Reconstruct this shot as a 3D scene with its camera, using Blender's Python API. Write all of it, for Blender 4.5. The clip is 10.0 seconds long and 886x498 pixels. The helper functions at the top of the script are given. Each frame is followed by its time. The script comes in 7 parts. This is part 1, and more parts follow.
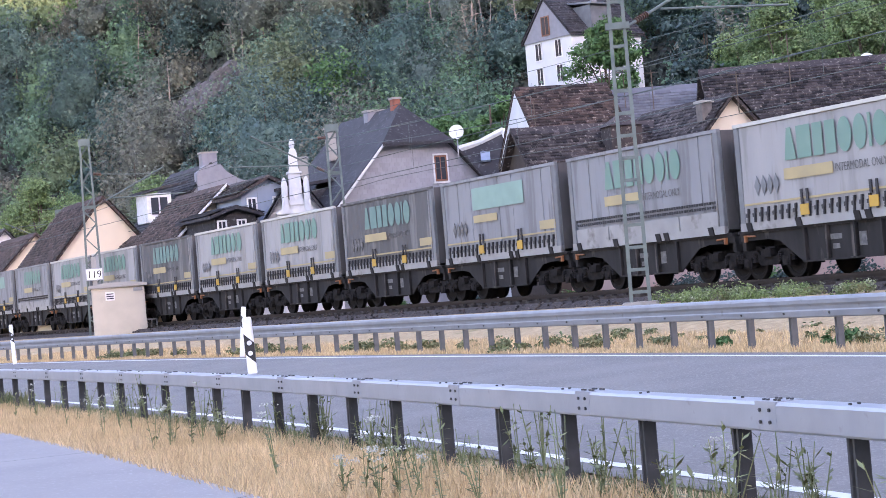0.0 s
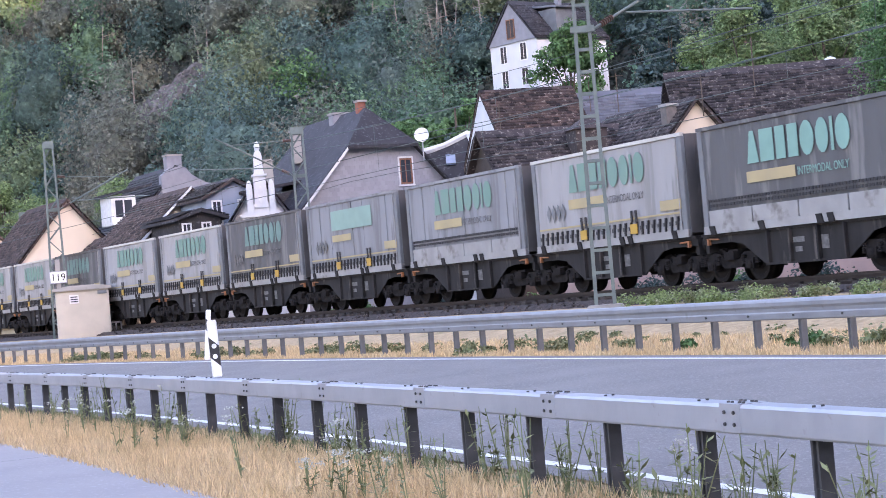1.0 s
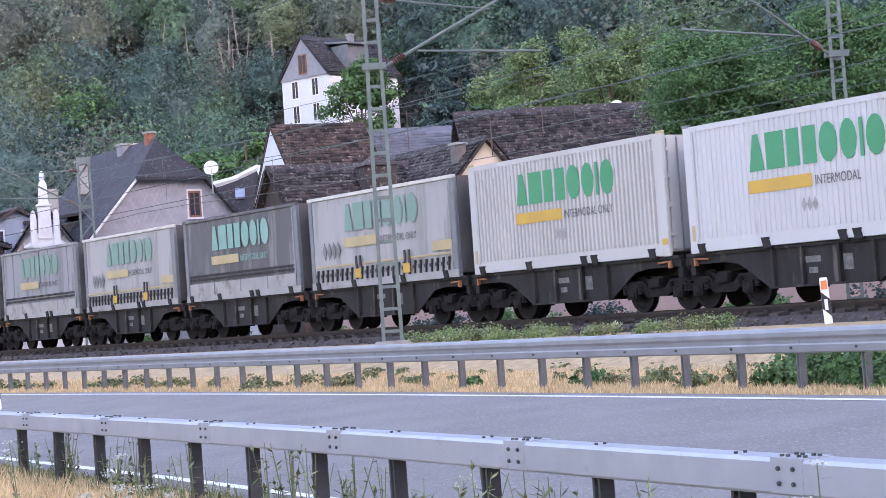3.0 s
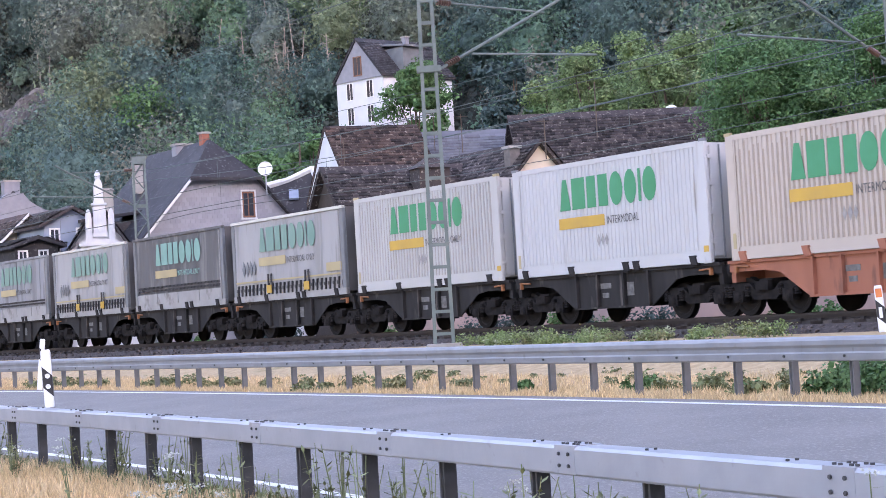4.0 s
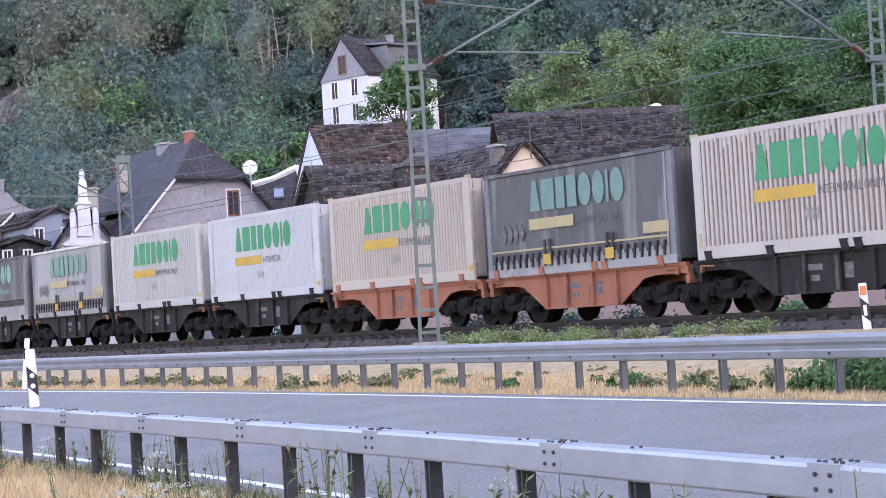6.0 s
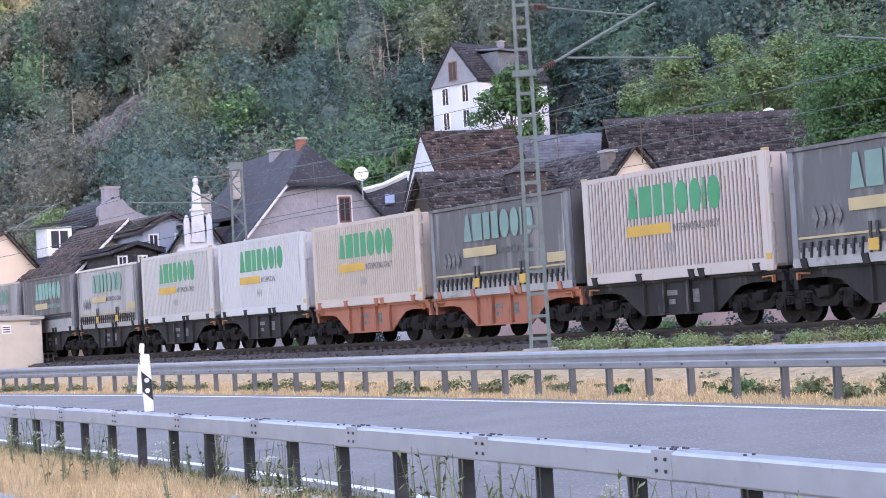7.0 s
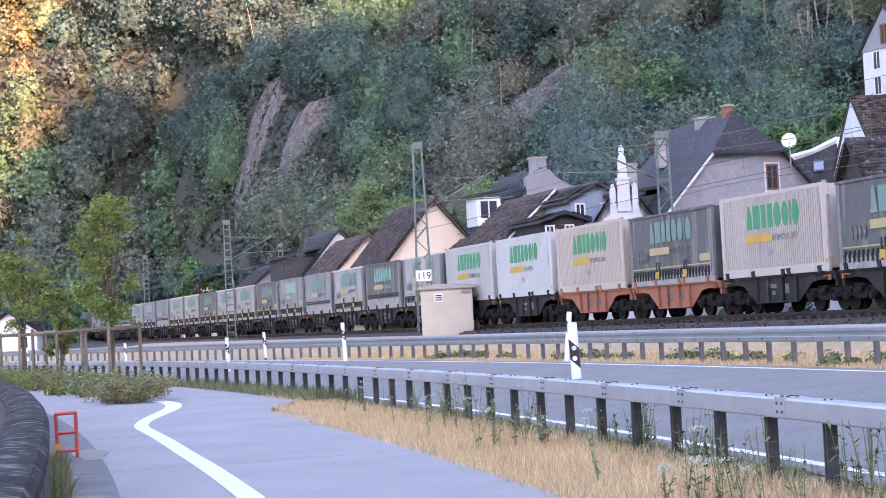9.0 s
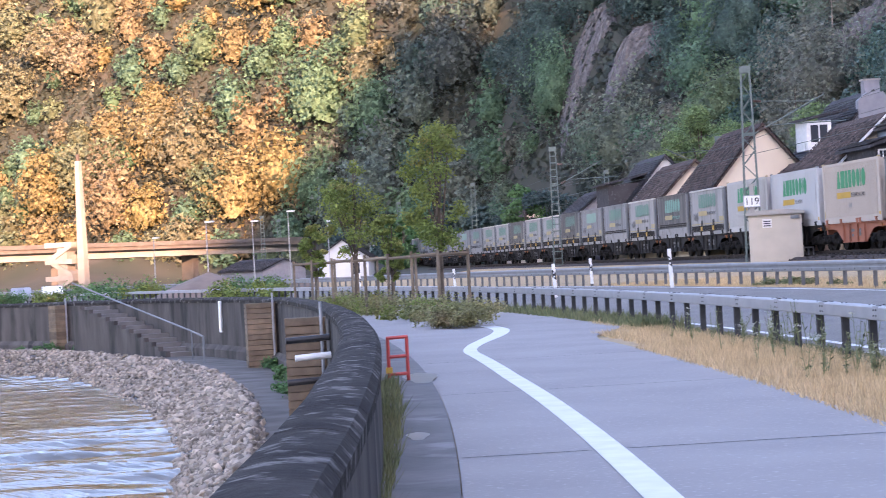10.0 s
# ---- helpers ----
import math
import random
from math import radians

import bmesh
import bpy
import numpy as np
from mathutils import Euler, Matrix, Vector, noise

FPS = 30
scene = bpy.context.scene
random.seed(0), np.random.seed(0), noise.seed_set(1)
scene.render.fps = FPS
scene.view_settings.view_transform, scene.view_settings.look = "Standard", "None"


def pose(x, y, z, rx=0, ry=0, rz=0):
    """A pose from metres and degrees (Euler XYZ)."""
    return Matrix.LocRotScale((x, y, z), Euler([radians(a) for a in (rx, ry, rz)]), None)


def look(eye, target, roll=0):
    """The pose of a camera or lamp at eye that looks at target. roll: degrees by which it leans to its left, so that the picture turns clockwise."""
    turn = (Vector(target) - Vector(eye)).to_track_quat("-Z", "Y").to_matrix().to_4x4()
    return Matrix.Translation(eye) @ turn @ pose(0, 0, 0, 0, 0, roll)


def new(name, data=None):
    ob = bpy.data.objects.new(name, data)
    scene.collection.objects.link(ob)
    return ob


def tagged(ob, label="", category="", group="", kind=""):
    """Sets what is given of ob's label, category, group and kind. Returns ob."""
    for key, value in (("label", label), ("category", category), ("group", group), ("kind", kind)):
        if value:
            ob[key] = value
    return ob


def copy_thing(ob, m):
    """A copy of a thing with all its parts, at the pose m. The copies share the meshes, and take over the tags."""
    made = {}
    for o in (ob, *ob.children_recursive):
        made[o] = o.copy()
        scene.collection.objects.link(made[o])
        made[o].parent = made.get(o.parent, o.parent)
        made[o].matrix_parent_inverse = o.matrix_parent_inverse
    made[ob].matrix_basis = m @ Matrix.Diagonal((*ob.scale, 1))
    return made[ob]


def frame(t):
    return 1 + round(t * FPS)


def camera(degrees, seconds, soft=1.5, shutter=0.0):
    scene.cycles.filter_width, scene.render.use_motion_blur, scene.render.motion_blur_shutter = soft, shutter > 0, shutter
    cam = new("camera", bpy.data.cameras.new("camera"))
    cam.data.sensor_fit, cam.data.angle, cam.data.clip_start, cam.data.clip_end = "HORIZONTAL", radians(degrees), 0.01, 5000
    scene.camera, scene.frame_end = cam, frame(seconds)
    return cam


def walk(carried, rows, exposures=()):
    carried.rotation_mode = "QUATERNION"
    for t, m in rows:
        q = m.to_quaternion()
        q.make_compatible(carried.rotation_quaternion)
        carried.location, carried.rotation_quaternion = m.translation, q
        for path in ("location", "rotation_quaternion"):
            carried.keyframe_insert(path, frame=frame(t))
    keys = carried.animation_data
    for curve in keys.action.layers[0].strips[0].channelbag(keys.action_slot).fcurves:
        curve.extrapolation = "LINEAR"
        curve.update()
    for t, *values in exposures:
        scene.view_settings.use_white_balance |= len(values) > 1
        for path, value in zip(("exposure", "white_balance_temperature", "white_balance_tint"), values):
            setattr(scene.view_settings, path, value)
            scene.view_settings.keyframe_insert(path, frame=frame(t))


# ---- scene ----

EYE = Vector((0, 0, 1.6))


def aim(yaw, pitch, roll):
    """Camera pose from yaw to the left of +y, pitch up and roll, in degrees."""
    y, p = radians(yaw), radians(pitch)
    way = Vector((-math.sin(y) * math.cos(p), math.cos(y) * math.cos(p), math.sin(p)))
    return look(EYE, EYE + way, roll)


cam = camera(26.7, 10.0, soft=0.5, shutter=0.08)
PATH = [(0.0, 6.34, 1.31, -4.75), (0.5, 6.36, 1.33, -4.75), (1.0, 5.27, 1.31, -4.77), (1.5, 3.13, 1.12, -4.76),
        (2.0, -0.43, 0.98, -4.59), (2.2, -1.70, 1.15, -4.56), (3.3, -0.79, 2.03, -3.53), (3.5, -0.15, 2.08, -3.41),
        (4.0, 0.33, 2.10, -3.30), (4.5, 0.05, 2.08, -3.36), (5.0, -0.33, 2.06, -3.32), (6.3, 0.10, 2.03, -3.53),
        (6.5, 0.70, 2.12, -3.29), (7.0, 3.26, 2.41, -3.32), (7.5, 7.33, 2.58, -3.59), (8.0, 10.35, 2.58, -3.45),
        (8.5, 13.16, 2.55, -3.29), (9.0, 16.32, 2.18, -3.06), (9.5, 20.35, 1.56, -2.97), (10.0, 26.41, 0.45, -3.02)]
walk(cam, [(t, aim(a, b, c)) for t, a, b, c in PATH], exposures=[(0, 3.15, 6650, 38), (2, 3.17, 6700, 37), (4.5, 3.2, 6800, 38), (7.5, 3.16, 6650, 37), (9, 3.12, 6400, 37), (10, 2.84, 6300, 36)])

# ---- light: an evening sky; a low sun that an unseen added ridge keeps off all but the far slope ----
SUN_TURN, SUN_UP = 38.0, 11.0
world = bpy.data.worlds.new("world")
scene.world = world
world.use_nodes = True
sky = world.node_tree.nodes.new("ShaderNodeTexSky")
sky.sky_type, sky.sun_disc = "NISHITA", False
sky.sun_elevation, sky.sun_rotation = radians(SUN_UP), radians(180 - SUN_TURN)
background = world.node_tree.nodes["Background"]
background.inputs["Strength"].default_value = 0.15
world.node_tree.links.new(sky.outputs["Color"], background.inputs["Color"])
sun = new("sun", bpy.data.lights.new("sun", "SUN"))
sun.data.energy, sun.data.angle, sun.data.color = 3.1, radians(0.6), (1.0, 0.62, 0.34)
way = Vector((-math.sin(radians(SUN_TURN)), math.cos(radians(SUN_TURN)), -math.tan(radians(SUN_UP))))
sun.matrix_world = look((0, -50, 60), Vector((0, -50, 60)) + way)


# ---- materials ----
def mat(name, colour, other=None, scale=3.0, rough=0.7, metal=0.0, bump=0.0, bump_scale=30.0, spots=None, spot_scale=0.8,
        spot_at=0.6, per_piece=0.0, island=0.0, detail=6.0, stretch=None, spec=0.5):
    m = bpy.data.materials.new(name)
    m.use_nodes = True
    nt = m.node_tree
    link, bsdf = nt.links.new, nt.nodes["Principled BSDF"]
    bsdf.inputs["Roughness"].default_value, bsdf.inputs["Metallic"].default_value = rough, metal
    bsdf.inputs["Specular IOR Level"].default_value = spec
    co = nt.nodes.new("ShaderNodeTexCoord")
    where = co.outputs["Object"]
    if stretch:
        mp = nt.nodes.new("ShaderNodeMapping")
        mp.inputs["Scale"].default_value = stretch
        link(where, mp.inputs["Vector"])
        where = mp.outputs["Vector"]

    def tex(s, d=6.0):
        n = nt.nodes.new("ShaderNodeTexNoise")
        n.inputs["Scale"].default_value, n.inputs["Detail"].default_value = s, d
        link(where, n.inputs["Vector"])
        return n.outputs["Fac"]

    def ramp(fac, a, b):
        r = nt.nodes.new("ShaderNodeMapRange")
        r.inputs["From Min"].default_value, r.inputs["From Max"].default_value = a, b
        link(fac, r.inputs["Value"])
        return r.outputs["Result"]

    def mix(fac, a, b):
        n = nt.nodes.new("ShaderNodeMix")
        n.data_type = "RGBA"
        for value, sock in ((a, n.inputs[6]), (b, n.inputs[7])):
            if isinstance(value, tuple):
                sock.default_value = (*value, 1)
            else:
                link(value, sock)
        link(fac, n.inputs[0])
        return n.outputs[2]

    col = mix(ramp(tex(scale, detail), 0.3, 0.7), colour, other or tuple(c * 0.8 for c in colour))
    if spots:
        col = mix(ramp(tex(spot_scale), spot_at, spot_at + 0.12), col, spots)
    for amount, source in ((per_piece, "object"), (island, "island")):
        if amount:
            if source == "object":
                value = nt.nodes.new("ShaderNodeObjectInfo").outputs["Random"]
            else:
                value = nt.nodes.new("ShaderNodeNewGeometry").outputs["Random Per Island"]
            hsv = nt.nodes.new("ShaderNodeHueSaturation")
            r = nt.nodes.new("ShaderNodeMapRange")
            r.inputs["To Min"].default_value, r.inputs["To Max"].default_value = 1 - amount, 1 + amount
            link(value, r.inputs["Value"])
            link(r.outputs["Result"], hsv.inputs["Value"])
            link(col, hsv.inputs["Color"])
            col = hsv.outputs["Color"]
    link(col, bsdf.inputs["Base Color"])
    if bump:
        b = nt.nodes.new("ShaderNodeBump")
        b.inputs["Strength"].default_value, b.inputs["Distance"].default_value = bump, 0.03
        link(tex(bump_scale, 8), b.inputs["Height"])
        link(b.outputs["Normal"], bsdf.inputs["Normal"])
    return m


def leaf_mat(name, a, b, c, scale=0.12, kinds=None, island=0.4, fine=0.0):
    """Foliage: three colours by a broad noise, or one of several kinds tree by tree; each leaf a little apart from its neighbours, some light let through."""
    m = mat(name, a, b, scale=scale, rough=0.6, island=island, spots=c, spot_scale=scale * 1.7, spot_at=0.56, detail=3, spec=0.25)
    nt = m.node_tree
    bsdf, out = nt.nodes["Principled BSDF"], nt.nodes["Material Output"]
    col = bsdf.inputs["Base Color"].links[0].from_socket
    if kinds:
        which, ramp, mix = nt.nodes.new("ShaderNodeAttribute"), nt.nodes.new("ShaderNodeValToRGB"), nt.nodes.new("ShaderNodeMix")
        which.attribute_name = "species_and_light"
        ramp.color_ramp.interpolation = "LINEAR"
        while len(ramp.color_ramp.elements) < len(kinds):
            ramp.color_ramp.elements.new(0.5)
        for i, k in enumerate(kinds):
            ramp.color_ramp.elements[i].position = i / (len(kinds) - 1)
            ramp.color_ramp.elements[i].color = (*k, 1)
        mix.data_type = "RGBA"
        mix.inputs[0].default_value = 0.84
        hsv = [n for n in nt.nodes if n.type == "HUE_SAT"][0]
        before = hsv.inputs["Color"].links[0].from_socket
        nt.links.new(which.outputs["Fac"], ramp.inputs["Fac"])
        nt.links.new(before, mix.inputs[6])
        nt.links.new(ramp.outputs["Color"], mix.inputs[7])
        nt.links.new(mix.outputs[2], hsv.inputs["Color"])
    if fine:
        # leaf clusters: dapple of light and shade put into the colour, and their relief
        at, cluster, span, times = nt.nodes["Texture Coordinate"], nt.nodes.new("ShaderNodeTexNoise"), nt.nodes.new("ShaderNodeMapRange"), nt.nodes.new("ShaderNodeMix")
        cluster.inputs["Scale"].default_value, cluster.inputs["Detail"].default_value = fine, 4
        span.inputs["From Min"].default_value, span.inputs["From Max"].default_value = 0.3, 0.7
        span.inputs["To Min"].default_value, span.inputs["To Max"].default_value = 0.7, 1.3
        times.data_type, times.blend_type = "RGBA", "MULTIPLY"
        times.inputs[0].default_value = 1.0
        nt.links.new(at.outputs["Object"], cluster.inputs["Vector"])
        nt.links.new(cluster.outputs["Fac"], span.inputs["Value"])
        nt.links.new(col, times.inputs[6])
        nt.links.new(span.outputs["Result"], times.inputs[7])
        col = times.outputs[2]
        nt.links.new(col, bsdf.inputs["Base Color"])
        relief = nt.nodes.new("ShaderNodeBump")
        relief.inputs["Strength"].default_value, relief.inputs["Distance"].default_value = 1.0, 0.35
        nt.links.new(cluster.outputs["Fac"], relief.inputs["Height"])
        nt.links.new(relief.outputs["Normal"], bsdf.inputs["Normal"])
    thin = nt.nodes.new("ShaderNodeBsdfTranslucent")
    both = nt.nodes.new("ShaderNodeMixShader")
    both.inputs[0].default_value = 0.3
    nt.links.new(col, thin.inputs["Color"])
    nt.links.new(bsdf.outputs[0], both.inputs[1])
    nt.links.new(thin.outputs[0], both.inputs[2])
    nt.links.new(both.outputs[0], out.inputs["Surface"])
    return m


GRASS = mat("dry_grass", (0.47, 0.34, 0.19), (0.31, 0.215, 0.11), 5.0, 0.95, bump=0.9, bump_scale=18, spots=(0.16, 0.155, 0.06), spot_scale=0.5, spot_at=0.6)
BLADES = mat("grass_blades", (0.62, 0.46, 0.26), (0.50, 0.36, 0.19), 0.8, 0.9, island=0.3, spots=(0.24, 0.24, 0.09), spot_scale=0.35, spot_at=0.64)
WEED = mat("weed_leaves", (0.12, 0.16, 0.065), (0.19, 0.185, 0.085), 2.0, 0.8, island=0.4)
ASPHALT = mat("asphalt", (0.222, 0.207, 0.188), (0.18, 0.168, 0.153), 0.7, 0.85, bump=0.6, bump_scale=45, spots=(0.275, 0.257, 0.237), spot_scale=24, spot_at=0.54, spec=0.25)
PATHTOP = mat("path_asphalt", (0.315, 0.292, 0.275), (0.265, 0.246, 0.232), 0.6, 0.8, bump=0.2, bump_scale=70, spots=(0.37, 0.345, 0.325), spot_scale=20, spot_at=0.58, spec=0.3)
PAINT = mat("road_paint", (0.72, 0.72, 0.70), (0.60, 0.60, 0.59), 3, 0.6, bump=0.1)
GALV = mat("galvanised_steel", (0.38, 0.39, 0.41), (0.31, 0.32, 0.34), 2.5, 0.45, 0.35, bump=0.06, bump_scale=20, spots=(0.27, 0.265, 0.265), spot_scale=9, spot_at=0.66)
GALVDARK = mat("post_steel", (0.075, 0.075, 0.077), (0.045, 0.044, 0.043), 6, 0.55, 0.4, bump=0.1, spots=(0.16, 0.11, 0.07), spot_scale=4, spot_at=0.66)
WHITEPL = mat("white_plastic", (0.80, 0.80, 0.79), (0.72, 0.72, 0.70), 5, 0.45)
BLACKPL = mat("black_plastic", (0.02, 0.02, 0.022), None, 5, 0.5)
REFLECT = mat("reflector", (0.75, 0.76, 0.78), None, 5, 0.2)
ORANGE = mat("orange_sticker", (0.75, 0.22, 0.06), None, 5, 0.5)
BALLAST = mat("ballast", (0.085, 0.07, 0.065), (0.038, 0.032, 0.03), 11, 0.95, bump=1.0, bump_scale=16, spots=(0.13, 0.105, 0.095), spot_scale=9, spec=0.2)
RAIL = mat("rail_steel", (0.05, 0.038, 0.032), (0.035, 0.027, 0.024), 4, 0.6, 0.3)
SLEEPER = mat("sleeper_concrete", (0.07, 0.06, 0.054), (0.045, 0.039, 0.036), 4, 0.95, island=0.3, spec=0.2)
MAST = mat("mast_green_grey", (0.15, 0.185, 0.168), (0.11, 0.135, 0.124), 3, 0.7, 0.0, spots=(0.15, 0.16, 0.15), spot_scale=5, spec=0.3)
WIRE = mat("wire", (0.10, 0.125, 0.115), None, 3, 0.9, 0.0)
CERAMIC = mat("brown_insulator", (0.12, 0.06, 0.04), None, 3, 0.3)
ROCK = mat("rock", (0.155, 0.152, 0.155), (0.06, 0.059, 0.062), 1.6, 0.95, bump=1.0, bump_scale=3.5, spots=(0.125, 0.105, 0.09), spot_scale=0.5, spot_at=0.6, spec=0.2)
HILLTOP = mat("hill_soil", (0.048, 0.046, 0.034), (0.03, 0.038, 0.025), 0.15, 0.95, bump=0.8, bump_scale=1.5, spots=(0.07, 0.06, 0.048), spot_scale=0.07)
# first kinds carry the blue of the haze, last kinds the gold of sunlight
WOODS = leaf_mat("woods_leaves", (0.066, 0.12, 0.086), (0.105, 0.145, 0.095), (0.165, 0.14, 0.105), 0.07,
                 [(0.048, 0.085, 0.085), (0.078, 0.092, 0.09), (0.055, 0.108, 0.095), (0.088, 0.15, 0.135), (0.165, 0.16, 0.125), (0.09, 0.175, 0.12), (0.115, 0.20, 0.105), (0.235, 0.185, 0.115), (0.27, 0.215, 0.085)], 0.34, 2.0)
DEEPGREEN = leaf_mat("deep_green_leaves", (0.075, 0.165, 0.06), (0.10, 0.20, 0.075), (0.125, 0.21, 0.085), 0.3)
NEEDLES = leaf_mat("conifer_needles", (0.035, 0.065, 0.035), (0.055, 0.085, 0.045), (0.06, 0.085, 0.05), 0.2)
BARK = mat("bark", (0.13, 0.10, 0.075), (0.08, 0.06, 0.045), 6, 0.95, bump=0.5, bump_scale=12)
WALLSTONE = mat("river_wall_stone", (0.062, 0.057, 0.052), (0.028, 0.026, 0.025), 1.6, 1.0, bump=1.0, bump_scale=14, spots=(0.17, 0.16, 0.148), spot_scale=6, spot_at=0.55, spec=0.1)
TIMBER = mat("fender_timber", (0.24, 0.175, 0.115), (0.13, 0.095, 0.065), 3, 0.9, bump=0.3, per_piece=0.25)
CONCRETE = mat("concrete", (0.36, 0.34, 0.31), (0.29, 0.275, 0.25), 0.8, 0.9, bump=0.2, bump_scale=18, spots=(0.24, 0.22, 0.19), spot_scale=1.3)
HUTWALL = mat("hut_plaster", (0.52, 0.47, 0.39), (0.45, 0.41, 0.34), 1.2, 0.9, bump=0.15, spots=(0.36, 0.33, 0.28), spot_scale=0.9)
WALLFACE = mat("river_wall_face", (0.135, 0.12, 0.108), (0.06, 0.054, 0.05), 1.6, 0.95, bump=0.9, bump_scale=7, spots=(0.045, 0.042, 0.04), spot_scale=1.4, spot_at=0.53, stretch=(1, 1, 0.25), spec=0.25)
ZINCDULL = mat("dull_zinc_steel", (0.27, 0.275, 0.287), (0.21, 0.215, 0.225), 2.5, 0.5, 0.3, bump=0.06, bump_scale=20, spots=(0.18, 0.175, 0.17), spot_scale=7, spot_at=0.64)
POSTGREY = mat("grey_post_steel", (0.18, 0.178, 0.178), (0.12, 0.118, 0.118), 3, 0.55, 0.3)
RED = mat("red_paint", (0.55, 0.07, 0.05), (0.45, 0.06, 0.05), 5, 0.45)


# ---- mesh building ----
class Shape:
    """Collects vertices and faces of one mesh."""

    def __init__(self):
        self.v, self.f = [], []

    def add(self, verts, faces, m=None):
        k = len(self.v)
        self.v += [tuple(m @ Vector(p)) if m else tuple(p) for p in verts]
        self.f += [tuple(k + i for i in f) for f in faces]
        return self

    def box(self, x0, x1, y0, y1, z0, z1, m=None):
        p = [(x, y, z) for z in (z0, z1) for y in (y0, y1) for x in (x0, x1)]
        return self.add(p, [(0, 2, 3, 1), (4, 5, 7, 6), (0, 1, 5, 4), (2, 6, 7, 3), (0, 4, 6, 2), (1, 3, 7, 5)], m)

    def slab(self, outline, y0, y1, m=None):
        """An outline of (x, z) pushed from y0 to y1."""
        n = len(outline)
        p = [(x, y0, z) for x, z in outline] + [(x, y1, z) for x, z in outline]
        return self.add(p, [tuple(range(n)), tuple(range(2 * n - 1, n - 1, -1))] + [(i, i + n, (i + 1) % n + n, (i + 1) % n) for i in range(n)], m)

    def tube(self, a, b, r0, r1=None, sides=8):
        a, b = Vector(a), Vector(b)
        r1 = r0 if r1 is None else r1
        q = (b - a).to_track_quat("Z", "Y")
        p = []
        for c, r in ((a, r0), (b, r1)):
            for i in range(sides):
                t = 2 * math.pi * i / sides
                p.append(c + q @ Vector((r * math.cos(t), r * math.sin(t), 0)))
        f = [(i, (i + 1) % sides, sides + (i + 1) % sides, sides + i) for i in range(sides)]
        return self.add(p, f + [tuple(range(sides - 1, -1, -1)), tuple(range(sides, 2 * sides))])

    def lathe(self, profile, sides=12, m=None):
        """Rings of (radius, height) round z."""
        p = [(r * math.cos(2 * math.pi * i / sides), r * math.sin(2 * math.pi * i / sides), z) for r, z in profile for i in range(sides)]
        f = [(k * sides + i, k * sides + (i + 1) % sides, (k + 1) * sides + (i + 1) % sides, (k + 1) * sides + i) for k in range(len(profile) - 1) for i in range(sides)]
        n = (len(profile) - 1) * sides
        return self.add(p, f + [tuple(range(sides - 1, -1, -1)), tuple(range(n, n + sides))], m)

    def sweep(self, outline, stations):
        """A closed outline of (across, up) carried along stations of (place, across direction)."""
        n = len(outline)
        p = [Vector(c) + Vector(a) * u + Vector((0, 0, w)) for c, a in stations for u, w in outline]
        f = [(k * n + i, k * n + (i + 1) % n, (k + 1) * n + (i + 1) % n, (k + 1) * n + i) for k in range(len(stations) - 1) for i in range(n)]
        e = (len(stations) - 1) * n
        return self.add(p, f + [tuple(range(n - 1, -1, -1)), tuple(range(e, e + n))])

    def mesh(self, name, material, smooth=False, bevel=0.0):
        me = bpy.data.meshes.new(name)
        me.from_pydata([tuple(p) for p in self.v], [], self.f)
        bm = bmesh.new()
        bm.from_mesh(me)
        bmesh.ops.recalc_face_normals(bm, faces=bm.faces)
        if bevel:
            bmesh.ops.bevel(bm, geom=[e for e in bm.edges if len(e.link_faces) == 2 and e.calc_face_angle(0) > 0.5], offset=bevel, segments=2, affect="EDGES", clamp_overlap=True)
        bm.to_mesh(me)
        bm.free()
        me.materials.append(material)
        if smooth:
            me.polygons.foreach_set("use_smooth", [True] * len(me.polygons))
        return me


def part(name, shape, material, parent=None, label="", smooth=False, bevel=0.0, at=None):
    ob = new(name, shape.mesh(name, material, smooth, bevel) if isinstance(shape, Shape) else shape)
    if at is not None:
        ob.matrix_basis = at
    if parent:
        ob.parent = parent
    return tagged(ob, label)


def empty(name, m, label, category, group="", kind=""):
    ob = new(name)
    ob.empty_display_size = 0.3
    ob.matrix_basis = m
    return tagged(ob, label, category, group, kind)


def raw(name, verts, faces, material):
    """A large mesh from arrays; all faces have the same number of corners."""
    me = bpy.data.meshes.new(name)
    n, k = len(faces), faces.shape[1]
    me.vertices.add(len(verts))
    me.vertices.foreach_set("co", np.ascontiguousarray(verts, np.float32).ravel())
    me.loops.add(n * k)
    me.loops.foreach_set("vertex_index", np.ascontiguousarray(faces, np.int32).ravel())
    me.polygons.add(n)
    me.polygons.foreach_set("loop_start", np.arange(0, n * k, k, dtype=np.int32))
    me.update(calc_edges=True)
    me.materials.append(material)
    return me


# ---- plan: the road bends round one centre, the track is nearly straight ----
CX, CY, RAD = -249.42, -109.59, 278.05
PHI0 = math.atan2(-CY, -CX)
rng = np.random.default_rng(7)


def bend(o, s, z=0.0):
    """The place o metres outside the near guard rail, s metres along it from abreast of the camera."""
    a = PHI0 + s / RAD
    return Vector((CX + (RAD + o) * math.cos(a), CY + (RAD + o) * math.sin(a), z))


def bend_out(s):
    a = PHI0 + s / RAD
    return Vector((math.cos(a), math.sin(a), 0))


def offset_of(x, y):
    return np.hypot(x - CX, y - CY) - RAD


T_N, T_HEAD, T_CURVE, RAIL_Z = 28.386, radians(32.37), 2.2e-4, 1.25


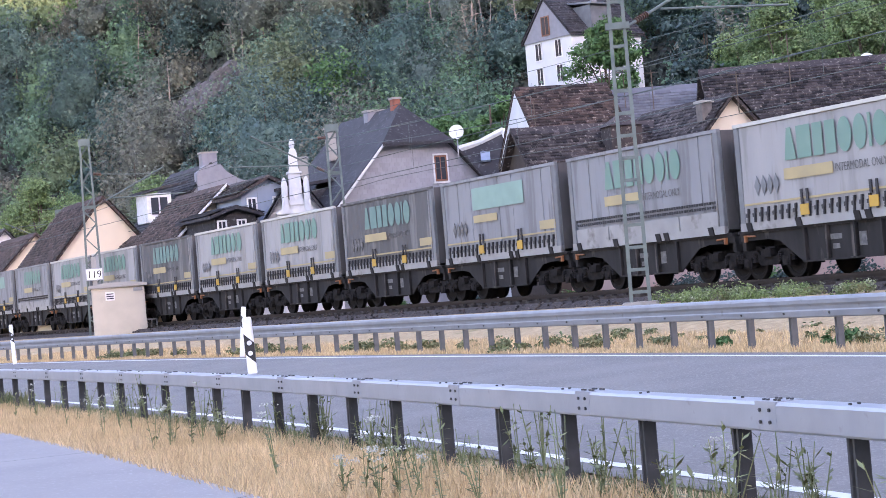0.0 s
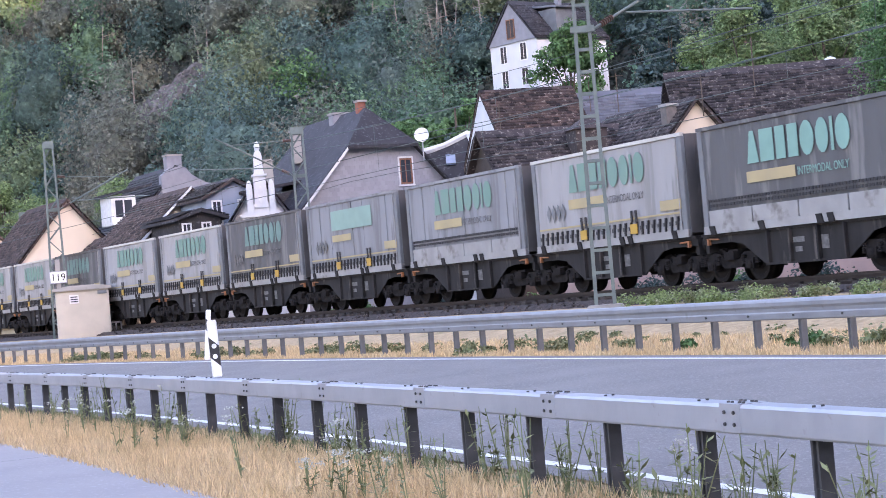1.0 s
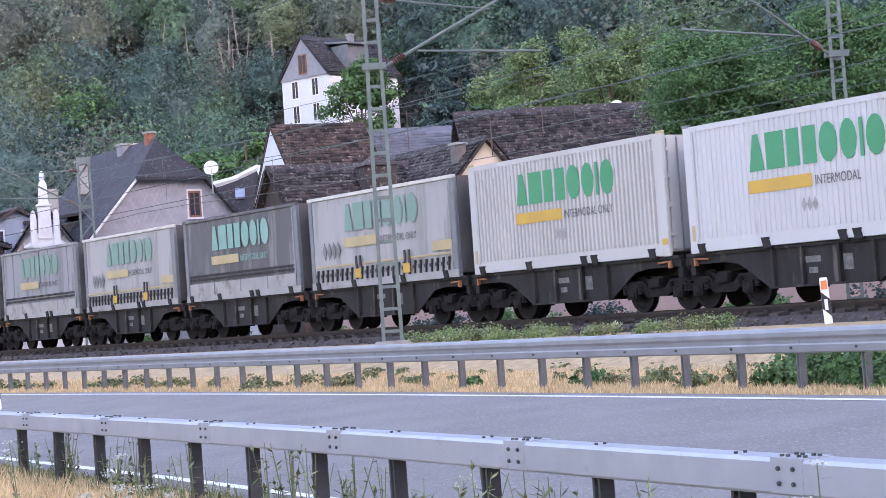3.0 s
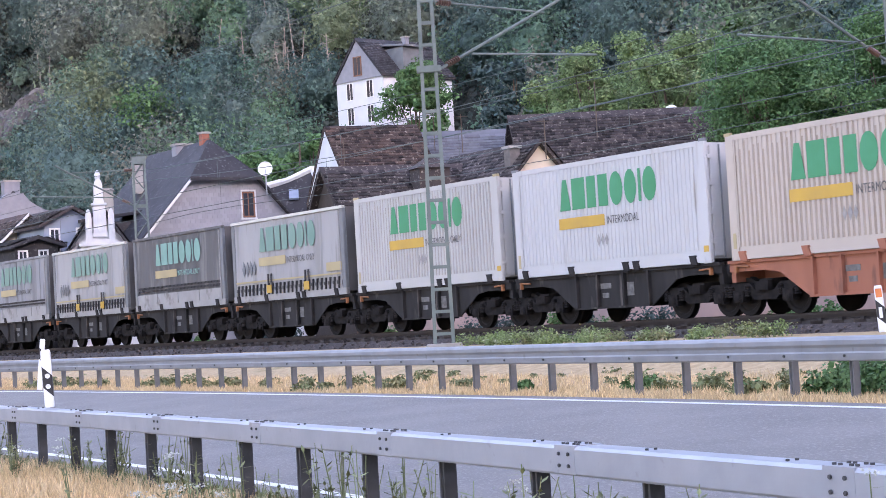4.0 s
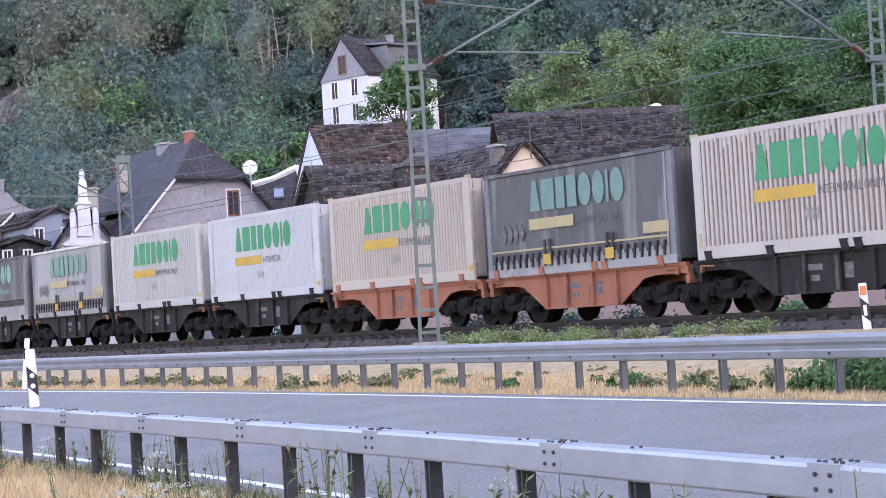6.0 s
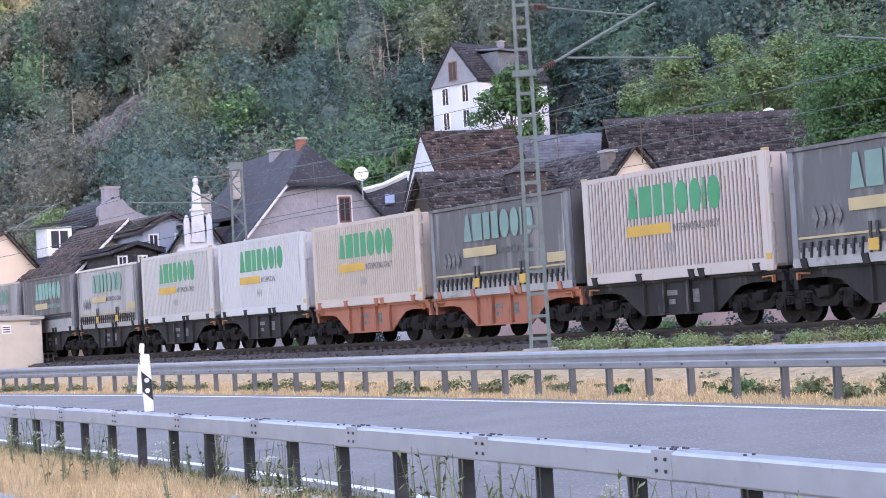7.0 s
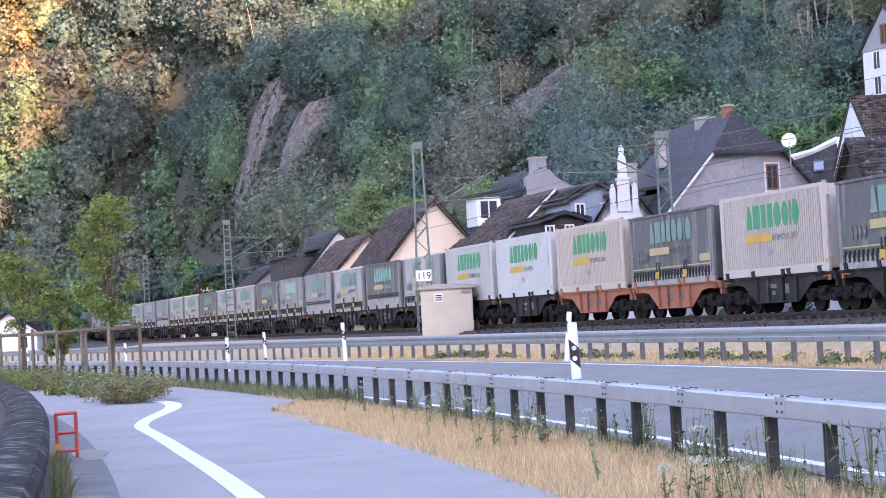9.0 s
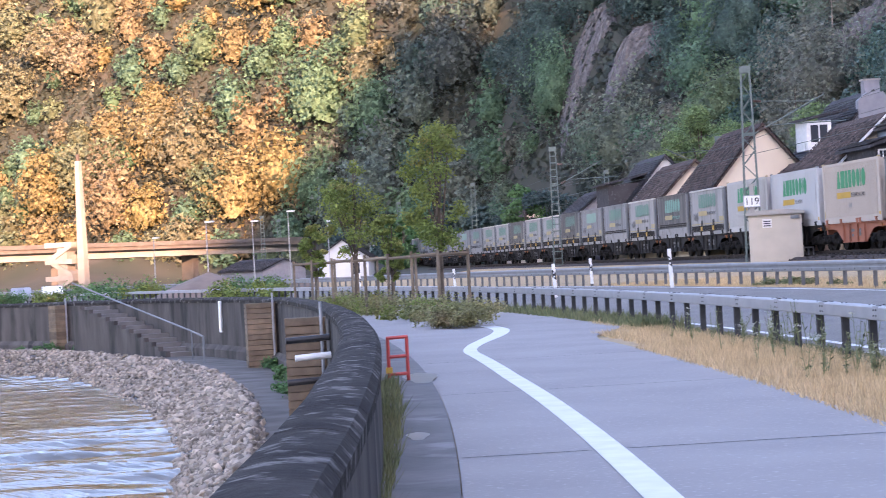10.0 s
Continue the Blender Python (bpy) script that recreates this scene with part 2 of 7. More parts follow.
def track(s, dn=0.0, z=RAIL_Z):
    """A place on the track's middle line, dn metres beyond it, and the heading there."""
    h, n = Vector((-math.sin(T_HEAD), math.cos(T_HEAD), 0)), Vector((math.cos(T_HEAD), math.sin(T_HEAD), 0))
    u = s - 40
    a = u * T_CURVE
    p = n * T_N + h * (40 + math.sin(a) / T_CURVE) - n * ((1 - math.cos(a)) / T_CURVE)
    out = n * math.cos(a) + h * math.sin(a)
    return p + out * dn + Vector((0, 0, z)), T_HEAD + a


def track_dist(x, y):
    """Metres beyond the track's middle line, for arrays."""
    h, n = (-math.sin(T_HEAD), math.cos(T_HEAD)), (math.cos(T_HEAD), math.sin(T_HEAD))
    px = x - n[0] * T_N - h[0] * 40 + n[0] / T_CURVE
    py = y - n[1] * T_N - h[1] * 40 + n[1] / T_CURVE
    return np.hypot(px, py) - 1 / T_CURVE


def polar(az, d, z=0.0):
    """A place d metres from the camera's stand, az degrees to the left of +y."""
    return Vector((-math.sin(radians(az)) * d, math.cos(radians(az)) * d, z))


def step(x, a, b):
    t = np.clip((x - a) / (b - a), 0, 1)
    return t * t * (3 - 2 * t)


def ground_z(x, y):
    o, n = offset_of(x, y), track_dist(x, y)
    z = -0.02 + 0.33 * np.clip((o - 0.4) / 7.4, 0, 1)
    z = z + 0.55 * step(n, -7.5, -4.2)
    hill = np.clip(o - 46, 0, 34) * 0.36 + np.clip(o - 80, 0, 260) * 0.72
    hill = hill * np.maximum(step(n, 12, 30), step(o, 105, 150))
    # the unseen slope behind the stand is flattened so the low sun gets past
    hill = hill * step((np.arctan2(y - CY, x - CX) - PHI0) * RAD, -110, -20)
    bumps = 3.0 * np.sin(x * 0.043 + 1.3) * np.sin(y * 0.037) + 1.4 * np.sin(x * 0.11 + y * 0.09)
    return z + hill + bumps * step(o, 60, 110)


def strip(o0, o1, s0, s1, z0, z1, ds=1.5, do=None):
    """A sheet between two offsets of the bend, the height going from z0 to z1."""
    ns, no = max(2, int((s1 - s0) / ds) + 1), 2 if not do else max(2, int((o1 - o0) / do) + 1)
    sh = Shape()
    for s in np.linspace(s0, s1, ns):
        for k in range(no):
            f = k / (no - 1)
            sh.v.append(tuple(bend(o0 + (o1 - o0) * f, s, z0 + (z1 - z0) * f)))
    sh.f = [(i * no + k, i * no + k + 1, (i + 1) * no + k + 1, (i + 1) * no + k) for i in range(ns - 1) for k in range(no - 1)]
    return sh


# ground: one sheet with the hill
oo = np.concatenate([np.linspace(-6.35, 9, 24), np.linspace(10, 44, 30), np.linspace(46, 330, 72)])
ss = np.concatenate([np.linspace(-260, -30, 24), np.linspace(-24, 130, 110), np.linspace(134, 640, 90)])
gO, gS = np.meshgrid(oo, ss)
gA = PHI0 + gS / RAD
gx, gy = CX + (RAD + gO) * np.cos(gA), CY + (RAD + gO) * np.sin(gA)
gv = np.stack([gx, gy, ground_z(gx, gy)], -1).reshape(-1, 3)
no, idx = len(oo), np.arange(len(ss) * len(oo)).reshape(len(ss), len(oo))
gf = np.stack([idx[:-1, :-1], idx[:-1, 1:], idx[1:, 1:], idx[1:, :-1]], -1).reshape(-1, 4)
ground_mesh = raw("ground", gv, gf, GRASS)
ground_mesh.materials.append(HILLTOP)
ground_mesh.polygons.foreach_set("material_index", (np.tile((oo[:-1] > 45).astype(np.int32), len(ss) - 1)))
ground_mesh.polygons.foreach_set("use_smooth", [True] * len(ground_mesh.polygons))
tagged(new("ground", ground_mesh), "dry grass verge rising into a wooded valley side", "ground", kind="structure")

road = tagged(new("road", strip(0.42, 7.95, -60, 330, 0.0, 0.33).mesh("road", ASPHALT)), "grey asphalt country road without a centre line", "road", kind="structure")
for o in (0.70, 7.50):
    z = 0.33 * (o - 0.42) / 7.53 + 0.006
    tagged(new("road_edge_line", strip(o, o + 0.14, -60, 330, z, z + 0.005).mesh("road_edge_line", PAINT)), "white painted edge line of the road", "road marking", kind="structure")
path = tagged(new("path", strip(-5.87, -2.1, -60, 200, 0.012, 0.012).mesh("path", PATHTOP)), "smooth grey asphalt cycle path beside the road", "path", kind="structure")

wide = Shape()
for s in np.arange(36, 200, 1.5):
    f = min(1.0, max(0.0, (s - 36) / 7))
    wide.v += [tuple(bend(-2.12, s, 0.013)), tuple(bend(-2.1 + 1.7 * f * f * (3 - 2 * f), s, 0.013))]
wide.f = [(2 * i, 2 * i + 1, 2 * i + 3, 2 * i + 2) for i in range(len(wide.v) // 2 - 1)]
tagged(new("path_widening", wide.mesh("path_widening", PATHTOP)), "smooth grey asphalt where the path widens", "path", kind="structure")


# ---- track ----
def along(o_z, s0, s1, ds, material, name, label, category):
    sts = []
    for s in np.arange(s0, s1 + ds, ds):
        p, h = track(s, 0, 0)
        sts.append((p, (math.cos(h), math.sin(h), 0)))
    sh = Shape().sweep(o_z, sts)
    return tagged(new(name, sh.mesh(name, material)), label, category, kind="structure")


along([(-3.6, 0.25), (-2.1, 1.02), (6.5, 1.02), (8.5, 0.3)], -60, 620, 8, BALLAST, "ballast_bed", "brown-grey ballast bed of the railway", "ballast")
for dn in (-0.75, 0.75):
    along([(dn - 0.07, 1.08), (dn - 0.07, 1.10), (dn - 0.012, 1.13), (dn - 0.036, 1.21), (dn - 0.036, 1.25), (dn + 0.036, 1.25), (dn + 0.036, 1.21), (dn + 0.012, 1.13), (dn + 0.07, 1.10), (dn + 0.07, 1.08)], -60, 620, 6, RAIL, "running_rail", "rust-brown steel running rail", "rail")

# ---- guard rails ----
JOINT = 1


def guard_rail(name, o, z0, s0, s1, top, label, near):
    rail = empty(name, Matrix.Translation(bend(o, 0, z0)), label, "guard rail")
    inv = rail.matrix_basis.inverted()
    shift = rail.matrix_basis.translation

    def moved(shape):
        shape.v = [(x - shift.x, y - shift.y, z - shift.z) for x, y, z in shape.v]
        return shape

    sts = [(bend(o, s, z0), bend_out(s)) for s in np.arange(s0, s1, 2.0)]
    if near:
        beam = [(-0.09, top - 0.185), (-0.10, top - 0.17), (-0.10, top - 0.02), (-0.085, top), (0.085, top), (0.10, top - 0.02), (0.10, top - 0.17), (0.09, top - 0.185)]
    else:
        beam = [(-0.04, top - 0.31), (-0.085, top - 0.305), (-0.10, top - 0.29), (-0.112, top - 0.21), (-0.104, top - 0.19), (-0.112, top - 0.14), (-0.138, top - 0.105), (-0.14, top - 0.05), (-0.125, top - 0.015), (-0.10, top), (-0.05, top), (-0.04, top - 0.02), (-0.03, top - 0.29)]
    part("beam", moved(Shape().sweep(beam, sts)), GALV if near else ZINCDULL, rail)
    post = Shape()
    w = 0.043 if near else 0.035
    hi = top - 0.18 if near else top - 0.05
    # a folded sheet: two flanges and a web with an inward fold
    fold = [(0.05, -w), (-0.05, -w), (-0.05, -0.02), (-0.02, -0.012), (-0.02, 0.012), (-0.05, 0.02), (-0.05, w), (0.05, w)]
    inner = [(0.05, w - 0.008), (-0.042, w - 0.008), (-0.042, 0.026), (-0.012, 0.016), (-0.012, -0.016), (-0.042, -0.026), (-0.042, -w + 0.008), (0.05, -w + 0.008)]
    ring = fold + inner
    n = len(ring)
    post.add([(x, y, z) for z in (-0.3, hi) for x, y in ring], [(i, (i + 1) % n, n + (i + 1) % n, n + i) for i in range(n)] + [(n + i, n + i + 1, 2 * n - 2 - i, 2 * n - 1 - i) for i in range(7)])
    bolts = Shape()
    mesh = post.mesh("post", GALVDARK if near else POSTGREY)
    small = 0
    k = 0
    far = Shape()
    gap, first = (1.403, 9.68) if near else (1.151, 18.34)
    for s in np.arange(first - gap * int((first - s0) / gap), s1 - 2, gap):
        p, a = bend(o + (0.0 if near else 0.02), s, z0), PHI0 + s / RAD
        m = Matrix.Translation(p - shift) @ Matrix.Rotation(a, 4, "Z")
        k += 1
        if -6 < s < 130:
            ob = part("post", mesh, None, rail, at=m)
            if near:
                post_m = m
                if k % 2 == JOINT:
                    m = m @ Matrix.Translation((0, 0.88, 0))
                    part("sleeve", Shape().box(-0.104, 0.104, -0.13, 0.13, top - 0.175, top + 0.004, m), GALV, rail)
                    for dy in (-0.06, 0.06):
                        for dz in (-0.05, -0.125):
                            bolts.add(*hexa(0.012, 0.012), m @ Matrix.Translation((-0.106, dy, top + dz)) @ Matrix.Rotation(-math.pi / 2, 4, "Y"))
                    for dy in (-0.09, -0.04, 0.05, 0.1):
                        for dx in (-0.05, 0.04):
                            bolts.add(*hexa(0.013, 0.012), m @ Matrix.Translation((dx, dy, top + 0.004)))
                m = post_m
                for dx in (-0.03, 0.03):
                    bolts.add(*hexa(0.012, 0.012), m @ Matrix.Translation((dx, 0, top)))
            else:
                for dz in (-0.07, -0.24):
                    bolts.add(*hexa(0.018, 0.016), m @ Matrix.Translation((-0.14, 0, top + dz)) @ Matrix.Rotation(-math.pi / 2, 4, "Y"))
        else:
            far.box(-0.05, 0.05, -w, w, -0.3, top - 0.18, m)
    if far.v:
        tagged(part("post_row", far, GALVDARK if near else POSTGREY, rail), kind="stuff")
    tagged(part("bolt_heads", bolts, GALVDARK, rail), kind="stuff")
    return rail


def hexa(r, h):
    p = [(r * math.cos(i * math.pi / 3), r * math.sin(i * math.pi / 3), z) for z in (0, h) for i in range(6)]
    return p, [(i, (i + 1) % 6, 6 + (i + 1) % 6, 6 + i) for i in range(6)] + [(6, 7, 8, 9, 10, 11)]


guard_rail("guard_rail", 0.0, 0.0, -50, 240, 0.75, "galvanised steel box-beam guard rail on sigma posts", True)
guard_rail("guard_rail", 8.5, 0.34, -50, 320, 0.76, "galvanised steel guard rail beyond the road", False)


# ---- delineator posts ----
def delineator(at, turn, height, lean=0.0, sticker=False, label="white plastic delineator post with black band and reflectors"):
    d = empty("delineator_post", Matrix.Translation(at) @ Matrix.Rotation(turn, 4, "Z") @ Matrix.Rotation(radians(lean), 4, "Y"), label, "delineator post", "delineator posts")
    prof = [(-0.055, -0.08), (0.055, -0.08), (0.062, 0.02), (0.03, 0.09), (-0.03, 0.09), (-0.062, 0.02)]
    sh = Shape()
    n = len(prof)
    for z, cut in ((0, 0), (height, 1)):
        for x, y in prof:
            sh.v.append((x, y, z - (0.05 * (y + 0.08) / 0.17 if cut else 0)))
    sh.f = [tuple(range(n)), tuple(range(n, 2 * n))] + [(i, (i + 1) % n, n + (i + 1) % n, n + i) for i in range(n)]
    part("body", sh, WHITEPL, d, bevel=0.008)
    zb = height - 0.47
    for side in (1,):
        b = Shape()
        for z in (0, 1):
            for x, y in prof:
                b.v.append((x * 1.03, y * 1.03, zb + z * 0.26 - 0.12 * (x + 0.06) / 0.12))
        b.f = [(i, (i + 1) % n, n + (i + 1) % n, n + i) for i in range(n)]
        part("black_band", b, BLACKPL, d)
    for dz in ((0.03, 0.16) if not sticker else (0.09,)):
        c = Shape()
        if sticker:
            c.box(-0.025, 0.025, -0.094, -0.086, zb - 0.02, zb + 0.14)
        else:
            c.lathe([(0.032, 0), (0.03, 0.012)], 12, Matrix.Translation((0, -0.083, zb + dz - 0.02)) @ Matrix.Rotation(math.pi / 2, 4, "X"))
        part("reflector", c, REFLECT, d)
    if sticker:
        part("sticker", Shape().box(-0.045, 0.045, -0.092, -0.084, height - 0.18, height - 0.05), ORANGE, d, "orange warning sticker")
    return d


def facing(p):
    """The turn that shows a thing's -y side to the camera's stand."""
    return math.atan2(p.y, p.x) - math.pi / 2


# ---- train ----
LEN = 7.75
BODYW, BODYB, BODYT, CURTAINT = 1.25, 1.22, 3.98, 3.87
WH = {
    "white": mat("white_container_paint", (0.48, 0.475, 0.47), (0.42, 0.415, 0.405), 0.7, 0.6, spots=(0.36, 0.33, 0.295), spot_scale=3.5, spot_at=0.62, stretch=(1, 1, 0.12)),
    "cream": mat("cream_container_paint", (0.455, 0.44, 0.415), (0.39, 0.375, 0.35), 0.7, 0.6, spots=(0.36, 0.34, 0.30), spot_scale=1.6, spot_at=0.64, stretch=(1, 1, 0.2)),
    "tan": mat("tan_container_paint", (0.465, 0.395, 0.33), (0.41, 0.345, 0.29), 0.6, 0.6, spots=(0.40, 0.33, 0.26), spot_scale=1.6, spot_at=0.62, stretch=(1, 1, 0.2)),
    "pink": mat("pinkish_container_paint", (0.475, 0.415, 0.37), (0.40, 0.345, 0.31), 0.7, 0.6, spots=(0.36, 0.25, 0.19), spot_scale=6.0, spot_at=0.62, stretch=(1, 1, 0.06)),
    "light": mat("light_grey_tarpaulin", (0.34, 0.33, 0.32), (0.28, 0.27, 0.265), 0.6, 0.6, bump=0.15, bump_scale=3, spots=(0.225, 0.22, 0.21), spot_scale=2.0, spot_at=0.53, stretch=(1.5, 1, 0.22)),
    "blue": mat("blue_grey_tarpaulin", (0.25, 0.252, 0.262), (0.20, 0.203, 0.21), 0.6, 0.6, bump=0.15, bump_scale=3, spots=(0.155, 0.153, 0.157), spot_scale=2.0, spot_at=0.53, stretch=(1.5, 1, 0.22)),
    "dark": mat("dark_grey_tarpaulin", (0.095, 0.096, 0.098), (0.07, 0.071, 0.073), 0.6, 0.55, bump=0.15, bump_scale=3, spots=(0.165, 0.162, 0.155), spot_scale=2.0, spot_at=0.54, stretch=(1.5, 1, 0.22)),
}
# pink: rust; tan and cream: shade of the grooves put into the colour
RUSTSHADE = {
    "pink": mat("trough_rust", (0.12, 0.07, 0.052), (0.20, 0.125, 0.095), 3, 0.9, stretch=(1, 1, 0.3)),
    "tan": mat("trough_shade_brown", (0.27, 0.205, 0.155), (0.36, 0.29, 0.23), 3, 0.9, stretch=(1, 1, 0.3)),
    "cream": mat("trough_shade_grey", (0.25, 0.22, 0.19), (0.36, 0.33, 0.295), 3, 0.9, stretch=(1, 1, 0.3)),
}
GREEN = mat("logo_green", (0.02, 0.22, 0.09), (0.03, 0.25, 0.12), 2, 0.6)
PALEGREEN = mat("logo_faded_green", (0.13, 0.245, 0.195), (0.16, 0.265, 0.215), 2, 0.65)
FADED = mat("painted_over_mark", (0.24, 0.37, 0.31), (0.20, 0.31, 0.26), 1.5, 0.65)
MINT = mat("logo_mint", (0.19, 0.36, 0.30), (0.15, 0.30, 0.25), 2, 0.6)
DULLMINT = mat("logo_dull_mint", (0.12, 0.21, 0.185), (0.15, 0.25, 0.215), 3, 0.65)
YELLOW = mat("yellow_bar", (0.52, 0.31, 0.045), (0.45, 0.27, 0.05), 2, 0.6)
PALEYEL = mat("pale_yellow_bar", (0.42, 0.33, 0.17), (0.36, 0.29, 0.16), 2, 0.6)
STRAP = mat("strap_dark", (0.03, 0.03, 0.033), None, 4, 0.6)
BOARD = mat("side_board_metal", (0.34, 0.335, 0.325), (0.25, 0.245, 0.24), 1.5, 0.55, 0.2, spots=(0.16, 0.15, 0.14), spot_scale=2)
FRAMEGREY = mat("container_frame", (0.20, 0.213, 0.225), (0.15, 0.16, 0.17), 2, 0.5, 0.3)
# brown end wall, shade of the narrow gap put into its colour
ENDSHADE = mat("shaded_end_wall", (0.10, 0.092, 0.088), (0.055, 0.05, 0.048), 2, 0.8, stretch=(1, 1, 0.3))
ROOFWHITE = mat("roof_rail_pale", (0.55, 0.53, 0.48), (0.45, 0.43, 0.38), 1.5, 0.6)
CHASSIS = mat("wagon_black_brown", (0.034, 0.031, 0.030), (0.016, 0.015, 0.0145), 2.2, 0.85, spots=(0.10, 0.085, 0.075), spot_scale=2.4, spot_at=0.6, stretch=(1, 1, 0.3), spec=0.25)
CHASSISOR = mat("wagon_orange_red", (0.36, 0.135, 0.08), (0.28, 0.105, 0.065), 1.5, 0.75, spots=(0.15, 0.07, 0.05), spot_scale=2.6, spot_at=0.6, stretch=(1, 1, 0.3), spec=0.3)
BOGIE = mat("bogie_grime", (0.010, 0.009, 0.0088), (0.024, 0.020, 0.018), 6, 0.95, bump=0.3, spec=0.15)
TREAD = mat("wheel_steel", (0.018, 0.015, 0.014), (0.011, 0.0095, 0.009), 5, 0.8, spec=0.2)
STENCIL = mat("white_stencil", (0.17, 0.163, 0.155), (0.07, 0.067, 0.065), 8, 0.7)
WORNMARK = mat("worn_grey_mark", (0.30, 0.285, 0.27), (0.22, 0.21, 0.20), 9, 0.7)
BUFFER = mat("buffer_orange", (0.32, 0.12, 0.045), None, 4, 0.6)


def words_mesh(text, size, material, depth=0.004):
    cu = bpy.data.curves.new("lettering", "FONT")
    cu.body, cu.size, cu.extrude = text, size, depth
    cu.align_x = "LEFT"
    ob = bpy.data.objects.new("lettering", cu)
    scene.collection.objects.link(ob)
    me = bpy.data.meshes.new_from_object(ob.evaluated_get(bpy.context.evaluated_depsgraph_get()))
    bpy.data.objects.remove(ob)
    me.materials.clear()
    me.materials.append(material)
    return me


def mark_shapes():
    """Plain outlines, one for each sign of the mark, in units of its width and height: a wedge, slabs and ovals."""
    def slab(x0, x1, cut=0.0):
        return [(x0, 0), (x1, 0), (x1 - cut, 1), (x0 + cut, 1)]

    def oval(x0, x1, n=14):
        return [((x0 + x1) / 2 + (x1 - x0) / 2 * math.cos(2 * math.pi * i / n), 0.5 + 0.53 * math.sin(2 * math.pi * i / n)) for i in range(n)]

    return [slab(0.0, 0.118, 0.038), slab(0.135, 0.275), slab(0.297, 0.39), slab(0.417, 0.515), oval(0.535, 0.668), oval(0.685, 0.805), slab(0.824, 0.85), oval(0.868, 1.0)]


MARKS = mark_shapes()


def side_logo(box, mark, bar, words, y, x_start=1.80, z_mark=2.81, height=0.77, width=3.85, small="INTERMODAL ONLY"):
    """Plain shapes for the lettered mark, the bar and the small words on the side towards the road."""
    for outline in MARKS:
        sh = Shape().slab([(x_start - a * width, z_mark + b * height) for a, b in outline], y, y + 0.005)
        part("mark_shape", sh, mark, box, "plain green shape of the brand mark")
    part("colour_bar", Shape().box(x_start - 1.80, x_start + 0.08, y, y + 0.005, z_mark - 0.46, z_mark - 0.19), bar, box, "yellow bar under the brand mark")
    me = words_mesh(small, 0.28, words, 0.002)
    ob = part("lettering", me, None, box, "small lettering beside the yellow bar")
    ob.matrix_basis = Matrix.Translation((x_start - 1.88, y + 0.004, z_mark - 0.44)) @ Matrix.Rotation(math.pi, 4, "Z") @ Matrix.Rotation(math.pi / 2, 4, "X") @ Matrix.Diagonal((0.72, 1, 1, 1))


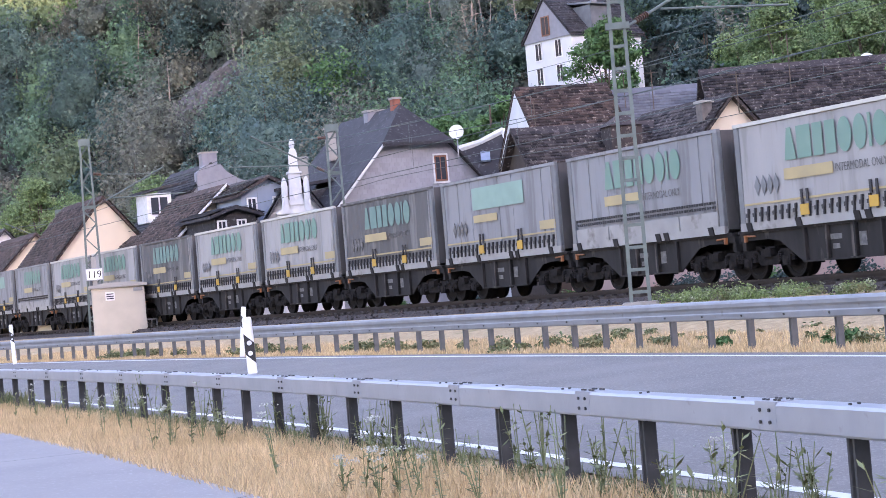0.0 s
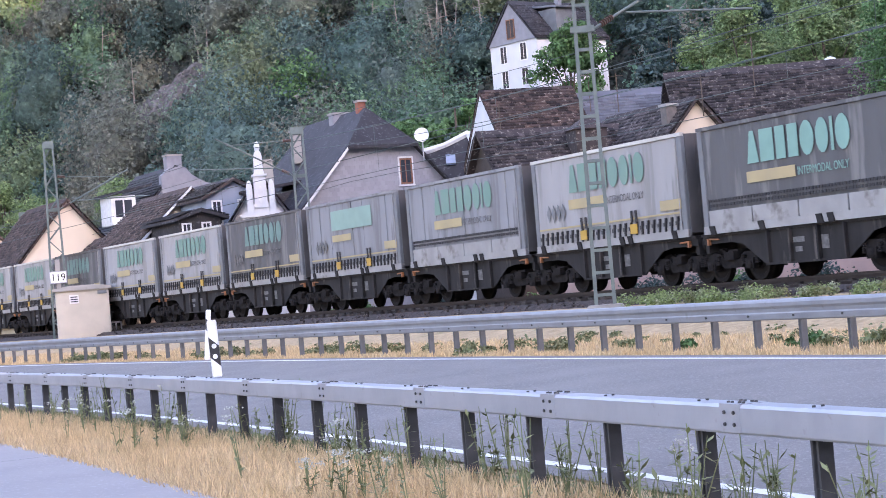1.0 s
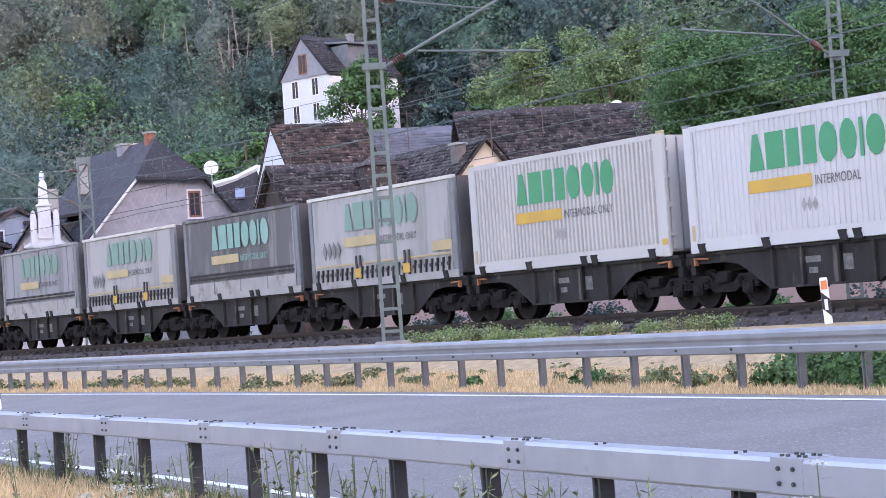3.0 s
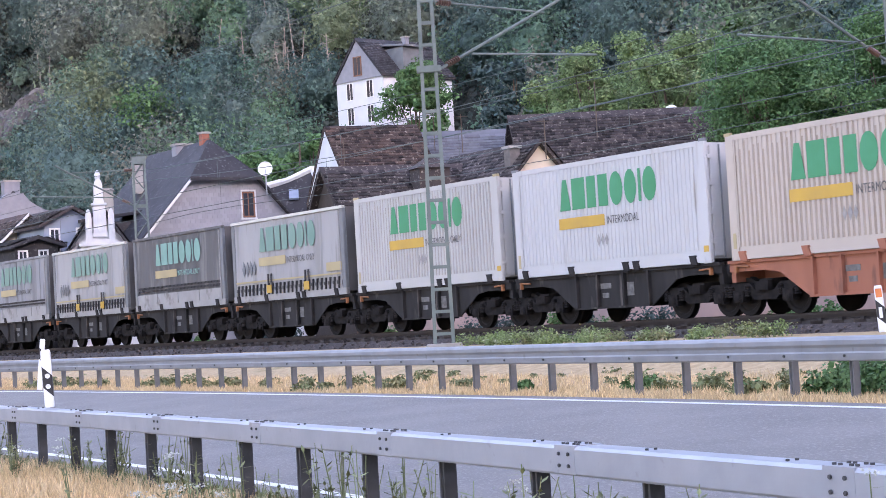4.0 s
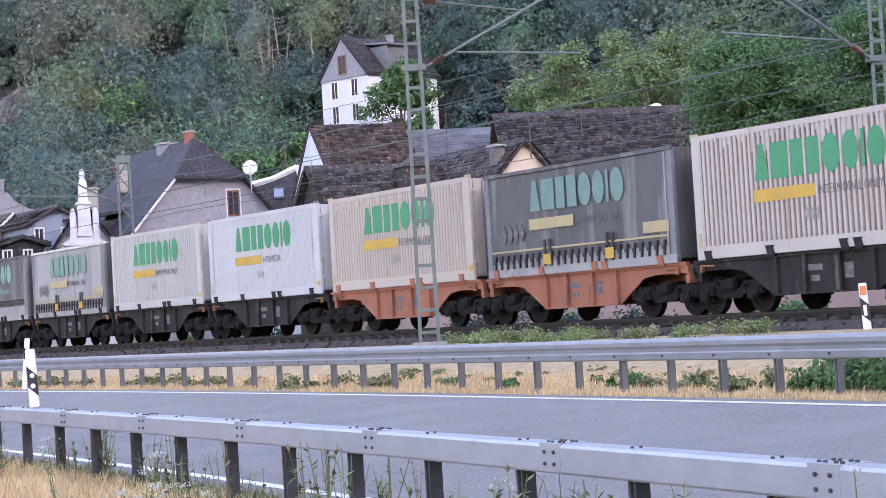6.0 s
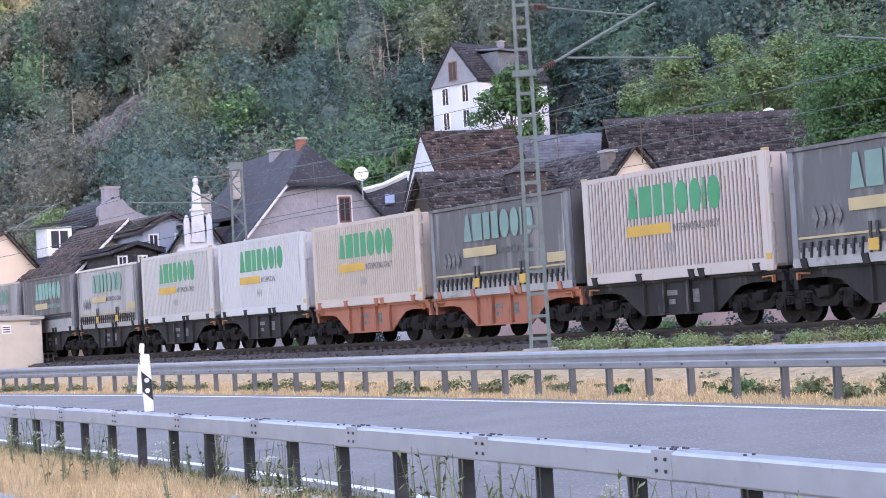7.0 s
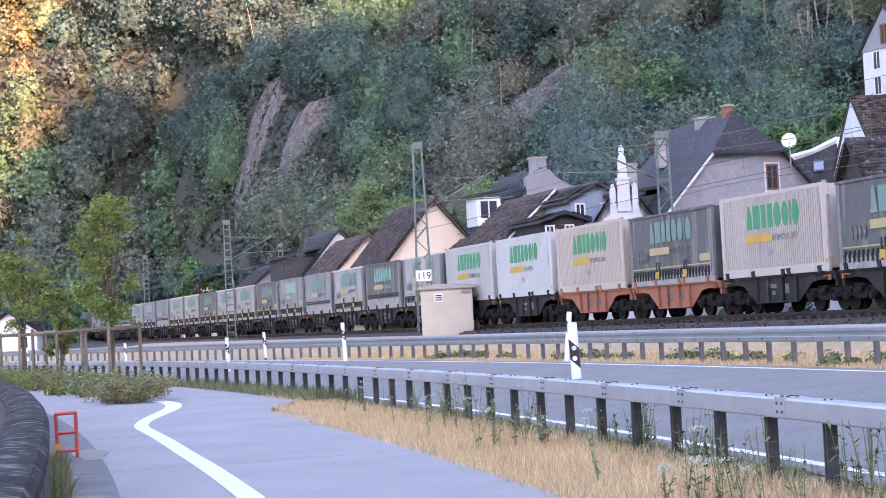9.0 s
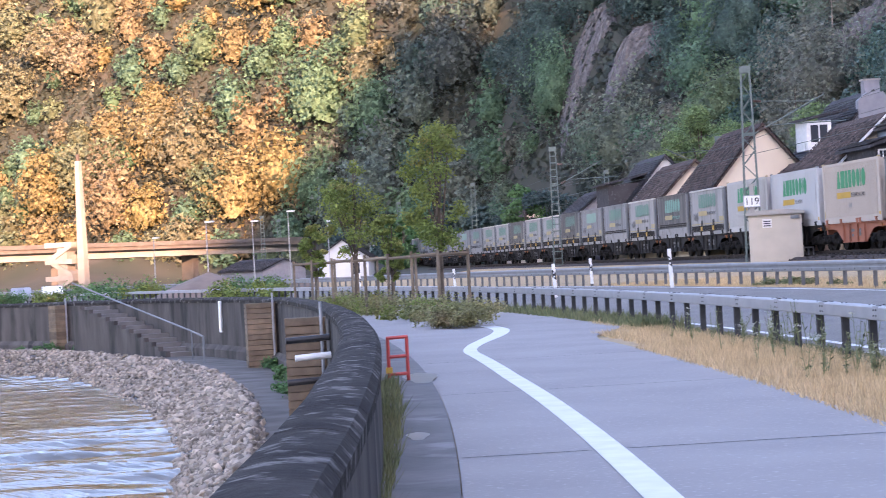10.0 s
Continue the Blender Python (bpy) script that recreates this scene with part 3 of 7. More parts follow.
def steel_box(paint, label, origin):
    box = empty("container", origin, label, "container", "train load units")
    h = LEN / 2 - 0.03
    body = Shape()
    out = []
    pitch, deep = 0.152, {"white": 0.018, "cream": 0.024, "tan": 0.022, "pink": 0.03}[paint]
    x = -h + 0.28
    while x < h - 0.20 - pitch + 0.01:
        out += [(x, 0), (x + 0.07, 0), (x + 0.081, -deep), (x + 0.141, -deep)]
        x += pitch
    out.append((x, 0))
    n = len(out)
    for sgn in (1, -1):
        base = len(body.v)
        for z in (BODYB + 0.30, BODYT - 0.12):
            body.v += [(px, sgn * (BODYW + d - 0.01), z) for px, d in out]
        body.f += [(base + i, base + i + 1, base + n + i + 1, base + n + i) for i in range(n - 1)]
    body.box(-h + 0.05, h - 0.05, -BODYW + 0.1, BODYW - 0.1, BODYB + 0.1, BODYT - 0.05)
    part("corrugated_body", body, WH[paint], box)
    if paint in RUSTSHADE:
        # strips in the troughs, uneven in height: rust on pink, painted groove shade on tan and cream
        g_, infill = np.random.default_rng(len(paint)), Shape()
        for px, d in out[2::4]:
            infill.box(px + 0.003, px + 0.057, BODYW - deep - 0.0085, BODYW - deep - 0.006, BODYB + 0.3, BODYT - 0.12 - 0.5 * g_.random() ** 3)
        tagged(part("trough_rust", infill, RUSTSHADE[paint], box, "strips in the troughs: rust, and groove shade put into colour"), kind="stuff")
    for sx in (-1, 1):
        for sy in (-1, 1):
            c = Shape().box(sx * h - 0.14 - sx * 0.14, sx * h + 0.14 - sx * 0.14, sy * BODYW - 0.05 - sy * 0.05, sy * BODYW + 0.05 - sy * 0.05, BODYB, BODYT)
            part("corner_post", c, WH[paint], box, bevel=0.015)
            part("corner_casting", Shape().box(sx * h - 0.1 - sx * 0.09, sx * h + 0.1 - sx * 0.09, sy * BODYW - 0.04 - sy * 0.035, sy * BODYW + 0.04 - sy * 0.035, BODYT - 0.02, BODYT + 0.05), FRAMEGREY if paint == "white" else PALEYEL, box)
    for sy in (-1, 1):
        part("top_rail", Shape().box(-h + 0.2, h - 0.2, sy * BODYW - 0.045 - sy * 0.05, sy * BODYW + 0.045 - sy * 0.05, BODYT - 0.12, BODYT), WH[paint], box)
        part("bottom_rail", Shape().box(-h + 0.2, h - 0.2, sy * BODYW - 0.05 - sy * 0.04, sy * BODYW + 0.05 - sy * 0.04, BODYB + 0.02, BODYB + 0.16).box(-h + 0.28, h - 0.28, sy * BODYW - 0.03 - sy * 0.05, sy * BODYW + 0.03 - sy * 0.05, BODYB + 0.16, BODYB + 0.30), WH[paint], box)
    for sy in (-1, 1):
        part("door", Shape().box(-h + 0.005, -h + 0.055, sy * 0.56 - 0.55, sy * 0.56 + 0.55, BODYB + 0.15, BODYT - 0.12), WH[paint], box, bevel=0.012)
        for dy in (0.22, 0.85):
            part("lock_rod", Shape().tube((-h - 0.03, sy * dy, BODYB + 0.12), (-h - 0.03, sy * dy, BODYT - 0.1), 0.02, sides=6), FRAMEGREY, box)
        for zz in (0.45, 1.1, 1.75, 2.35):
            part("hinge", Shape().box(-h - 0.035, -h + 0.02, sy * 1.13 - 0.07, sy * 1.13 + 0.07, BODYB + zz, BODYB + zz + 0.09), WH[paint], box)
    for i in range(3):
        x = 0.35 - i * 0.16
        part("stencil", Shape().slab([(x - 0.07, BODYB + 0.62), (x, BODYB + 0.78), (x - 0.07, BODYB + 0.94), (x - 0.14, BODYB + 0.78)], BODYW - 0.009, BODYW - 0.005), WORNMARK, box, "worn grey diamond mark")
    part("yellow_plate", Shape().box(-h + 0.05, -h + 0.22, BODYW - 0.005, BODYW + 0.008, BODYB + 0.26, BODYB + 0.40), YELLOW, box)
    part("yellow_plate", Shape().box(h - 0.2, h - 0.1, BODYW - 0.005, BODYW + 0.008, BODYB + 0.26, BODYB + 0.6), PALEYEL, box)
    # light vertical seam strips where the side sheets meet
    for x in (h - 0.30, -h + 0.45):
        part("seam_strip", Shape().box(x - 0.02, x + 0.02, BODYW - 0.012, BODYW + 0.004, BODYB + 0.3, BODYT - 0.12), WH[paint], box)
    side_logo(box, GREEN, YELLOW, STENCIL, BODYW - 0.008, small="INTERMODAL" if paint == "white" else "INTERMODAL ONLY")
    return box


def curtain_box(paint, label, origin, mark, bar, boards, blank=False):
    box = empty("container", origin, label, "container", "train load units")
    h = LEN / 2 - 0.03
    low = BODYB + (0.85 if boards else 0.35)
    body = Shape()
    nx, nz = 70, 7
    for sgn in (1, -1):
        base = len(body.v)
        for j in range(nz):
            for i in range(nx):
                x = -h + 0.16 + (2 * h - 0.32) * i / (nx - 1)
                z = low + (CURTAINT - 0.08 - low) * j / (nz - 1)
                wave = 0.012 * math.sin(x * 9) + 0.014 * noise.noise((x * 1.7, z * 0.8, sgn * 3 + len(paint)))
                body.v.append((x, sgn * (BODYW - 0.03 + wave), z))
        body.f += [(base + j * nx + i, base + j * nx + i + 1, base + (j + 1) * nx + i + 1, base + (j + 1) * nx + i) for j in range(nz - 1) for i in range(nx - 1)]
    body.box(-h + 0.04, h - 0.04, -BODYW + 0.09, BODYW - 0.09, BODYB + 0.1, CURTAINT - 0.02)
    part("tarpaulin", body, WH[paint], box, smooth=False)
    for sx in (-1, 1):
        for sy in (-1, 1):
            part("corner_post", Shape().box(sx * h - 0.11 - sx * 0.11, sx * h + 0.11 - sx * 0.11, sy * BODYW - 0.06 - sy * 0.06, sy * BODYW + 0.06 - sy * 0.06, BODYB, CURTAINT), FRAMEGREY, box, bevel=0.015)
    for sx in (-1, 1):
        part("end_panel", Shape().box(sx * h - 0.03, sx * h + 0.03, -BODYW + 0.1, BODYW - 0.1, BODYB + 0.1, CURTAINT - 0.02), ENDSHADE, box, "brown-grey end wall with the gap's shade in its colour")
    for sy in (-1, 1):
        part("roof_rail", Shape().box(-h, h, sy * BODYW - 0.05 - sy * 0.03, sy * BODYW + 0.05 - sy * 0.03, CURTAINT - 0.07, CURTAINT + 0.02), ROOFWHITE if paint == "light" else WH[paint], box)
        part("bottom_rail", Shape().box(-h, h, sy * BODYW - 0.05 - sy * 0.04, sy * BODYW + 0.05 - sy * 0.04, BODYB, BODYB + 0.2), BOARD, box)
    for x in np.arange(-h + 0.95, h - 0.5, 0.93) if paint == "blue" else ():
        part("curtain_seam", Shape().box(x - 0.012, x + 0.012, BODYW - 0.04, BODYW - 0.018, low, CURTAINT - 0.09), WH[paint], box)
    for yy in (-0.8, -0.4, 0.0, 0.4, 0.8):
        part("end_rib", Shape().box(-h - 0.045, -h - 0.02, yy - 0.05, yy + 0.05, BODYB + 0.15, CURTAINT - 0.08), ENDSHADE, box)
    part("tension_pole", Shape().tube((-h + 0.26, BODYW + 0.01, BODYB + 0.3), (-h + 0.26, BODYW + 0.01, CURTAINT - 0.1), 0.022, sides=6), BOARD, box)
    y = BODYW - 0.005
    strap = Shape()
    if boards:
        for a in range(4):
            x0 = -h + 0.25 + a * (2 * h - 0.5) / 4
            part("drop_side", Shape().box(x0 + 0.02, x0 + (2 * h - 0.5) / 4 - 0.02, y - 0.05, y + 0.012, BODYB + 0.2, BODYB + 0.58), BOARD, box, bevel=0.01)
        for row in (0.66, 0.78):
            for i in range(60):
                x = -h + 0.3 + i * (2 * h - 0.6) / 60
                strap.box(x, x + 0.07, y, y + 0.02, BODYB + row, BODYB + row + 0.07)
    else:
        part("stripe", Shape().box(-h + 0.25, h - 0.25, y + 0.018, y + 0.026, BODYB + 0.62, BODYB + 0.67), PALEYEL, box, "thin yellow stripe")
        part("side_board", Shape().box(-h + 0.25, h - 0.25, y - 0.05, y + 0.005, BODYB + 0.2, BODYB + 0.42), BOARD, box)
        for i in range(26):
            x = -h + 0.4 + i * (2 * h - 0.8) / 25
            strap.add([(x, y, BODYB + 0.2), (x + 0.05, y, BODYB + 0.2), (x + 0.05, y + 0.05, BODYB + 0.2), (x, y + 0.05, BODYB + 0.2), (x - 0.05, y, BODYB + 0.55), (x, y, BODYB + 0.55), (x, y + 0.06, BODYB + 0.55), (x - 0.05, y + 0.06, BODYB + 0.55)],
                      [(0, 1, 2, 3), (4, 5, 6, 7), (0, 1, 5, 4), (1, 2, 6, 5), (2, 3, 7, 6), (3, 0, 4, 7)])
            strap.box(x - 0.03, x + 0.06, y + 0.02, y + 0.07, BODYB + 0.33, BODYB + 0.43)
        for x in (-1.55, 1.0):
            for dx in (0, 0.22):
                part("lifting_mark", Shape().box(x + dx - 0.04, x + dx + 0.04, y + 0.03, y + 0.06, BODYB + 0.55, BODYB + 0.86), STRAP, box)
            part("lifting_pocket", Shape().box(x - 0.05, x + 0.27, y + 0.06, y + 0.085, BODYB + 0.24, BODYB + 0.5), YELLOW, box, "yellow lifting pocket")
        part("number_plate", Shape().box(-h + 0.2, -h + 1.15, y + 0.02, y + 0.028, BODYB + 0.74, BODYB + 1.0), PALEYEL, box, "yellowish plate with unreadable characters")
    tagged(part("buckle_strip", strap, STRAP, box), kind="stuff")
    if blank:
        part("brand_mark", Shape().box(-1.8, 1.6, y + 0.012, y + 0.017, 2.85, 3.55), FADED, box, "faded green block of a painted-over mark")
        part("colour_bar", Shape().box(0.0, 1.6, y + 0.012, y + 0.017, 2.45, 2.68), PALEYEL, box)
    else:
        side_logo(box, mark, bar, STENCIL if mark != MINT else MINT, y + 0.012)
    if not boards:
        for i in range(4):
            x = 3.0 - i * 0.26
            dia = Shape().slab([(x, 2.05), (x - 0.12, 2.3), (x, 2.55), (x + 0.12, 2.3)], y + 0.012, y + 0.02)
            part("diamond_mark", dia, STENCIL if paint != "light" else FRAMEGREY, box, "worn diamond mark")
    return box


def flat_wagon(paint, label, origin):
    w = empty("container_wagon", origin, label, "flat wagon", "train wagons")
    h = 4.06
    belly = [(-h, 1.22), (h, 1.22), (h, 0.98), (2.9, 0.98), (2.45, 0.92), (1.55, 0.36), (-1.55, 0.36), (-2.45, 0.92), (-2.9, 0.98), (-h, 0.98)]
    for sy in (-1, 1):
        part("side_sill", Shape().slab(belly, sy * 1.12 - 0.02, sy * 1.12 + 0.02).box(-h, h, sy * 1.12 - 0.06, sy * 1.12 + 0.08, 1.16, 1.23).box(-1.5, 1.5, sy * 1.12 - 0.06, sy * 1.12 + 0.08, 0.34, 0.39), paint, w)
    for x in (-h + 0.08, -1.6, 0, 1.6, h - 0.08):
        part("cross_beam", Shape().box(x - 0.07, x + 0.07, -1.1, 1.1, 0.75, 1.16), paint, w)
    part("centre_sill", Shape().box(-h, h, -0.25, 0.25, 0.72, 1.1), paint, w)
    for x in (-1.5, -0.55, 0.5, 1.35):
        part("rib", Shape().box(x - 0.03, x + 0.03, 1.12, 1.24, 0.38, 1.18), paint, w)
    for x in (-3.3, -1.2, -0.8, 1.4, 3.4):
        part("spigot", Shape().slab([(x - 0.1, 1.2), (x + 0.1, 1.2), (x + 0.17, 1.42), (x - 0.03, 1.42)], 1.18, 1.30), paint, w)
    for x, z, a, b in ((0.45, 0.82, 0.42, 0.13), (0.38, 0.6, 0.25, 0.12), (-0.6, 0.62, 0.26, 0.32)):
        part("stencil", Shape().box(x - a, x, 1.14, 1.15, z, z + b), STENCIL, w, "worn white stencil panel")
    for sx in (-1, 1):
        for sy in (-1, 1):
            b = Shape()
            b.tube((sx * h, sy * 0.87, 1.02), (sx * (h + 0.12), sy * 0.87, 1.02), 0.07)
            b.lathe([(0.2, 0), (0.22, 0.02), (0.18, 0.05)], 14, Matrix.Translation((sx * (h + 0.08), sy * 0.87, 1.02)) @ Matrix.Rotation(sx * math.pi / 2, 4, "Y"))
            part("buffer", b, CHASSIS, w)
        part("brake_handle", Shape().tube((sx * (h - 0.3), 1.2, 1.1), (sx * (h - 0.7), 1.2, 1.08), 0.022).box(sx * (h - 0.3) - 0.03, sx * (h - 0.3) + 0.03, 1.16, 1.24, 0.95, 1.12), BUFFER, w, "orange brake lever")
        bx = sx * 3.06
        bog = part("bogie", bogie_mesh, None, w, at=Matrix.Translation((bx, 0, 0)))
        for dx in (-0.8, 0.8):
            part("wheelset", wheel_mesh, None, bog, at=Matrix.Translation((dx, 0, 0.42)))
    return w


bs = Shape()
for sy in (-1, 1):
    bs.slab([(-1.15, 0.62), (-1.05, 0.72), (-0.5, 0.72), (-0.3, 0.55), (0.3, 0.55), (0.5, 0.72), (1.05, 0.72), (1.15, 0.62), (1.1, 0.5), (0.55, 0.5), (0.35, 0.34), (-0.35, 0.34), (-0.55, 0.5), (-1.1, 0.5)], sy * 1.0 - 0.05, sy * 1.0 + 0.05)
    for x in (-0.8, 0.8):
        bs.box(x - 0.16, x + 0.16, sy * 1.03 - 0.1, sy * 1.03 + 0.1, 0.30, 0.56)
        bs.lathe([(0.1, 0), (0.12, 0.03), (0.05, 0.05)], 10, Matrix.Translation((x, sy * 1.12, 0.42)) @ Matrix.Rotation(-sy * math.pi / 2, 4, "X"))
        for dx in (-0.27, 0.27):
            for k in range(5):
                bs.lathe([(0.075, 0), (0.085, 0.02), (0.06, 0.045)], 8, Matrix.Translation((x + dx, sy * 1.06, 0.42 + k * 0.05)))
    bs.box(-0.2, 0.2, sy * 1.04 - 0.1, sy * 1.04 + 0.1, 0.55, 0.75)
bs.box(-0.2, 0.2, -1, 1, 0.5, 0.8)
bogie_mesh = bs.mesh("bogie", BOGIE)
wsh = Shape()
for sy in (-1, 1):
    wsh.lathe([(0.12, -0.05), (0.3, -0.04), (0.33, -0.065), (0.42, -0.065), (0.42, 0.05), (0.445, 0.06), (0.445, 0.075), (0.33, 0.07), (0.12, 0.06)], 24, Matrix.Translation((0, sy * 0.755, 0)) @ Matrix.Rotation(sy * math.pi / 2, 4, "X"))
wsh.tube((0, -0.95, 0), (0, 0.95, 0), 0.08)
wheel_mesh = wsh.mesh("wheelset", TREAD)

STORE = Matrix.Translation((0, 0, 0))
kinds = {
    "W1": steel_box("cream", "cream-white corrugated steel container with green mark on a wagon", STORE),
    "W2": steel_box("white", "bright white corrugated steel container with green mark on a wagon", STORE),
    "T": steel_box("tan", "dirty beige corrugated steel container on an orange-red wagon", STORE),
    "P": steel_box("pink", "pinkish white corrugated steel container with rust streaks", STORE),
    "G": curtain_box("light", "light grey tarpaulin swap body with strapped curtain", STORE, PALEGREEN, PALEYEL, False),
    "B": curtain_box("blue", "blue-grey tarpaulin swap body with metal drop sides", STORE, PALEGREEN, PALEYEL, True),
    "K": curtain_box("dark", "dark grey tarpaulin swap body with mint green mark", STORE, MINT, PALEYEL, True),
    "D": curtain_box("dark", "dark grey strapped tarpaulin swap body with faded mark", STORE, DULLMINT, PALEYEL, False),
    "E": curtain_box("blue", "grey tarpaulin swap body with a faded blank green patch", STORE, PALEGREEN, PALEYEL, False, True),
}
wagons = {"grey": flat_wagon(CHASSIS, "grime-black container wagon with fish-belly frame", STORE),
          "orange": flat_wagon(CHASSISOR, "orange-red container wagon with fish-belly frame", STORE)}
ORDER = {-7: "G", -6: "E", -5: "D", -4: "P", -3: "D", -2: "T", -1: "W2", 0: "W1", 1: "G", 2: "K", 3: "G", 4: "B", 5: "E", 6: "D", 7: "G", 8: "G", 9: "D", 10: "G", 11: "G", 12: "B", 13: "E", 14: "G", 15: "B"}
PITCH = 8.391
TRAIN = []
used = set()
for k in range(-7, 25):
    kind = ORDER.get(k) or "GGBEGBGK"[(k * 5 + k // 3) % 8]
    for store, key in ((kinds, kind), (wagons, "orange" if k in (-2, -3) else "grey")):
        ob = store[key]
        ob = copy_thing(ob, STORE) if (id(store), key) in used else ob
        used.add((id(store), key))
        TRAIN.append((k, ob))


def train_s(k, t):
    """How far along the track the middle of wagon k is at t seconds."""
    u = t - 4.5
    return 52.82 + 8.8213 * u + 0.0307 * u * u + PITCH * k - PITCH / 2


def motions():
    """Everything that moves: the train's wagons and their loads."""
    for k, ob in TRAIN:
        rows = []
        for t in (0, 1.25, 2.5, 3.75, 5, 6.25, 7.5, 8.75, 10):
            p, h = track(train_s(k, t))
            rows.append((t, Matrix.Translation(p) @ Matrix.Rotation(h + math.pi / 2, 4, "Z")))
        walk(ob, rows)


# ---- woods ----
def leaf_cloud(centres, sizes, per, leaf, squash=0.85, seed=1, dome=False):
    """Quads of about leaf metres scattered in lumpy crowns; centres and sizes are arrays."""
    g = np.random.default_rng(seed)
    n = len(centres)
    clumps = 15
    cdir = g.normal(size=(n, clumps, 3))
    cdir /= np.linalg.norm(cdir, axis=-1, keepdims=True)
    crad = g.uniform(0.42, 0.66, (n, clumps, 1)) if dome else g.uniform(0.3, 0.8, (n, clumps, 1))
    cc = cdir * crad
    pick = g.integers(0, clumps, (n, per))
    base = np.take_along_axis(cc, pick[..., None].repeat(3, -1), 1)
    d = g.normal(size=(n, per, 3))
    d /= np.linalg.norm(d, axis=-1, keepdims=True)
    if dome:
        d[..., 2] = np.abs(d[..., 2]) * 0.9 + d[..., 2] * 0.1
        pos = base + d * g.uniform(0.30, 0.42, (n, per, 1))
    else:
        pos = base + d * g.uniform(0.22, 0.48, (n, per, 1))
    pos[..., 2] *= squash
    world_pos = centres[:, None, :] + pos * sizes[:, None, None]
    nrm = (d * 0.8 + pos * 0.9 if dome else d * 1.2) + g.normal(size=d.shape) * 0.45 + np.array([0, 0, 0.7])
    nrm /= np.linalg.norm(nrm, axis=-1, keepdims=True)
    t = np.cross(nrm, g.normal(size=d.shape))
    t /= np.linalg.norm(t, axis=-1, keepdims=True)
    b = np.cross(nrm, t)
    r = (leaf * g.uniform(0.6, 1.3, (n, per, 1)))
    if not np.isscalar(leaf):
        r = leaf[:, None, None] * g.uniform(0.6, 1.3, (n, per, 1))
    q = np.stack([world_pos - t * r * 0.5, world_pos + b * r * 0.32, world_pos + t * r * 0.5, world_pos - b * r * 0.32], 2)
    v = q.reshape(-1, 3)
    return v, np.arange(len(v)).reshape(-1, 4)


def seen_from(x, y):
    return np.degrees(np.arctan2(-x, y)), np.hypot(x, y)


def hill_hit(az_, el):
    """Where a line of sight from the stand meets the hill."""
    for d in np.arange(90, 480, 0.5):
        q = polar(az_, d, 1.6 + d * math.tan(radians(el)))
        if float(ground_z(np.array(q.x), np.array(q.y))) > q.z:
            return q
    return q


# bare rock faces in the slope: direction, rise, width, height in metres
CLIFFS = [(20.3, 6.0, 10, 13), (21.7, 6.2, 10, 13), (14.9, 5.5, 10, 7), (13.6, 6.2, 9, 7), (12.5, 6.8, 8, 6)]
cliff_at = [hill_hit(c[0], c[1]) for c in CLIFFS]

N_SEED = 130000
so = rng.uniform(50, 330, N_SEED)
sa = PHI0 + rng.uniform(-60, 620, N_SEED) / RAD
wx, wy = CX + (RAD + so) * np.cos(sa), CY + (RAD + so) * np.sin(sa)
az, dist = seen_from(wx, wy)
keep = (az > -17) & (az < 43) & (dist > 112) & (dist < 470) & ((track_dist(wx, wy) > 22) | (so > 112))
keep &= (np.hypot(wx - polar(1.5, 150).x, wy - polar(1.5, 150).y) > 9) & ~((az > 0.2) & (az < 4.8) & (dist < 166))
for c, q in zip(CLIFFS, cliff_at):
    side = (wx - q.x) * math.cos(radians(c[0])) + (wy - q.y) * math.sin(radians(c[0]))
    deep = np.hypot(wx, wy) - math.hypot(q.x, q.y)
    keep &= ~((np.abs(side) < c[2] * 0.36 + 1.0) & (deep > -c[3] * 0.8 - 8) & (deep < c[3] * 0.3))
grow = rng.gamma(5, 0.68, N_SEED).clip(1.5, 5.0) * np.where(dist > 280, 1.3, 1.0)
cell = {}
chosen = []
for i in np.nonzero(keep)[0]:
    r_i, cx_, cy_ = grow[i], int(wx[i] // 6), int(wy[i] // 6)
    free = True
    for a_ in (-1, 0, 1):
        for b_ in (-1, 0, 1):
            for j in cell.get((cx_ + a_, cy_ + b_), ()):
                if (wx[i] - wx[j]) ** 2 + (wy[i] - wy[j]) ** 2 < ((0.74 if dist[i] < 230 else 0.62) * (r_i + grow[j])) ** 2:
                    free = False
    if free:
        cell.setdefault((cx_, cy_), []).append(i)
        chosen.append(i)
chosen = np.array(chosen)
wx, wy, dist, az = wx[chosen], wy[chosen], dist[chosen], az[chosen]
gz = ground_z(wx, wy)
size = grow[chosen]
centres = np.stack([wx, wy, gz + size * 0.95], -1)


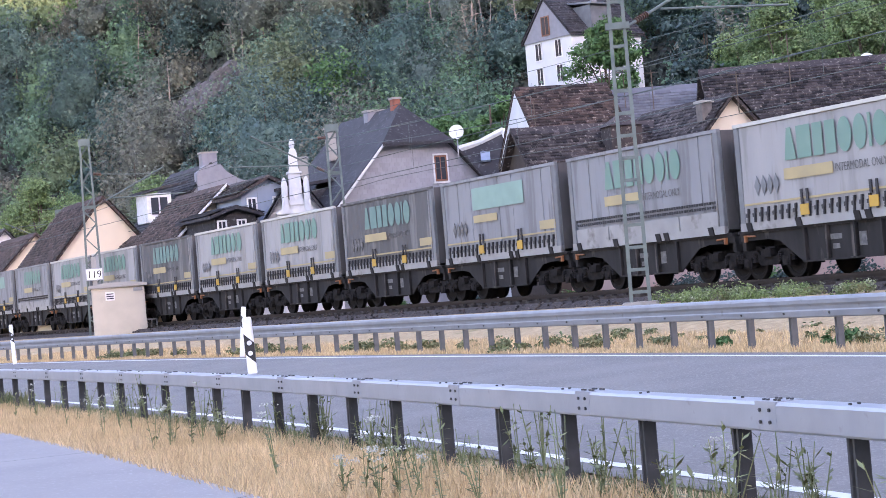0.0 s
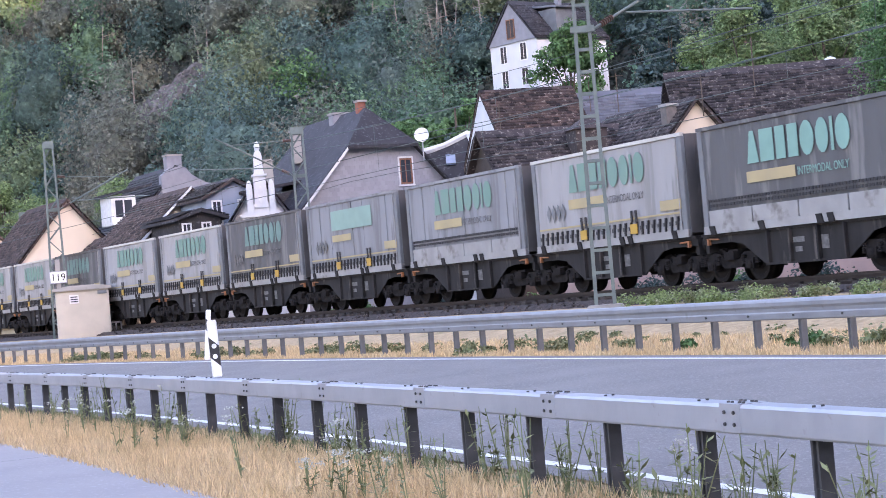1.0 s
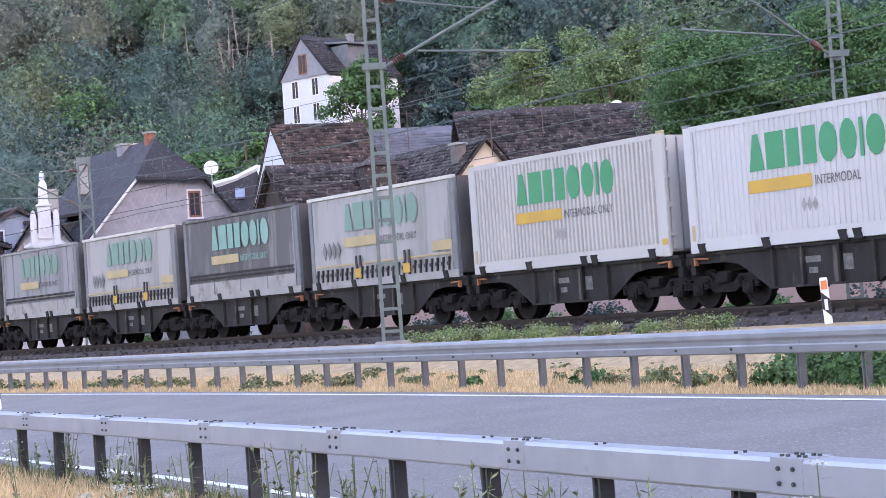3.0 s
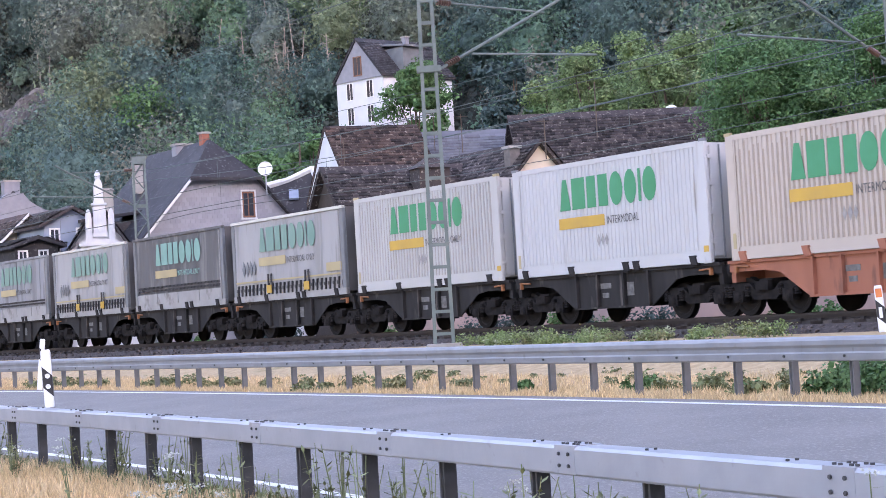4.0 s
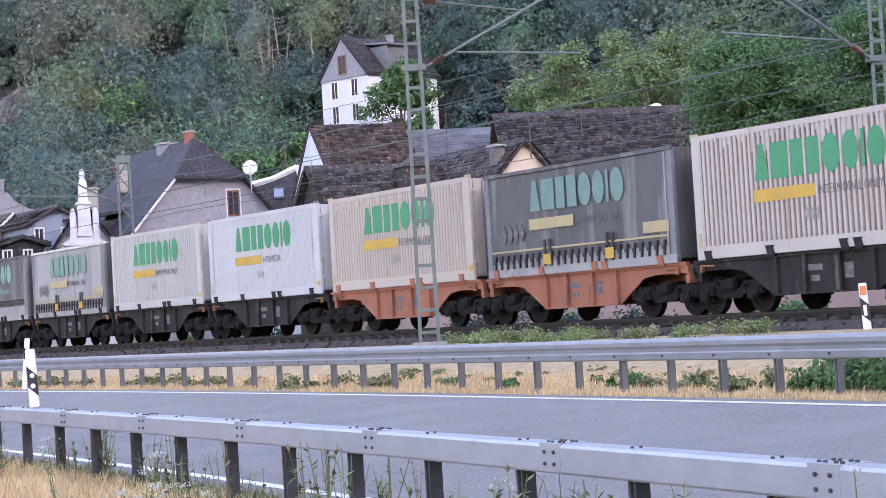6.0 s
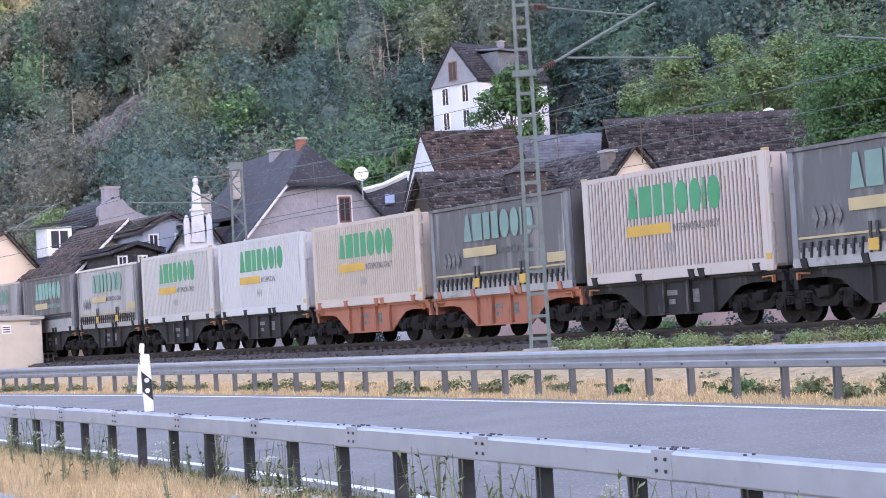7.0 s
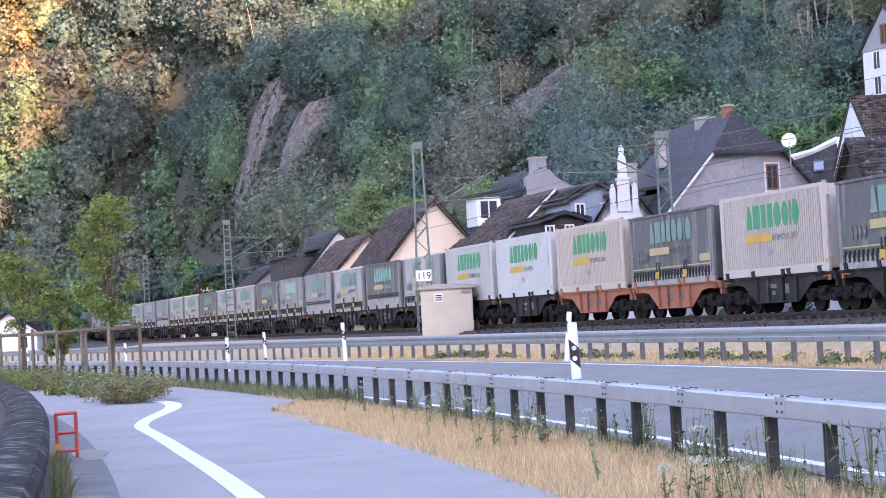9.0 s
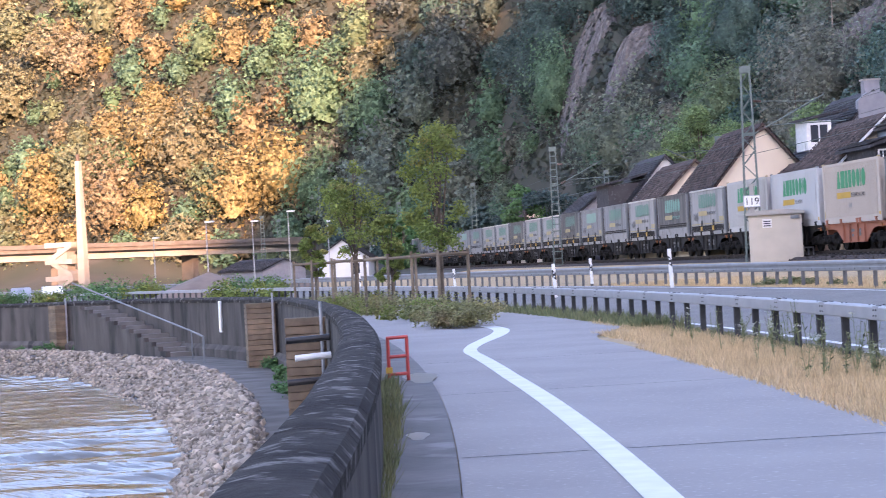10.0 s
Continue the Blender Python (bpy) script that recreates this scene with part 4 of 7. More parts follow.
def crowns(centres, sizes, cover, leaf, seed):
    """Closed lumpy crowns: a leafy core each, and small three-cornered sprays all over it."""
    g = np.random.default_rng(seed)
    n = len(centres)
    waves = g.normal(size=(n, 1, 5, 3)) * np.array([2.5, 4.0, 6.0, 8.0, 11.0])[None, None, :, None]
    phase = g.uniform(0, 6.28, (n, 1, 5))
    tall = g.uniform(1.0, 1.5, (n, 1))

    def lump(d):
        return 1 + (np.sin((waves * d[:, :, None, :]).sum(-1) + phase) * np.array([0.14, 0.14, 0.14, 0.13, 0.10])).sum(-1)[..., None]

    ring, rows = 14, 8
    th, ph = np.meshgrid(np.linspace(0, 2 * np.pi, ring + 1)[:-1], np.linspace(0.02, 2.5, rows))
    d = np.broadcast_to(np.stack([np.sin(ph) * np.cos(th), np.sin(ph) * np.sin(th), np.cos(ph)], -1).reshape(1, -1, 3), (n, ring * rows, 3))
    cv = d * lump(d) * 0.56
    cv[..., 2] *= tall
    cv = centres[:, None, :] + cv * sizes[:, None, None]
    cf = np.array([(j * ring + i, (j + 1) * ring + i, (j + 1) * ring + (i + 1) % ring, j * ring + (i + 1) % ring) for j in range(rows - 1) for i in range(ring)])
    cf = (cf[None] + (np.arange(n) * ring * rows)[:, None, None]).reshape(-1, 4)
    count = np.maximum(30, cover * 20 * (sizes / leaf) ** 2).astype(int)
    own = np.repeat(np.arange(n), count)
    d = g.normal(size=(len(own), 3)) + np.array([0, 0, 0.35])
    d /= np.linalg.norm(d, axis=-1, keepdims=True)
    wave = (np.sin((waves[own, 0] * d[:, None, :]).sum(-1) + phase[own, 0]) * np.array([0.14, 0.14, 0.14, 0.13, 0.10])).sum(-1)
    pos = d * ((1 + wave) * (0.62 + 0.5 * g.uniform(0, 1, len(own)) ** 0.7))[:, None]
    pos[:, 2] *= tall[own, 0]
    p = centres[own] + pos * sizes[own, None]
    nrm = d + g.normal(size=d.shape) * 0.7
    nrm /= np.linalg.norm(nrm, axis=-1, keepdims=True)
    t = np.cross(nrm, g.normal(size=d.shape))
    t /= np.linalg.norm(t, axis=-1, keepdims=True)
    b = np.cross(nrm, t)
    r = leaf * g.uniform(0.55, 1.4, (len(own), 1))
    lv = np.stack([p - t * r * 0.5, p + t * r * 0.5, p + b * r * 0.85], 1).reshape(-1, 3)
    lf = np.arange(len(lv)).reshape(-1, 3)
    return cv.reshape(-1, 3), cf, lv, lf, count


rise = np.degrees(np.arctan2(gz - 1.6, dist))
beyond = (rise > 11.3) | (az > 41.5)
thin = np.arange(len(wx)) % 3 == 0
for pickit, cover, leaf, seed in ((dist < 190, 0.9, 0.31, 3), ((dist >= 190) & (dist < 290), 1.0, 0.42, 4), (dist >= 290, 1.35, 0.74, 5), (beyond, 0.5, 2.2, 6)):
    pickit = pickit & ~beyond if seed < 6 else pickit & thin
    cv, cf, lv, lf, count = crowns(centres[pickit], size[pickit], cover, leaf, seed)
    # tree kinds by sector also carry its shade, haze and sun gold in their colour
    kind_and_light = np.random.default_rng(seed + 60).uniform(0, 1, int(pickit.sum())) * np.where(az[pickit] > 27.5, 0.36, np.where(az[pickit] > 19, 0.36, 0.60)) + np.where(az[pickit] > 27.5, 0.64, np.where(az[pickit] > 19, 0, 0.2))
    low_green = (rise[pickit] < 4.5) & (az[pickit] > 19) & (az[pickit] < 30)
    kind_and_light = np.where(low_green, 0.35 + kind_and_light % 0.36 * 1.15, kind_and_light)
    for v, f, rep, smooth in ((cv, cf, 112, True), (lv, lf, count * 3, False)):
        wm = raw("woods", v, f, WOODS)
        wm.attributes.new("species_and_light", "FLOAT", "POINT").data.foreach_set("value", np.repeat(kind_and_light, rep).astype(np.float32))
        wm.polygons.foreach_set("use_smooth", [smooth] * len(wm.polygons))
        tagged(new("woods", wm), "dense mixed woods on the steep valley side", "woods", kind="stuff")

# undergrowth: leaves close over the whole slope
ua, ue, ud = [], [], []
for a_ in np.arange(-17, 43, 0.25):
    dd = np.arange(108, 480, 1.0)
    gx_, gy_ = -np.sin(np.radians(a_)) * dd, np.cos(np.radians(a_)) * dd
    el_ = np.maximum.accumulate(np.degrees(np.arctan2(ground_z(gx_, gy_) - 1.6, dd)) + dd * 1e-6)
    want = rng.uniform(max(0.6, el_[0]), min(12.5, el_[-1]), 330)
    ud.append(np.interp(want, el_, dd))
    ua.append(np.full(330, a_) + rng.uniform(-0.13, 0.13, 330))
ua, ud = np.radians(np.concatenate(ua)), np.concatenate(ud) + rng.uniform(-0.5, 0.5, 240 * 330)
ux_, uy_ = -np.sin(ua) * ud, np.cos(ua) * ud
ok = (track_dist(ux_, uy_) > 20) | (offset_of(ux_, uy_) > 112)
ux_, uy_, ud = ux_[ok], uy_[ok], ud[ok]
uz_ = ground_z(ux_, uy_) + rng.uniform(0.0, 1.0, len(ux_)) * (0.5 + 0.6 * np.sin(ux_ * 0.6) * np.sin(uy_ * 0.5 + ux_ * 0.2))
pc = np.stack([ux_, uy_, uz_], -1)
nn_ = rng.normal(size=pc.shape) * 0.8 + np.array([0, -0.5, 0.7])
nn_ /= np.linalg.norm(nn_, axis=-1, keepdims=True)
tt_ = np.cross(nn_, rng.normal(size=pc.shape))
tt_ /= np.linalg.norm(tt_, axis=-1, keepdims=True)
bb_ = np.cross(nn_, tt_)
rr_ = (ud * 0.0048 * rng.uniform(0.6, 1.3, len(ud)))[:, None]
uq = np.stack([pc - tt_ * rr_ * 0.5, pc + bb_ * rr_ * 0.34, pc + tt_ * rr_ * 0.5, pc - bb_ * rr_ * 0.34], 1).reshape(-1, 3)
# shade between the crowns and blue haze are put into these leaf colours
UNDER = leaf_mat("undergrowth_leaves", (0.045, 0.06, 0.05), (0.058, 0.068, 0.054), (0.08, 0.072, 0.06), 0.05)
tagged(new("undergrowth", raw("undergrowth", uq, np.arange(len(uq)).reshape(-1, 4), UNDER)), "low brownish green undergrowth on the valley side", "undergrowth", kind="stuff")

# taller single crowns and conifers that stand out of the woods
for i in range(105):
    k = rng.integers(len(wx))
    if dist[k] > 300:
        continue
    hgt = rng.uniform(6, 11)
    if i % 3 == 0:
        cone = np.stack([np.full(12, wx[k]), np.full(12, wy[k]), gz[k] + np.linspace(0.15, 1.0, 12) * hgt], -1)
        v, f = leaf_cloud(cone, np.linspace(1.9, 0.35, 12) * hgt / 9, 90, 0.45, 0.45, 900 + i)
        tree = empty("conifer", Matrix.Translation((0, 0, 0)), "slim dark conifer standing in the woods", "tree", "hillside trees")
        part("crown", raw("crown", v, f, NEEDLES), None, tree)
    else:
        ncl = 9
        cl = np.stack([wx[k] + rng.normal(0, hgt * 0.13, ncl), wy[k] + rng.normal(0, hgt * 0.13, ncl), gz[k] + hgt * rng.uniform(0.4, 1.0, ncl)], -1)
        v, f = leaf_cloud(cl, rng.uniform(0.16, 0.28, ncl) * hgt, 150, 0.42, 0.9, 900 + i)
        tree = empty("hillside_tree", Matrix.Translation((0, 0, 0)), "broad-leaved tree standing out of the hillside woods", "tree", "hillside trees")
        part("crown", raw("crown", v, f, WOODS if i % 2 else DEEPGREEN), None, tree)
    p0 = Vector((wx[k], wy[k], gz[k] - 0.3))
    part("trunk", Shape().tube(p0, p0 + Vector((0.2, 0, hgt * 0.85)), 0.2, 0.05, 7), BARK, tree)

for c, q in zip(CLIFFS, cliff_at):
    sh = Shape()
    nu_, nv_ = 44, 56
    right = Vector((math.cos(radians(c[0])), math.sin(radians(c[0])), 0))
    away = Vector((-right.y, right.x, 0))
    for j in range(nv_):
        for i in range(nu_):
            a, b = i / (nu_ - 1) - 0.5, j / (nv_ - 1) - 0.5
            g = q + right * (a * c[2]) + away * (b * c[3] * 0.75)
            zg = float(ground_z(np.array(g.x), np.array(g.y)))
            edge = (1 - (2 * a) ** 4) * (1 - (2 * b) ** 4)
            u_, v_ = a * c[2], b * c[3] * 0.95
            n1 = noise.noise((u_ * 0.22, v_ * 0.22, c[0])) + 0.6 * noise.noise((u_ * 0.55, v_ * 0.5, c[0])) + 0.4 * noise.noise((u_ * 1.3, v_ * 1.1, c[0])) - 0.35 * abs(noise.noise((u_ * 2.4, v_ * 1.9, c[0]))) + 0.22 * noise.cell((u_ * 0.7 + v_ * 0.2, v_ * 0.8, c[0]))
            push = edge * (1.5 + 1.3 * n1) - 0.9 * (1 - edge)
            g = g - away * (0.6 * push)
            sh.v.append((g.x, g.y, zg + 0.8 * push))
    sh.f = [(j * nu_ + i, j * nu_ + i + 1, (j + 1) * nu_ + i + 1, (j + 1) * nu_ + i) for j in range(nv_ - 1) for i in range(nu_ - 1)]
    tagged(part("rock_face", sh, ROCK), "bare grey-brown rock face in the wooded slope", "rock", "rock faces")

# trunks seen between the crowns
tr = Shape()
for i in rng.choice(np.nonzero(dist < 300)[0], 420, replace=False):
    p = Vector((wx[i], wy[i], gz[i] - 0.3))
    tr.tube(p, p + Vector((rng.uniform(-0.5, 0.5), rng.uniform(-0.5, 0.5), size[i] * rng.uniform(1.2, 2.6))), 0.13, 0.04, 5)
tagged(part("bare_trunks", tr, BARK), "thin bare trunks standing in the woods", "trunks", kind="stuff")

# dead trees, pale and bare, standing above the crowns
DEADWOOD = mat("dead_wood", (0.30, 0.26, 0.22), (0.20, 0.17, 0.145), 4, 0.95)
for n_, (a_, el_) in enumerate([(rng.uniform(3.2, 7.5), rng.uniform(6.2, 8.2)) for _ in range(16)] + [(rng.uniform(8, 26), rng.uniform(4.5, 9)) for _ in range(14)]):
    p0 = hill_hit(a_, el_)
    dead = empty("dead_tree", Matrix.Translation(p0 - Vector((0, 0, 0.4))), "pale bare dead tree standing in the woods", "tree", "dead trees")
    hgt = rng.uniform(5.5, 9.0)
    tip = Vector((rng.normal(0, 0.6), rng.normal(0, 0.5), hgt))
    part("trunk", Shape().tube((0, 0, 0), tip, 0.12, 0.03, 6), DEADWOOD, dead)
    for _ in range(9):
        b0 = tip * rng.uniform(0.45, 0.97)
        part("branch", Shape().tube(b0, b0 + Vector((rng.normal(0, 0.6), rng.normal(0, 0.6), rng.uniform(-0.1, 0.5))), 0.035, 0.012, 4), DEADWOOD, dead)

# an unseen ridge added behind the camera to keep the low sun off; its crest follows the shade line
rv, nu, nd = [], 160, 14
dsun = Vector((-math.sin(radians(SUN_TURN)), math.cos(radians(SUN_TURN)), 0))
lsun = Vector((-dsun.y, dsun.x, 0))
for j in range(nd):
    for i in range(nu):
        u = -700 + 1000 * i / (nu - 1)
        top = np.interp(u, (-700, -120, -85, -72, -60, -46, -33, -20, -10, 300), (158, 154, 149, 158, 168, 142, 131, 114, 104, 96)) + math.sin(u * 0.3)
        f = j / (nd - 1)
        p = dsun * (-140 - 320 * f)
        q = p + lsun * u
        rv.append((q.x, q.y, -4 + (top + 4) * math.sin(min(1.0, f * 2) * math.pi / 2) if f <= 0.5 else top))
rf = np.array([(j * nu + i, j * nu + i + 1, (j + 1) * nu + i + 1, (j + 1) * nu + i) for j in range(nd - 1) for i in range(nu - 1)])
tagged(new("opposite_ridge", raw("opposite_ridge", np.array(rv), rf, HILLTOP)), "dark unseen ridge behind the camera that keeps the sun off", "hillside", kind="structure")


# ---- houses ----
SLATE = mat("slate_roof", (0.045, 0.043, 0.046), (0.028, 0.027, 0.03), 1.2, 0.75, spec=0.25, bump=0.4, bump_scale=6, spots=(0.095, 0.095, 0.10), spot_scale=6, spot_at=0.58, per_piece=0.15, island=0.4)
SLATEWALL = mat("slate_cladding", (0.25, 0.25, 0.275), (0.20, 0.20, 0.225), 2.5, 0.55, bump=0.3, bump_scale=8)
MOSSROOF = mat("mossy_slate_roof", (0.058, 0.045, 0.042), (0.034, 0.028, 0.027), 1.5, 0.85, spec=0.25, bump=0.5, bump_scale=6, spots=(0.17, 0.15, 0.13), spot_scale=7.0, spot_at=0.57, per_piece=0.2, island=0.75)
REDROOF = mat("rust_brown_roof", (0.075, 0.046, 0.036), (0.045, 0.032, 0.028), 1.5, 0.85, spec=0.25, bump=0.5, bump_scale=6, spots=(0.19, 0.155, 0.13), spot_scale=7.0, spot_at=0.57, per_piece=0.2, island=0.75)
WHITEWALL = mat("white_render", (0.63, 0.635, 0.64), (0.55, 0.555, 0.56), 0.8, 0.9, bump=0.1)
CREAMWALL = mat("cream_render", (0.68, 0.58, 0.45), (0.62, 0.53, 0.41), 0.5, 0.9, bump=0.1)
BLUEWALL = mat("pale_blue_cladding", (0.27, 0.32, 0.40), (0.22, 0.27, 0.335), 1.0, 0.7)
GLASS = mat("window_glass", (0.03, 0.035, 0.045), (0.05, 0.055, 0.065), 1.0, 0.08, spec=0.8)
FRAMEW = mat("white_frame", (0.75, 0.75, 0.74), None, 4, 0.5)
FRAMEBR = mat("brown_frame", (0.22, 0.09, 0.045), None, 4, 0.5)
BRICK = mat("brick_red", (0.33, 0.12, 0.075), (0.25, 0.09, 0.06), 5, 0.85, bump=0.4, bump_scale=12)
TRIMW = mat("pale_trim", (0.66, 0.66, 0.65), None, 3, 0.6)
PINKWALL = mat("pinkish_low_wall", (0.50, 0.34, 0.29), (0.42, 0.29, 0.25), 1.0, 0.9)


def house(at, turn, width, depth, eaves, ridge, wall, roof, label, base=0.0, gable=True, hip=0.0, over=0.35):
    """A house with its gable side (width) towards local -y, its ridge along y. Returns the thing; its parts are added to it."""
    h = empty("house", Matrix.Translation(at) @ Matrix.Rotation(turn, 4, "Z"), label, "house", "village houses")
    w = width / 2
    if hip:
        k = w * hip
        zt = eaves + (ridge - eaves) * (1 - hip)
        outline = [(-w, base), (w, base), (w, eaves), (k, zt), (-k, zt), (-w, eaves)]
    else:
        outline = [(-w, base), (w, base), (w, eaves), (0, ridge), (-w, eaves)]
    part("wall", Shape().slab(outline, 0, depth), wall, h)
    t = 0.16
    for sx in (-1, 1):
        dx, dz = w, ridge - eaves
        ln = math.hypot(dx, dz)
        nx_, nz_ = dz / ln * t, dx / ln * t
        e = over
        a = (sx * (w + e * dx / ln), eaves - e * dz / ln)
        if hip:
            b = (sx * w * hip, eaves + (ridge - eaves) * (1 - hip))
            sh = Shape()
            y0, y1 = -over, depth + over
            yr = -over + (w * hip) * 0.9
            p = [(a[0], y0, a[1] + t), (b[0], y0, b[1] + t), (0, yr, ridge + t), (0, y1, ridge + t), (a[0], y1, a[1] + t)]
            p += [(x, y, z - t) for x, y, z in p]
            sh.add(p, [(0, 1, 2, 3, 4), (9, 8, 7, 6, 5)] + [(i, (i + 1) % 5, 5 + (i + 1) % 5, 5 + i) for i in range(5)])
            part("roof_side", sh, roof, h)
        else:
            sh = Shape().slab([(a[0], a[1]), (0, ridge), (0, ridge + t * 1.2), (a[0] + sx * nx_ * 0.3, a[1] + nz_)], -over, depth + over)
            part("roof_side", sh, roof, h)
            rows_, cols = max(3, int(ln / 0.22)), max(3, int((depth + 2 * over) / 0.26))
            cv = Shape()
            ux, uz = -sx * dx / ln, dz / ln
            for r_ in range(rows_):
                for c_ in range(cols + 1):
                    y0 = -over + (c_ - 0.5 * (r_ % 2)) * 0.26
                    y1 = min(depth + over, y0 + 0.25)
                    y0 = max(-over, y0)
                    if y1 - y0 < 0.05:
                        continue
                    d0, d1 = r_ * 0.22, r_ * 0.22 + 0.29
                    lift0, lift1 = t * 1.25 + 0.05 + 0.025 * rng.random(), t * 1.2 + 0.01
                    q0 = (a[0] + ux * d0 + sx * uz * lift0 * 0.3, a[1] + uz * d0 + lift0)
                    q1 = (a[0] + ux * d1 + sx * uz * lift1 * 0.3, a[1] + uz * d1 + lift1)
                    cv.add([(q0[0], y0, q0[1]), (q0[0], y1, q0[1]), (q1[0], y1, q1[1]), (q1[0], y0, q1[1]), (q0[0], y0, q0[1] - 0.05), (q0[0], y1, q0[1] - 0.05)], [(0, 1, 2, 3), (0, 1, 5, 4)])
            tagged(part("slate_cover", cv, roof, h), kind="stuff")
    if hip:
        b = (w * hip, eaves + (ridge - eaves) * (1 - hip))
        sh = Shape()
        p = [(-b[0] - 0.15, -over - 0.15, b[1] - 0.1 + t), (b[0] + 0.15, -over - 0.15, b[1] - 0.1 + t), (0, -over + b[0] * 0.9, ridge + t)]
        p += [(x, y, z - t) for x, y, z in p]
        sh.add(p, [(0, 1, 2), (5, 4, 3), (0, 1, 4, 3), (1, 2, 5, 4), (2, 0, 3, 5)])
        part("hip_roof", sh, roof, h)
    return h


def window(h, x, z, w, ht, y=0.0, frame_mat=None, along_x=True, name="window"):
    """A window on the gable side; parts: frame (> pane)."""
    fr = Shape()
    f = 0.08
    d0, d1 = y - 0.06, y + 0.1
    fr.box(x - w / 2 - f, x + w / 2 + f, d0, d1, z - f, z).box(x - w / 2 - f, x + w / 2 + f, d0, d1, z + ht, z + ht + f)
    fr.box(x - w / 2 - f, x - w / 2, d0, d1, z, z + ht).box(x + w / 2, x + w / 2 + f, d0, d1, z, z + ht)
    fr.box(x - 0.025, x + 0.025, y - 0.03, d1, z, z + ht)
    ob = part(name, fr, frame_mat or FRAMEW, h)
    part("pane", Shape().box(x - w / 2, x + w / 2, y - 0.02, y + 0.02, z, z + ht), GLASS, ob)
    return ob


def chimney(h, x, y, z0, z1, w, d, material, cap=True):
    c = part("chimney", Shape().box(x - w / 2, x + w / 2, y - d / 2, y + d / 2, z0, z1), material, h, bevel=0.02)
    if cap:
        part("cap", Shape().box(x - w / 2 - 0.06, x + w / 2 + 0.06, y - d / 2 - 0.06, y + d / 2 + 0.06, z1, z1 + 0.1), CONCRETE, c)
    return c


def put(az, d, z):
    return polar(az, d, z)


def yaw_to(az, twist=0.0):
    """The turn of a house at az whose gable looks at the camera, twisted by so many degrees."""
    return radians(az + twist)


# ---- masts ----
def lattice_mast(at, height, turn, label, w0=0.55, w1=0.28, ladder=True):
    """Two channel legs with batten plates, or a four-legged tapering truss."""
    m = empty("catenary_mast", Matrix.Translation(at) @ Matrix.Rotation(turn, 4, "Z"), label, "catenary mast", "catenary masts")
    r = 0.045

    def half(z):
        return (w0 + (w1 - w0) * z / height) / 2

    for sx in (-1, 1):
        for sy in ((0,) if ladder else (-1, 1)):
            d = 0.07 if ladder else r
            corners = ((-r, -d), (r, -d), (r, d), (-r, d))
            p = [(sx * half(z) + a, sy * half(z) * 0.8 + b, z) for z in (0, height) for a, b in corners]
            part("leg", Shape().add(p, [(0, 1, 2, 3), (4, 5, 6, 7), (0, 1, 5, 4), (1, 2, 6, 5), (2, 3, 7, 6), (3, 0, 4, 7)]), MAST, m)
    n = int(height / (0.56 if ladder else 0.72))
    for i in range(n):
        z, z2 = (0.3 + j * (height - 0.5) / n for j in (i, i + 1))
        if ladder:
            part("batten", Shape().box(-half(z), half(z), -0.06, 0.06, z - 0.04, z + 0.04), MAST, m)
        else:
            sgn = 1 if i % 2 else -1
            for sy in (-1, 1):
                part("brace", Shape().tube((-sgn * half(z), sy * half(z) * 0.8, z), (sgn * half(z2), sy * half(z2) * 0.8, z2), 0.028, sides=5), MAST, m)
                part("brace", Shape().tube((sy * half(z), -sgn * half(z) * 0.8, z), (sy * half(z2), sgn * half(z2) * 0.8, z2), 0.028, sides=5), MAST, m)
    part("cap_plate", Shape().box(-w1 / 2 - 0.07, w1 / 2 + 0.07, -w1 * 0.4 - 0.05, w1 * 0.4 + 0.05, height - 0.35, height), MAST, m)
    part("footing", Shape().box(-0.45, 0.45, -0.4, 0.4, -0.5, 0.06), CONCRETE, m, bevel=0.03)
    return m


M1 = lattice_mast(polar(0.45, 46, 0.9), 11.5, radians(0), "grey-green steel ladder-type catenary mast beside the track", 0.45, 0.27)
MA = lattice_mast(polar(16.95, 97, 0.7), 10.2, radians(15), "grey-green lattice catenary mast beside the plastered hut", 0.85, 0.42, False)
MB = lattice_mast(polar(9.45, 88, 0.9), 9.0, radians(8), "grey-green lattice catenary mast behind the train", 0.75, 0.5, False)


